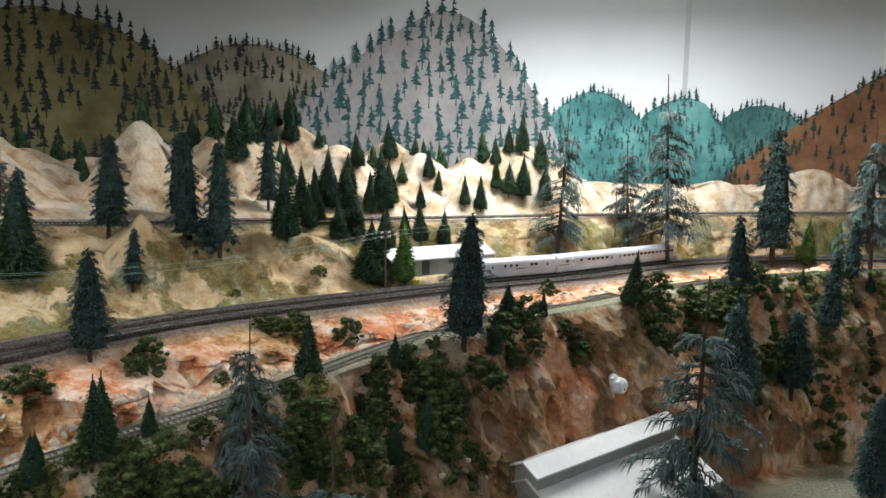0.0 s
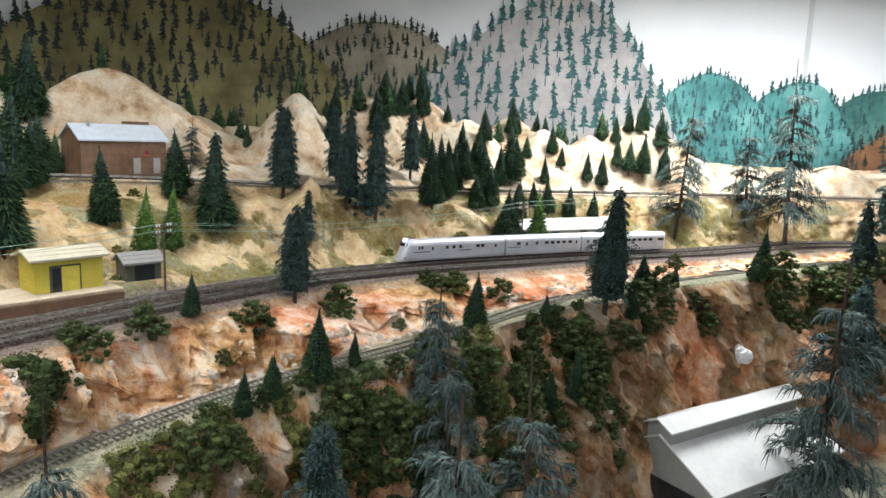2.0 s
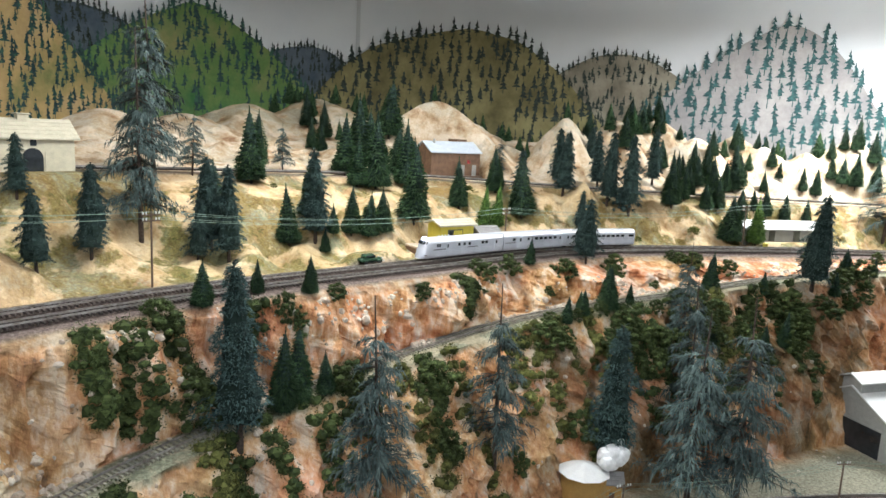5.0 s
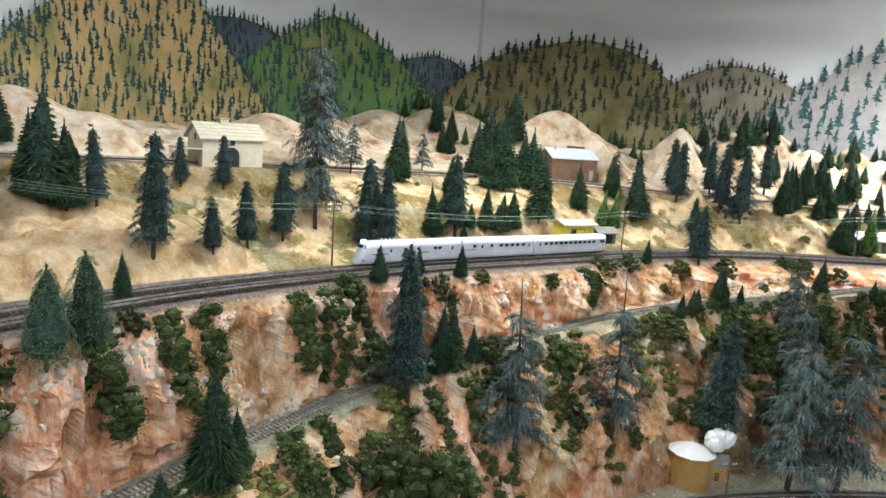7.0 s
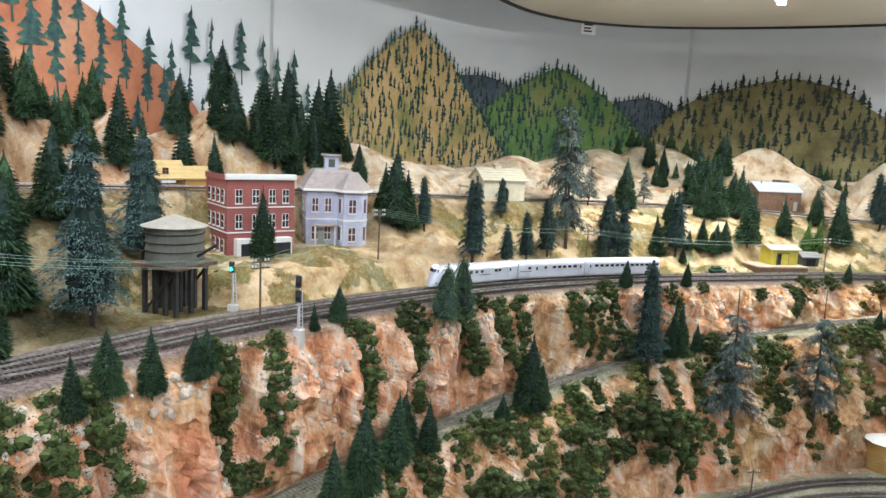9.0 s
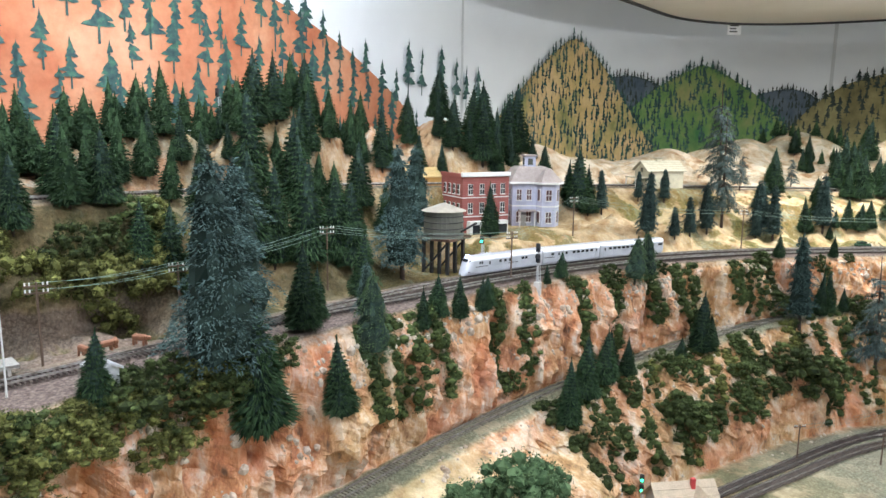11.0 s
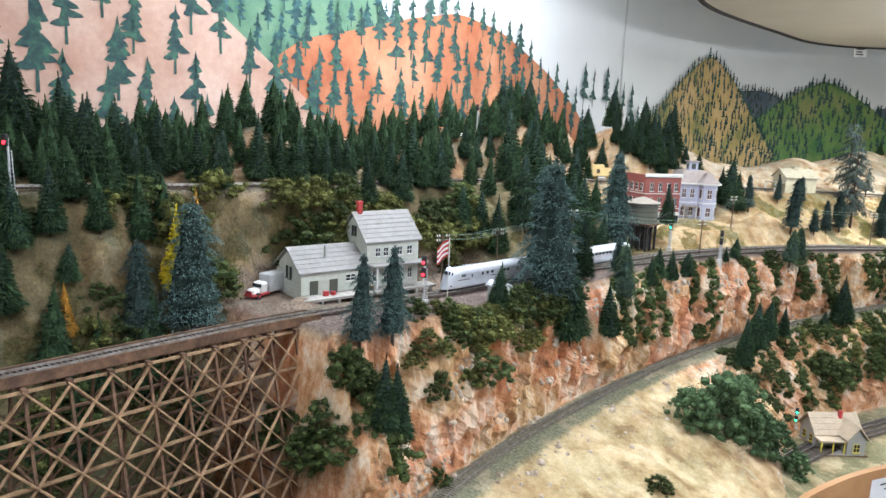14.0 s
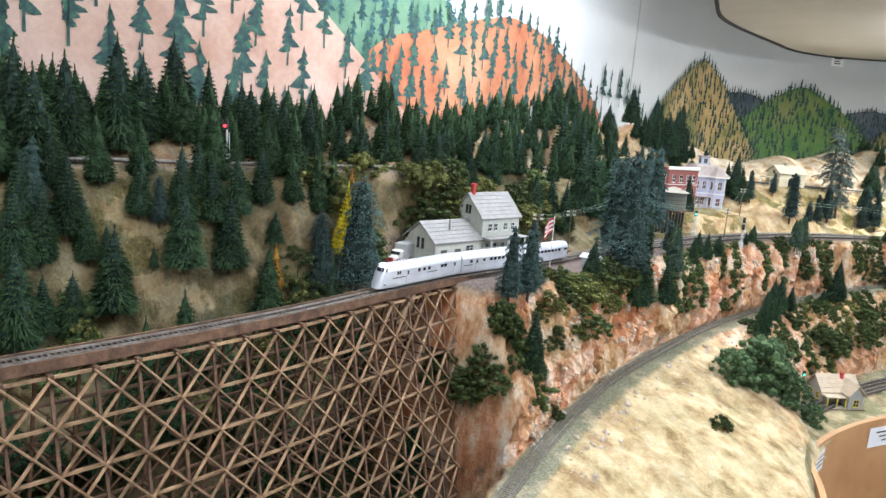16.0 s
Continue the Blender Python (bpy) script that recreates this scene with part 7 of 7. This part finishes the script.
rod(bm, (0.0615, -0.0012, 0.024), (0.0615, 0.001, 0.024), 0.0165, seg=18)
part("door_arch", bm, MAT_GLASS_DARK, cream)
for x in (0.038, 0.088):
    door(cream, x, 0.014, 0.034, 0.0, W_CREAM)
part("loft_window", boxes((0.058, 0.068, -0.0012, 0.001, 0.044, 0.056)), MAT_GLASS_DARK, cream)
part("loft_window", boxes((-0.0012, 0.001, 0.036, 0.046, 0.052, 0.066)), MAT_GLASS_DARK, cream)

# brown board barn with a tin roof
barn = thing("barn", "weathered brown board barn with blue-grey tin roof", "barn", pose(-0.945, 1.185, 1.322, 0, 0, 55.6))
gable(barn, 0.0, 0.165, 0.0, 0.085, 0.072, 0.098, W_BROWN, R_BLUE, 0.005)
part("rear_tower", boxes((0.135, 0.170, 0.075, 0.12, -0.02, 0.108)), W_BROWN, barn)
part("dock", boxes((0.03, 0.165, -0.016, 0.0, 0.004, 0.009)), M_POLE, barn, "plank loading dock")
for k in range(7):
    part("dock_post", boxes((0.035 + 0.02 * k, 0.038 + 0.02 * k, -0.015, -0.012, -0.02, 0.005)), M_POLE, barn)
door(barn, 0.105, 0.014, 0.03, 0.0, W_GREY, z=0.009)
door(barn, 0.145, 0.014, 0.03, 0.0, W_GREY, z=0.009)
window(barn, 0.125, 0.045, 0.008, 0.008, 0.0, M_RED)
bm = bmesh.new()
rod(bm, (0.030, 0.035, 0.085), (0.030, 0.035, 0.108), 0.003)
part("stovepipe", bm, W_GREY, barn)

# yellow freight shed on its platform
yel = thing("yellow_shed", "yellow board freight shed with green trimmed open door", "shed", pose(-0.742, 0.762, 1.214, 0, 0, 55))
gable(yel, 0.0, 0.085, 0.0, 0.05, 0.042, 0.050, W_YELLOW, R_CREAM, 0.007)
part("door_frame", boxes((0.018, 0.056, -0.0016, 0.001, 0.0, 0.034)), W_DARK, yel, "green door frame")
part("doorway", boxes((0.021, 0.031, -0.0022, 0.0, 0.0, 0.031)), MAT_GLASS_DARK, yel)
part("sliding_door", boxes((0.032, 0.054, -0.0026, -0.0008, 0.0, 0.032)), W_YELLOW, yel)
for sg, z in ((0, 0.0),):
    plat = thing("loading_platform", "low brown timber platform with pale plank deck", "platform", pose(-0.742, 0.762, 1.1985, 0, 0, 55))
    part("deck", boxes((-0.055, 0.10, -0.026, 0.052, 0.011, 0.0155), bevel=0.001), R_TAN, plat)
    part("skirt", boxes((-0.054, 0.099, -0.029, 0.051, -0.03, 0.011)), W_BROWN, plat)

hut = thing("tool_shed", "small dark open-fronted shed with grey roof", "shed", pose(-0.700, 0.900, base_z(-0.69, 0.91), 0, 0, 50))
gable(hut, 0.0, 0.05, 0.0, 0.04, 0.026, 0.036, W_DARK, R_GREY, 0.006, clap=False)
part("doorway", boxes((0.012, 0.040, -0.0014, 0.001, 0.0, 0.022)), MAT_GLASS_DARK, hut)


def old_car(m):
    c = thing("old_car", "small dark green vintage car parked beside the tracks", "car", m)
    part("body", boxes((-0.026, 0.010, -0.0080, 0.0080, 0.004, 0.0125), bevel=0.0028), M_GREENCAR, c)
    part("hood", boxes((0.007, 0.024, -0.0052, 0.0052, 0.004, 0.0115), bevel=0.0022), M_GREENCAR, c)
    part("cabin", boxes((-0.020, 0.007, -0.0076, 0.0076, 0.011, 0.0195), bevel=0.0034), M_GREENCAR, c)
    part("side_window", boxes((-0.014, -0.005, -0.0079, 0.0079, 0.0135, 0.0172), bevel=0.0006), MAT_GLASS_DARK, c)
    part("side_window", boxes((-0.003, 0.004, -0.0079, 0.0079, 0.0135, 0.0172), bevel=0.0006), MAT_GLASS_DARK, c)
    part("windscreen", boxes((0.0058, 0.0074, -0.0062, 0.0062, 0.0130, 0.0172)), MAT_GLASS_DARK, c)
    part("grille", boxes((0.0235, 0.0248, -0.0036, 0.0036, 0.0045, 0.0105), bevel=0.0004), M_SILVER, c)
    for sg in (-1, 1):
        for x in (-0.015, 0.015):
            part("fender", boxes((x - 0.0072, x + 0.0072, sg * 0.0085 - 0.0022, sg * 0.0085 + 0.0022, 0.0050, 0.0092), bevel=0.0018), M_GREENCAR, c)
        part("running_board", boxes((-0.009, 0.009, sg * 0.0085 - 0.0018, sg * 0.0085 + 0.0018, 0.0040, 0.0050)), MAT_BLACK, c)
        bm = bmesh.new()
        rod(bm, (0.0215, sg * 0.0062, 0.0105), (0.0240, sg * 0.0062, 0.0105), 0.0016, seg=10)
        part("headlamp", bm, M_SILVER, c)
    part("bumper", boxes((0.0255, 0.0268, -0.009, 0.009, 0.004, 0.0062), bevel=0.0005), M_SILVER, c)
    for x in (-0.015, 0.015):
        for sg in (-1, 1):
            bm = bmesh.new()
            rod(bm, (x, sg * 0.0078, 0.0042), (x, sg * 0.0105, 0.0042), 0.0042, seg=12)
            part("wheel", bm, MAT_BLACK, c)


old_car(pose(-0.815, 0.585, ground_at(-0.815, 0.585) + 0.001, 0, 0, 60))

# long low white-roofed freight house by the junction
fh = thing("freight_house", "long low grey freight house with bright white tin roof", "building", pose(-0.125, 1.512, 1.194, 0, 0, 34))
gable(fh, 0.0, 0.255, 0.0, 0.08, 0.033, 0.050, W_GREY, R_WHITE, 0.007)
window(fh, 0.035, 0.018, 0.016, 0.010, 0.0)
door(fh, 0.08, 0.018, 0.03, 0.0, W_DARK)
door(fh, 0.16, 0.018, 0.03, 0.0, W_DARK)
crate(-0.075, 1.505, 0.008, W_YELLOW, "yellow packing crate beside the freight house", ground_at(-0.075, 1.505))

# engine shed on the yard floor with a raised clerestory roof
sh = thing("engine_shed", "large pale grey engine shed with white raised-ridge roof", "shed", pose(0.150, 1.085, YARD, 0, 0, 38.5))
gable(sh, 0.0, 0.36, -0.06, 0.17, 0.082, 0.140, W_GREY, R_WHITE, 0.006)
gable(sh, -0.002, 0.362, 0.032, 0.082, 0.156, 0.168, W_GREY, R_WHITE, 0.008, bottom=0.118, clap=False)
for k in range(7):
    window(sh, 0.035 + 0.048 * k, 0.025, 0.020, 0.034, -0.06, W_BROWN)
part("end_wall", boxes((-0.0015, 0.001, -0.03, 0.14, 0.0, 0.066)), MAT_GLASS_DARK, sh, "dark open engine doorway")
bm = bmesh.new()
rod(bm, (0.265, 0.120, 0.11), (0.265, 0.120, 0.205), 0.006, seg=10)
part("smoke_stack", bm, MAT_BLACK, sh)


def puff(m, label, n, seed):
    rnd = random.Random(seed)
    b = thing("smoke_puff", label, "model smoke", m)
    tris = []
    for _ in range(n):
        c = Vector((rnd.gauss(0, 0.010), rnd.gauss(0, 0.008), rnd.uniform(0.004, 0.040)))
        s = rnd.uniform(0.009, 0.017)
        tris += [tuple(c + v * s for v in q) for q in ICO2]
    tagged(tri_mesh("cotton", tris, M_COTTON, b), kind="stuff")
    for p in b.children[0].data.polygons:
        p.use_smooth = True


_b = bmesh.new()
bmesh.ops.create_icosphere(_b, subdivisions=2, radius=1)
ICO2 = [tuple(v.co * random.Random(int(v.co.x * 977 + v.co.y * 313 + v.co.z * 71)).uniform(0.85, 1.15) for v in f.verts) for f in _b.faces]
_b.free()
p = sh.matrix_basis @ Vector((0.265, 0.120, 0.200))
puff(Matrix.Translation(p), "white cotton wool smoke above the shed chimney", 22, 4)

st = thing("storage_tank", "round ochre storage tank with pale conical cap", "tank", pose(-0.375, 0.575, YARD, 0, 0, 10))
bm = bmesh.new()
rod(bm, (0, 0, -0.01), (0, 0, 0.075), 0.040, seg=30)
tb = part("drum", bm, paint("ochre_tank", (0.38, 0.22, 0.06)), st)
for k in range(4):
    bm = bmesh.new()
    rod(bm, (0, 0, 0.014 + 0.018 * k), (0, 0, 0.0155 + 0.018 * k), 0.0405, seg=30)
    part("seam", bm, bpy.data.materials["ochre_tank"], tb)
bm = bmesh.new()
rod(bm, (0, 0, 0.075), (0, 0, 0.093), 0.046, 0.002, 10)
part("conical_cap", bm, R_WHITE, st)
puff(pose(-0.335, 0.60, YARD + 0.082, 0, 20, 0), "white cotton wool smoke beside the storage tank", 20, 9)
yh = thing("pump_house", "tiny orange pump house with grey roof", "shed", pose(-0.345, 0.618, YARD, 0, 0, 20))
gable(yh, 0, 0.034, 0, 0.03, 0.038, 0.052, W_ORANGE, R_GREY, 0.005, clap=False)
door(yh, 0.017, 0.009, 0.022, 0.0, W_BROWN)

cot = thing("cottage", "small grey and yellow cottage with tan roof and porch", "house", pose(-0.598, -0.660, YARD, 0, 0, 62) @ Matrix.Scale(1.3, 4))
gable(cot, 0.0, 0.085, 0.0, 0.055, 0.034, 0.062, W_GREY, R_TAN, 0.007, bottom=-0.01)
wing = part("gable_wing", boxes((0.045, 0.080, -0.028, 0.002, 0.0, 0.034)), W_GREY, cot)
vw = [(0.040, -0.033, 0.032), (0.0625, -0.033, 0.058), (0.085, -0.033, 0.032), (0.040, 0.02, 0.032), (0.0625, 0.02, 0.058), (0.085, 0.02, 0.032)]
mesh_object("wing_roof", vw + [(x, y, z + 0.003) for x, y, z in vw], [(0, 1, 4, 3), (1, 2, 5, 4), (6, 9, 10, 7), (7, 10, 11, 8), (0, 6, 7, 1), (1, 7, 8, 2), (0, 3, 9, 6), (2, 8, 11, 5)], R_TAN, cot)
mesh_object("gable_end", [(0.0455, -0.0285, 0.033), (0.0795, -0.0285, 0.033), (0.0625, -0.0285, 0.055), (0.0455, -0.0265, 0.033), (0.0795, -0.0265, 0.033), (0.0625, -0.0265, 0.055)], [(0, 1, 2), (5, 4, 3), (0, 3, 4, 1), (1, 4, 5, 2), (2, 5, 3, 0)], W_GREY, cot)
window(cot, 0.0625, 0.010, 0.012, 0.016, -0.028, W_YELLOW)
part("porch_roof", boxes((-0.006, 0.044, -0.026, 0.0, 0.027, 0.030)), R_TAN, cot)
for x in (-0.003, 0.02, 0.042):
    part("porch_post", boxes((x - 0.001, x + 0.001, -0.025, -0.023, 0.0, 0.027)), W_YELLOW, cot)
part("porch_floor", boxes((-0.006, 0.046, -0.027, 0.0, 0.0, 0.004)), M_PORCH, cot)
part("chimney", boxes((0.052, 0.058, 0.018, 0.024, 0.05, 0.072)), M_RED, cot, "red brick chimney")
part("foundation", boxes((-0.002, 0.087, -0.029, 0.057, -0.012, 0.003)), W_BROWN, cot)
for y in (0.015, 0.038):
    window(cot, y, 0.012, 0.009, 0.014, 0.0, W_YELLOW, axis="x")


# signals, poles and line wires
def signal(x, y, z, h, lens, label, double=False, yaw=90):
    s = thing("signal", label, "signal", pose(x, y, z, 0, 0, yaw))
    part("footing", boxes((-0.007, 0.007, -0.007, 0.007, -0.02, 0.010), bevel=0.001), M_CONC, s)
    bm = bmesh.new()
    rod(bm, (0, 0, 0.008), (0, 0, h), 0.0017)
    mast = part("mast", bm, M_SILVER, s)
    for sg in (-1, 1):
        bm = bmesh.new()
        rod(bm, (sg * 0.0045, 0.004, 0.008), (sg * 0.0025, 0.003, h * 0.8), 0.0007, seg=5)
        part("ladder_rail", bm, M_SILVER, mast)
    for k in range(int(h * 0.75 / 0.006)):
        part("ladder_rung", boxes((-0.0035, 0.0035, 0.0030, 0.0042, 0.012 + 0.006 * k, 0.0128 + 0.006 * k)), M_SILVER, mast)
    for dz in ((0.0, -0.022) if double else (0.0,)):
        head = part("signal_head", boxes((-0.0045, 0.0045, -0.006, -0.0015, h - 0.012 + dz, h + 0.006 + dz), bevel=0.001), MAT_BLACK, s)
        bm = bmesh.new()
        rod(bm, (0, -0.0075, h + dz - 0.006), (0, -0.0055, h + dz - 0.006), 0.0028, seg=12)
        part("lens", bm, lens, head, "glowing signal lens")
    return s


signal(-0.762, -1.705, 1.236, 0.085, MAT_RED, "silver signal mast with two glowing red lenses", True, 30)
signal(-1.044, -2.454, ground_at(-1.044, -2.454), 0.070, MAT_GREEN, "silver lattice signal mast with a green lens", False, 40)
signal(-0.889, -2.336, ground_at(-0.889, -2.336), 0.086, MAT_RED, "silver lattice signal mast with a red lens", False, 40)
signal(-0.912, -0.690, ground_at(-0.912, -0.690), 0.085, MAT_GLASS_DARK, "silver signal mast with dark heads at the cliff edge", True, 30)
signal(-1.080, -0.700, ground_at(-1.08, -0.70), 0.075, MAT_GREEN, "silver signal mast with a green lens by the water tank", False, 30)
signal(-1.430, -1.160, ground_at(-1.43, -1.16), 0.080, MAT_GLASS_DARK, "silver signal mast on the upper line", False, 30)
signal(-0.690, -0.60, YARD, 0.060, MAT_GREEN, "silver signal mast with a green lens by the yard", True, 30)
relay = thing("relay_hut", "small white relay hut beside the upper line", "shed", pose(-1.40, -1.215, ground_at(-1.40, -1.215), 0, 0, 30))
gable(relay, -0.014, 0.014, -0.012, 0.012, 0.028, 0.034, M_TRIM, R_WHITE, 0.003, clap=False)
relay2 = thing("relay_box", "silver relay cabinet with peaked lid beside the main line", "cabinet", pose(-0.735, -1.558, ground_at(-0.735, -1.558), 0, 0, 15))
gable(relay2, -0.018, 0.018, -0.011, 0.011, 0.036, 0.042, M_SILVER, M_SILVER, 0.004, clap=False)
part("door_seam", boxes((-0.0006, 0.0006, -0.0118, -0.0106, 0.002, 0.034)), W_GREY, relay2)


def pole(x, y, h, yaw, arms=2, label="brown wooden line pole with crossarms and glass insulators", z=None):
    z = ground_at(x, y) if z is None else z
    p = thing("line_pole", label, "pole", pose(x, y, z, 0, 0, yaw), group="line poles")
    bm = bmesh.new()
    rod(bm, (0, 0, -0.03), (0, 0, h), 0.0019, 0.0014)
    part("post", bm, M_POLE, p)
    for k in range(arms):
        arm = part("crossarm", boxes((-0.014, 0.014, -0.0012, 0.0012, h - 0.006 - 0.009 * k, h - 0.004 - 0.009 * k)), M_POLE, p)
        for dx in (-0.0125, -0.0075, 0.0075, 0.0125):
            bm = bmesh.new()
            rod(bm, (dx, 0, h - 0.004 - 0.009 * k), (dx, 0, h - 0.0002 - 0.009 * k), 0.0011, seg=6)
            part("insulator", bm, M_TRIM, arm)
    return Vector((x, y, z + h - 0.0005)), Matrix.Rotation(radians(yaw), 3, "Z")


def wires(tops, label, per=2, drop=0.009):
    base = thing("line_wires", label, "wires")
    for (a, ra), (b, rb) in zip(tops, tops[1:]):
        for k in range(2):
            for dx in (-0.0125, 0.0125):
                pa, pb = a + ra @ Vector((dx, 0, -drop * k)), b + rb @ Vector((dx, 0, -drop * k))
                pts = [pa.lerp(pb, i / 8) - Vector((0, 0, 0.048 * (i / 8) * (1 - i / 8) * (pb - pa).length / 0.5)) for i in range(9)]
                vs = [p + Vector((math.cos(a) * 0.00028 * nx.x, math.cos(a) * 0.00028 * nx.y, math.sin(a) * 0.00028)) for p in pts for nx in [Vector((-(pb - pa).y, (pb - pa).x, 0)).normalized()] for a in (0, 2.09, 4.19)]
                mesh_object("wire", vs, [(3 * i + j, 3 * i + (j + 1) % 3, 3 * i + 3 + (j + 1) % 3, 3 * i + 3 + j) for i in range(8) for j in range(3)], M_WIRE, base)


tops = [pole(0.42, 1.90, 0.13, 60), pole(-0.135, 1.455, 0.115, 50), pole(-0.640, 0.835 + 0.06, 0.10, 70), pole(-0.985, 0.20, 0.115, 70), pole(-1.165, -0.315, 0.105, 85), pole(-0.945, -0.735, 0.105, 85), pole(-1.055, -1.10, 0.12, 80), pole(-0.965, -1.40, 0.115, 80), pole(-0.875, -1.60, 0.11, 80)]
wires(tops, "sagging green line wires between the poles beside the main line")
yard_tops = [pole(-0.60, -0.16, 0.085, 60, 1), pole(-0.52, 0.14, 0.085, 50, 1), pole(-0.30, 0.52, 0.09, 40, 1), pole(0.06, 0.80, 0.09, 30, 1), pole(0.45, 1.02, 0.09, 20, 1)]
wires(yard_tops, "thin yard wires on short poles", 1)
yard_tops2 = [pole(-0.48, -0.02, 0.075, 60, 1), pole(-0.20, 0.47, 0.08, 40, 1), pole(0.20, 0.69, 0.085, 30, 1), pole(0.6, 0.88, 0.085, 20, 1)]
wires(yard_tops2, "thin yard wires on short poles", 1)
flagpole = thing("flagpole", "slim white flagpole with a red and white striped flag", "flagpole", pose(-0.770, -1.650, 1.238))
bm = bmesh.new()
rod(bm, (0, 0, -0.01), (0, 0, 0.118), 0.0012, 0.0008)
part("post", bm, M_TRIM, flagpole)
flag = thing("flag", "striped red, white and blue flag hanging from its pole", "flag", pose(-0.770, -1.650, 1.238))
for k in range(7):
    vv = []
    for i in range(6):
        u = i / 5
        for dz in (0, 0.0046):
            vv.append((-0.004 * math.sin(u * 5) - 0.001, -0.0015 - 0.026 * u, 0.083 + 0.0046 * k + dz - 0.016 * u))
    mesh_object("stripe", vv, [(2 * i, 2 * i + 1, 2 * i + 3, 2 * i + 2) for i in range(5)], M_RED if k % 2 == 0 else M_TRIM, flag)
vv = [(0.0003 - 0.004 * math.sin(u * 5) - 0.0016, -0.0015 - 0.026 * u, z - 0.016 * u) for u in (0, 0.2, 0.4) for z in (0.0998, 0.1153)]
mesh_object("canton", vv, [(0, 1, 3, 2), (2, 3, 5, 4)], paint("flag_blue", (0.05, 0.07, 0.22)), flag)


def cow(x, y, yaw):
    c = thing("cow", "small brown model cow on the grass behind the tracks", "cow", pose(x, y, ground_at(x, y), 0, 0, yaw), group="grazing cows")
    part("body", boxes((-0.011, 0.011, -0.0042, 0.0042, 0.007, 0.0155), bevel=0.002), M_COW, c)
    part("head", boxes((0.011, 0.018, -0.0025, 0.0025, 0.009, 0.0145), bevel=0.0012), M_COW, c)
    for sx in (-0.008, 0.008):
        for sy in (-0.003, 0.003):
            part("leg", boxes((sx - 0.0011, sx + 0.0011, sy - 0.0011, sy + 0.0011, 0.0, 0.008)), M_COW, c)


for x, y, yaw in ((-0.915, -1.545, 20), (-0.905, -1.520, 100), (-0.925, -1.505, 160), (-0.905, -1.475, 40)):
    cow(x, y, yaw)

# pale loose rocks along the ledge and at the cliff foot
rock_rnd = random.Random(12)
rocks = []
for k in range(3):
    bm = bmesh.new()
    bmesh.ops.create_icosphere(bm, subdivisions=1, radius=1)
    for v in bm.verts:
        v.co *= rock_rnd.uniform(0.65, 1.2)
        v.co.z *= 0.7
    me = bpy.data.meshes.new("rock")
    bm.to_mesh(me)
    bm.free()
    me.materials.append(M_STONE)
    rocks.append(me)
scree = tagged(thing("loose_rock", "pale broken rocks lying along the ledge", "rock"), kind="stuff")
verts, fcs = [], []
for k in range(1500):
    i = rock_rnd.randrange(len(main))
    n = float(K[3][i]) + rock_rnd.gauss(-0.004, 0.009) if rock_rnd.random() < 0.75 else float(K[1][i]) + rock_rnd.gauss(0, 0.02)
    if main[i, 1] < -1.98:
        continue
    x, y = main[i, 0] + side[i, 0] * n, main[i, 1] + side[i, 1] * n
    z = ground_at(x, y)
    s = rock_rnd.uniform(0.0015, 0.006) * (1.5 if rock_rnd.random() < 0.1 else 1)
    m = pose(x, y, z, rock_rnd.uniform(0, 360), rock_rnd.uniform(0, 360), 0) @ Matrix.Diagonal((s, s * rock_rnd.uniform(0.6, 1.2), s, 1))
    me = rocks[k % 3]
    b0 = len(verts)
    verts += [m @ v.co for v in me.vertices]
    fcs += [tuple(b0 + q for q in p.vertices) for p in me.polygons]
mesh_object("rock_scatter", verts, fcs, M_STONE, scree)
# the metal cabinet at the layout's front
cab = thing("control_box", "small grey metal control box mounted on the fascia", "box", pose(-0.235, -1.24, 0.70, 0, 0, 30))
part("body", boxes((-0.035, 0.035, -0.03, 0.03, -0.06, 0.06), bevel=0.002), M_SILVER, cab)
part("lid", boxes((-0.038, 0.038, -0.033, 0.033, 0.06, 0.068), bevel=0.002), M_TRIM, cab)

dark_bush = clump_tree(140, "bush", "large round dark blue-green bush below the tan spur", F_SPRUCE, "bush", 0.62, 0.9, 60)
dark_bush.matrix_basis = pose(-0.455, 1.375, ground_at(-0.455, 1.375) - 0.01, 0, 0, 20) @ Matrix.Scale(0.075, 4)


def motions():
    """The train runs along the main line."""
    for car_ob, lead, length in ((power_car, 0.0, CAR[0]), (coach, CAR[0] + 0.004, CAR[1]), (observation, CAR[0] + CAR[1] + 0.008, CAR[2])):
        walk(car_ob, [(t, car_pose(s - lead, length)) for t, s in HEAD])


motions()
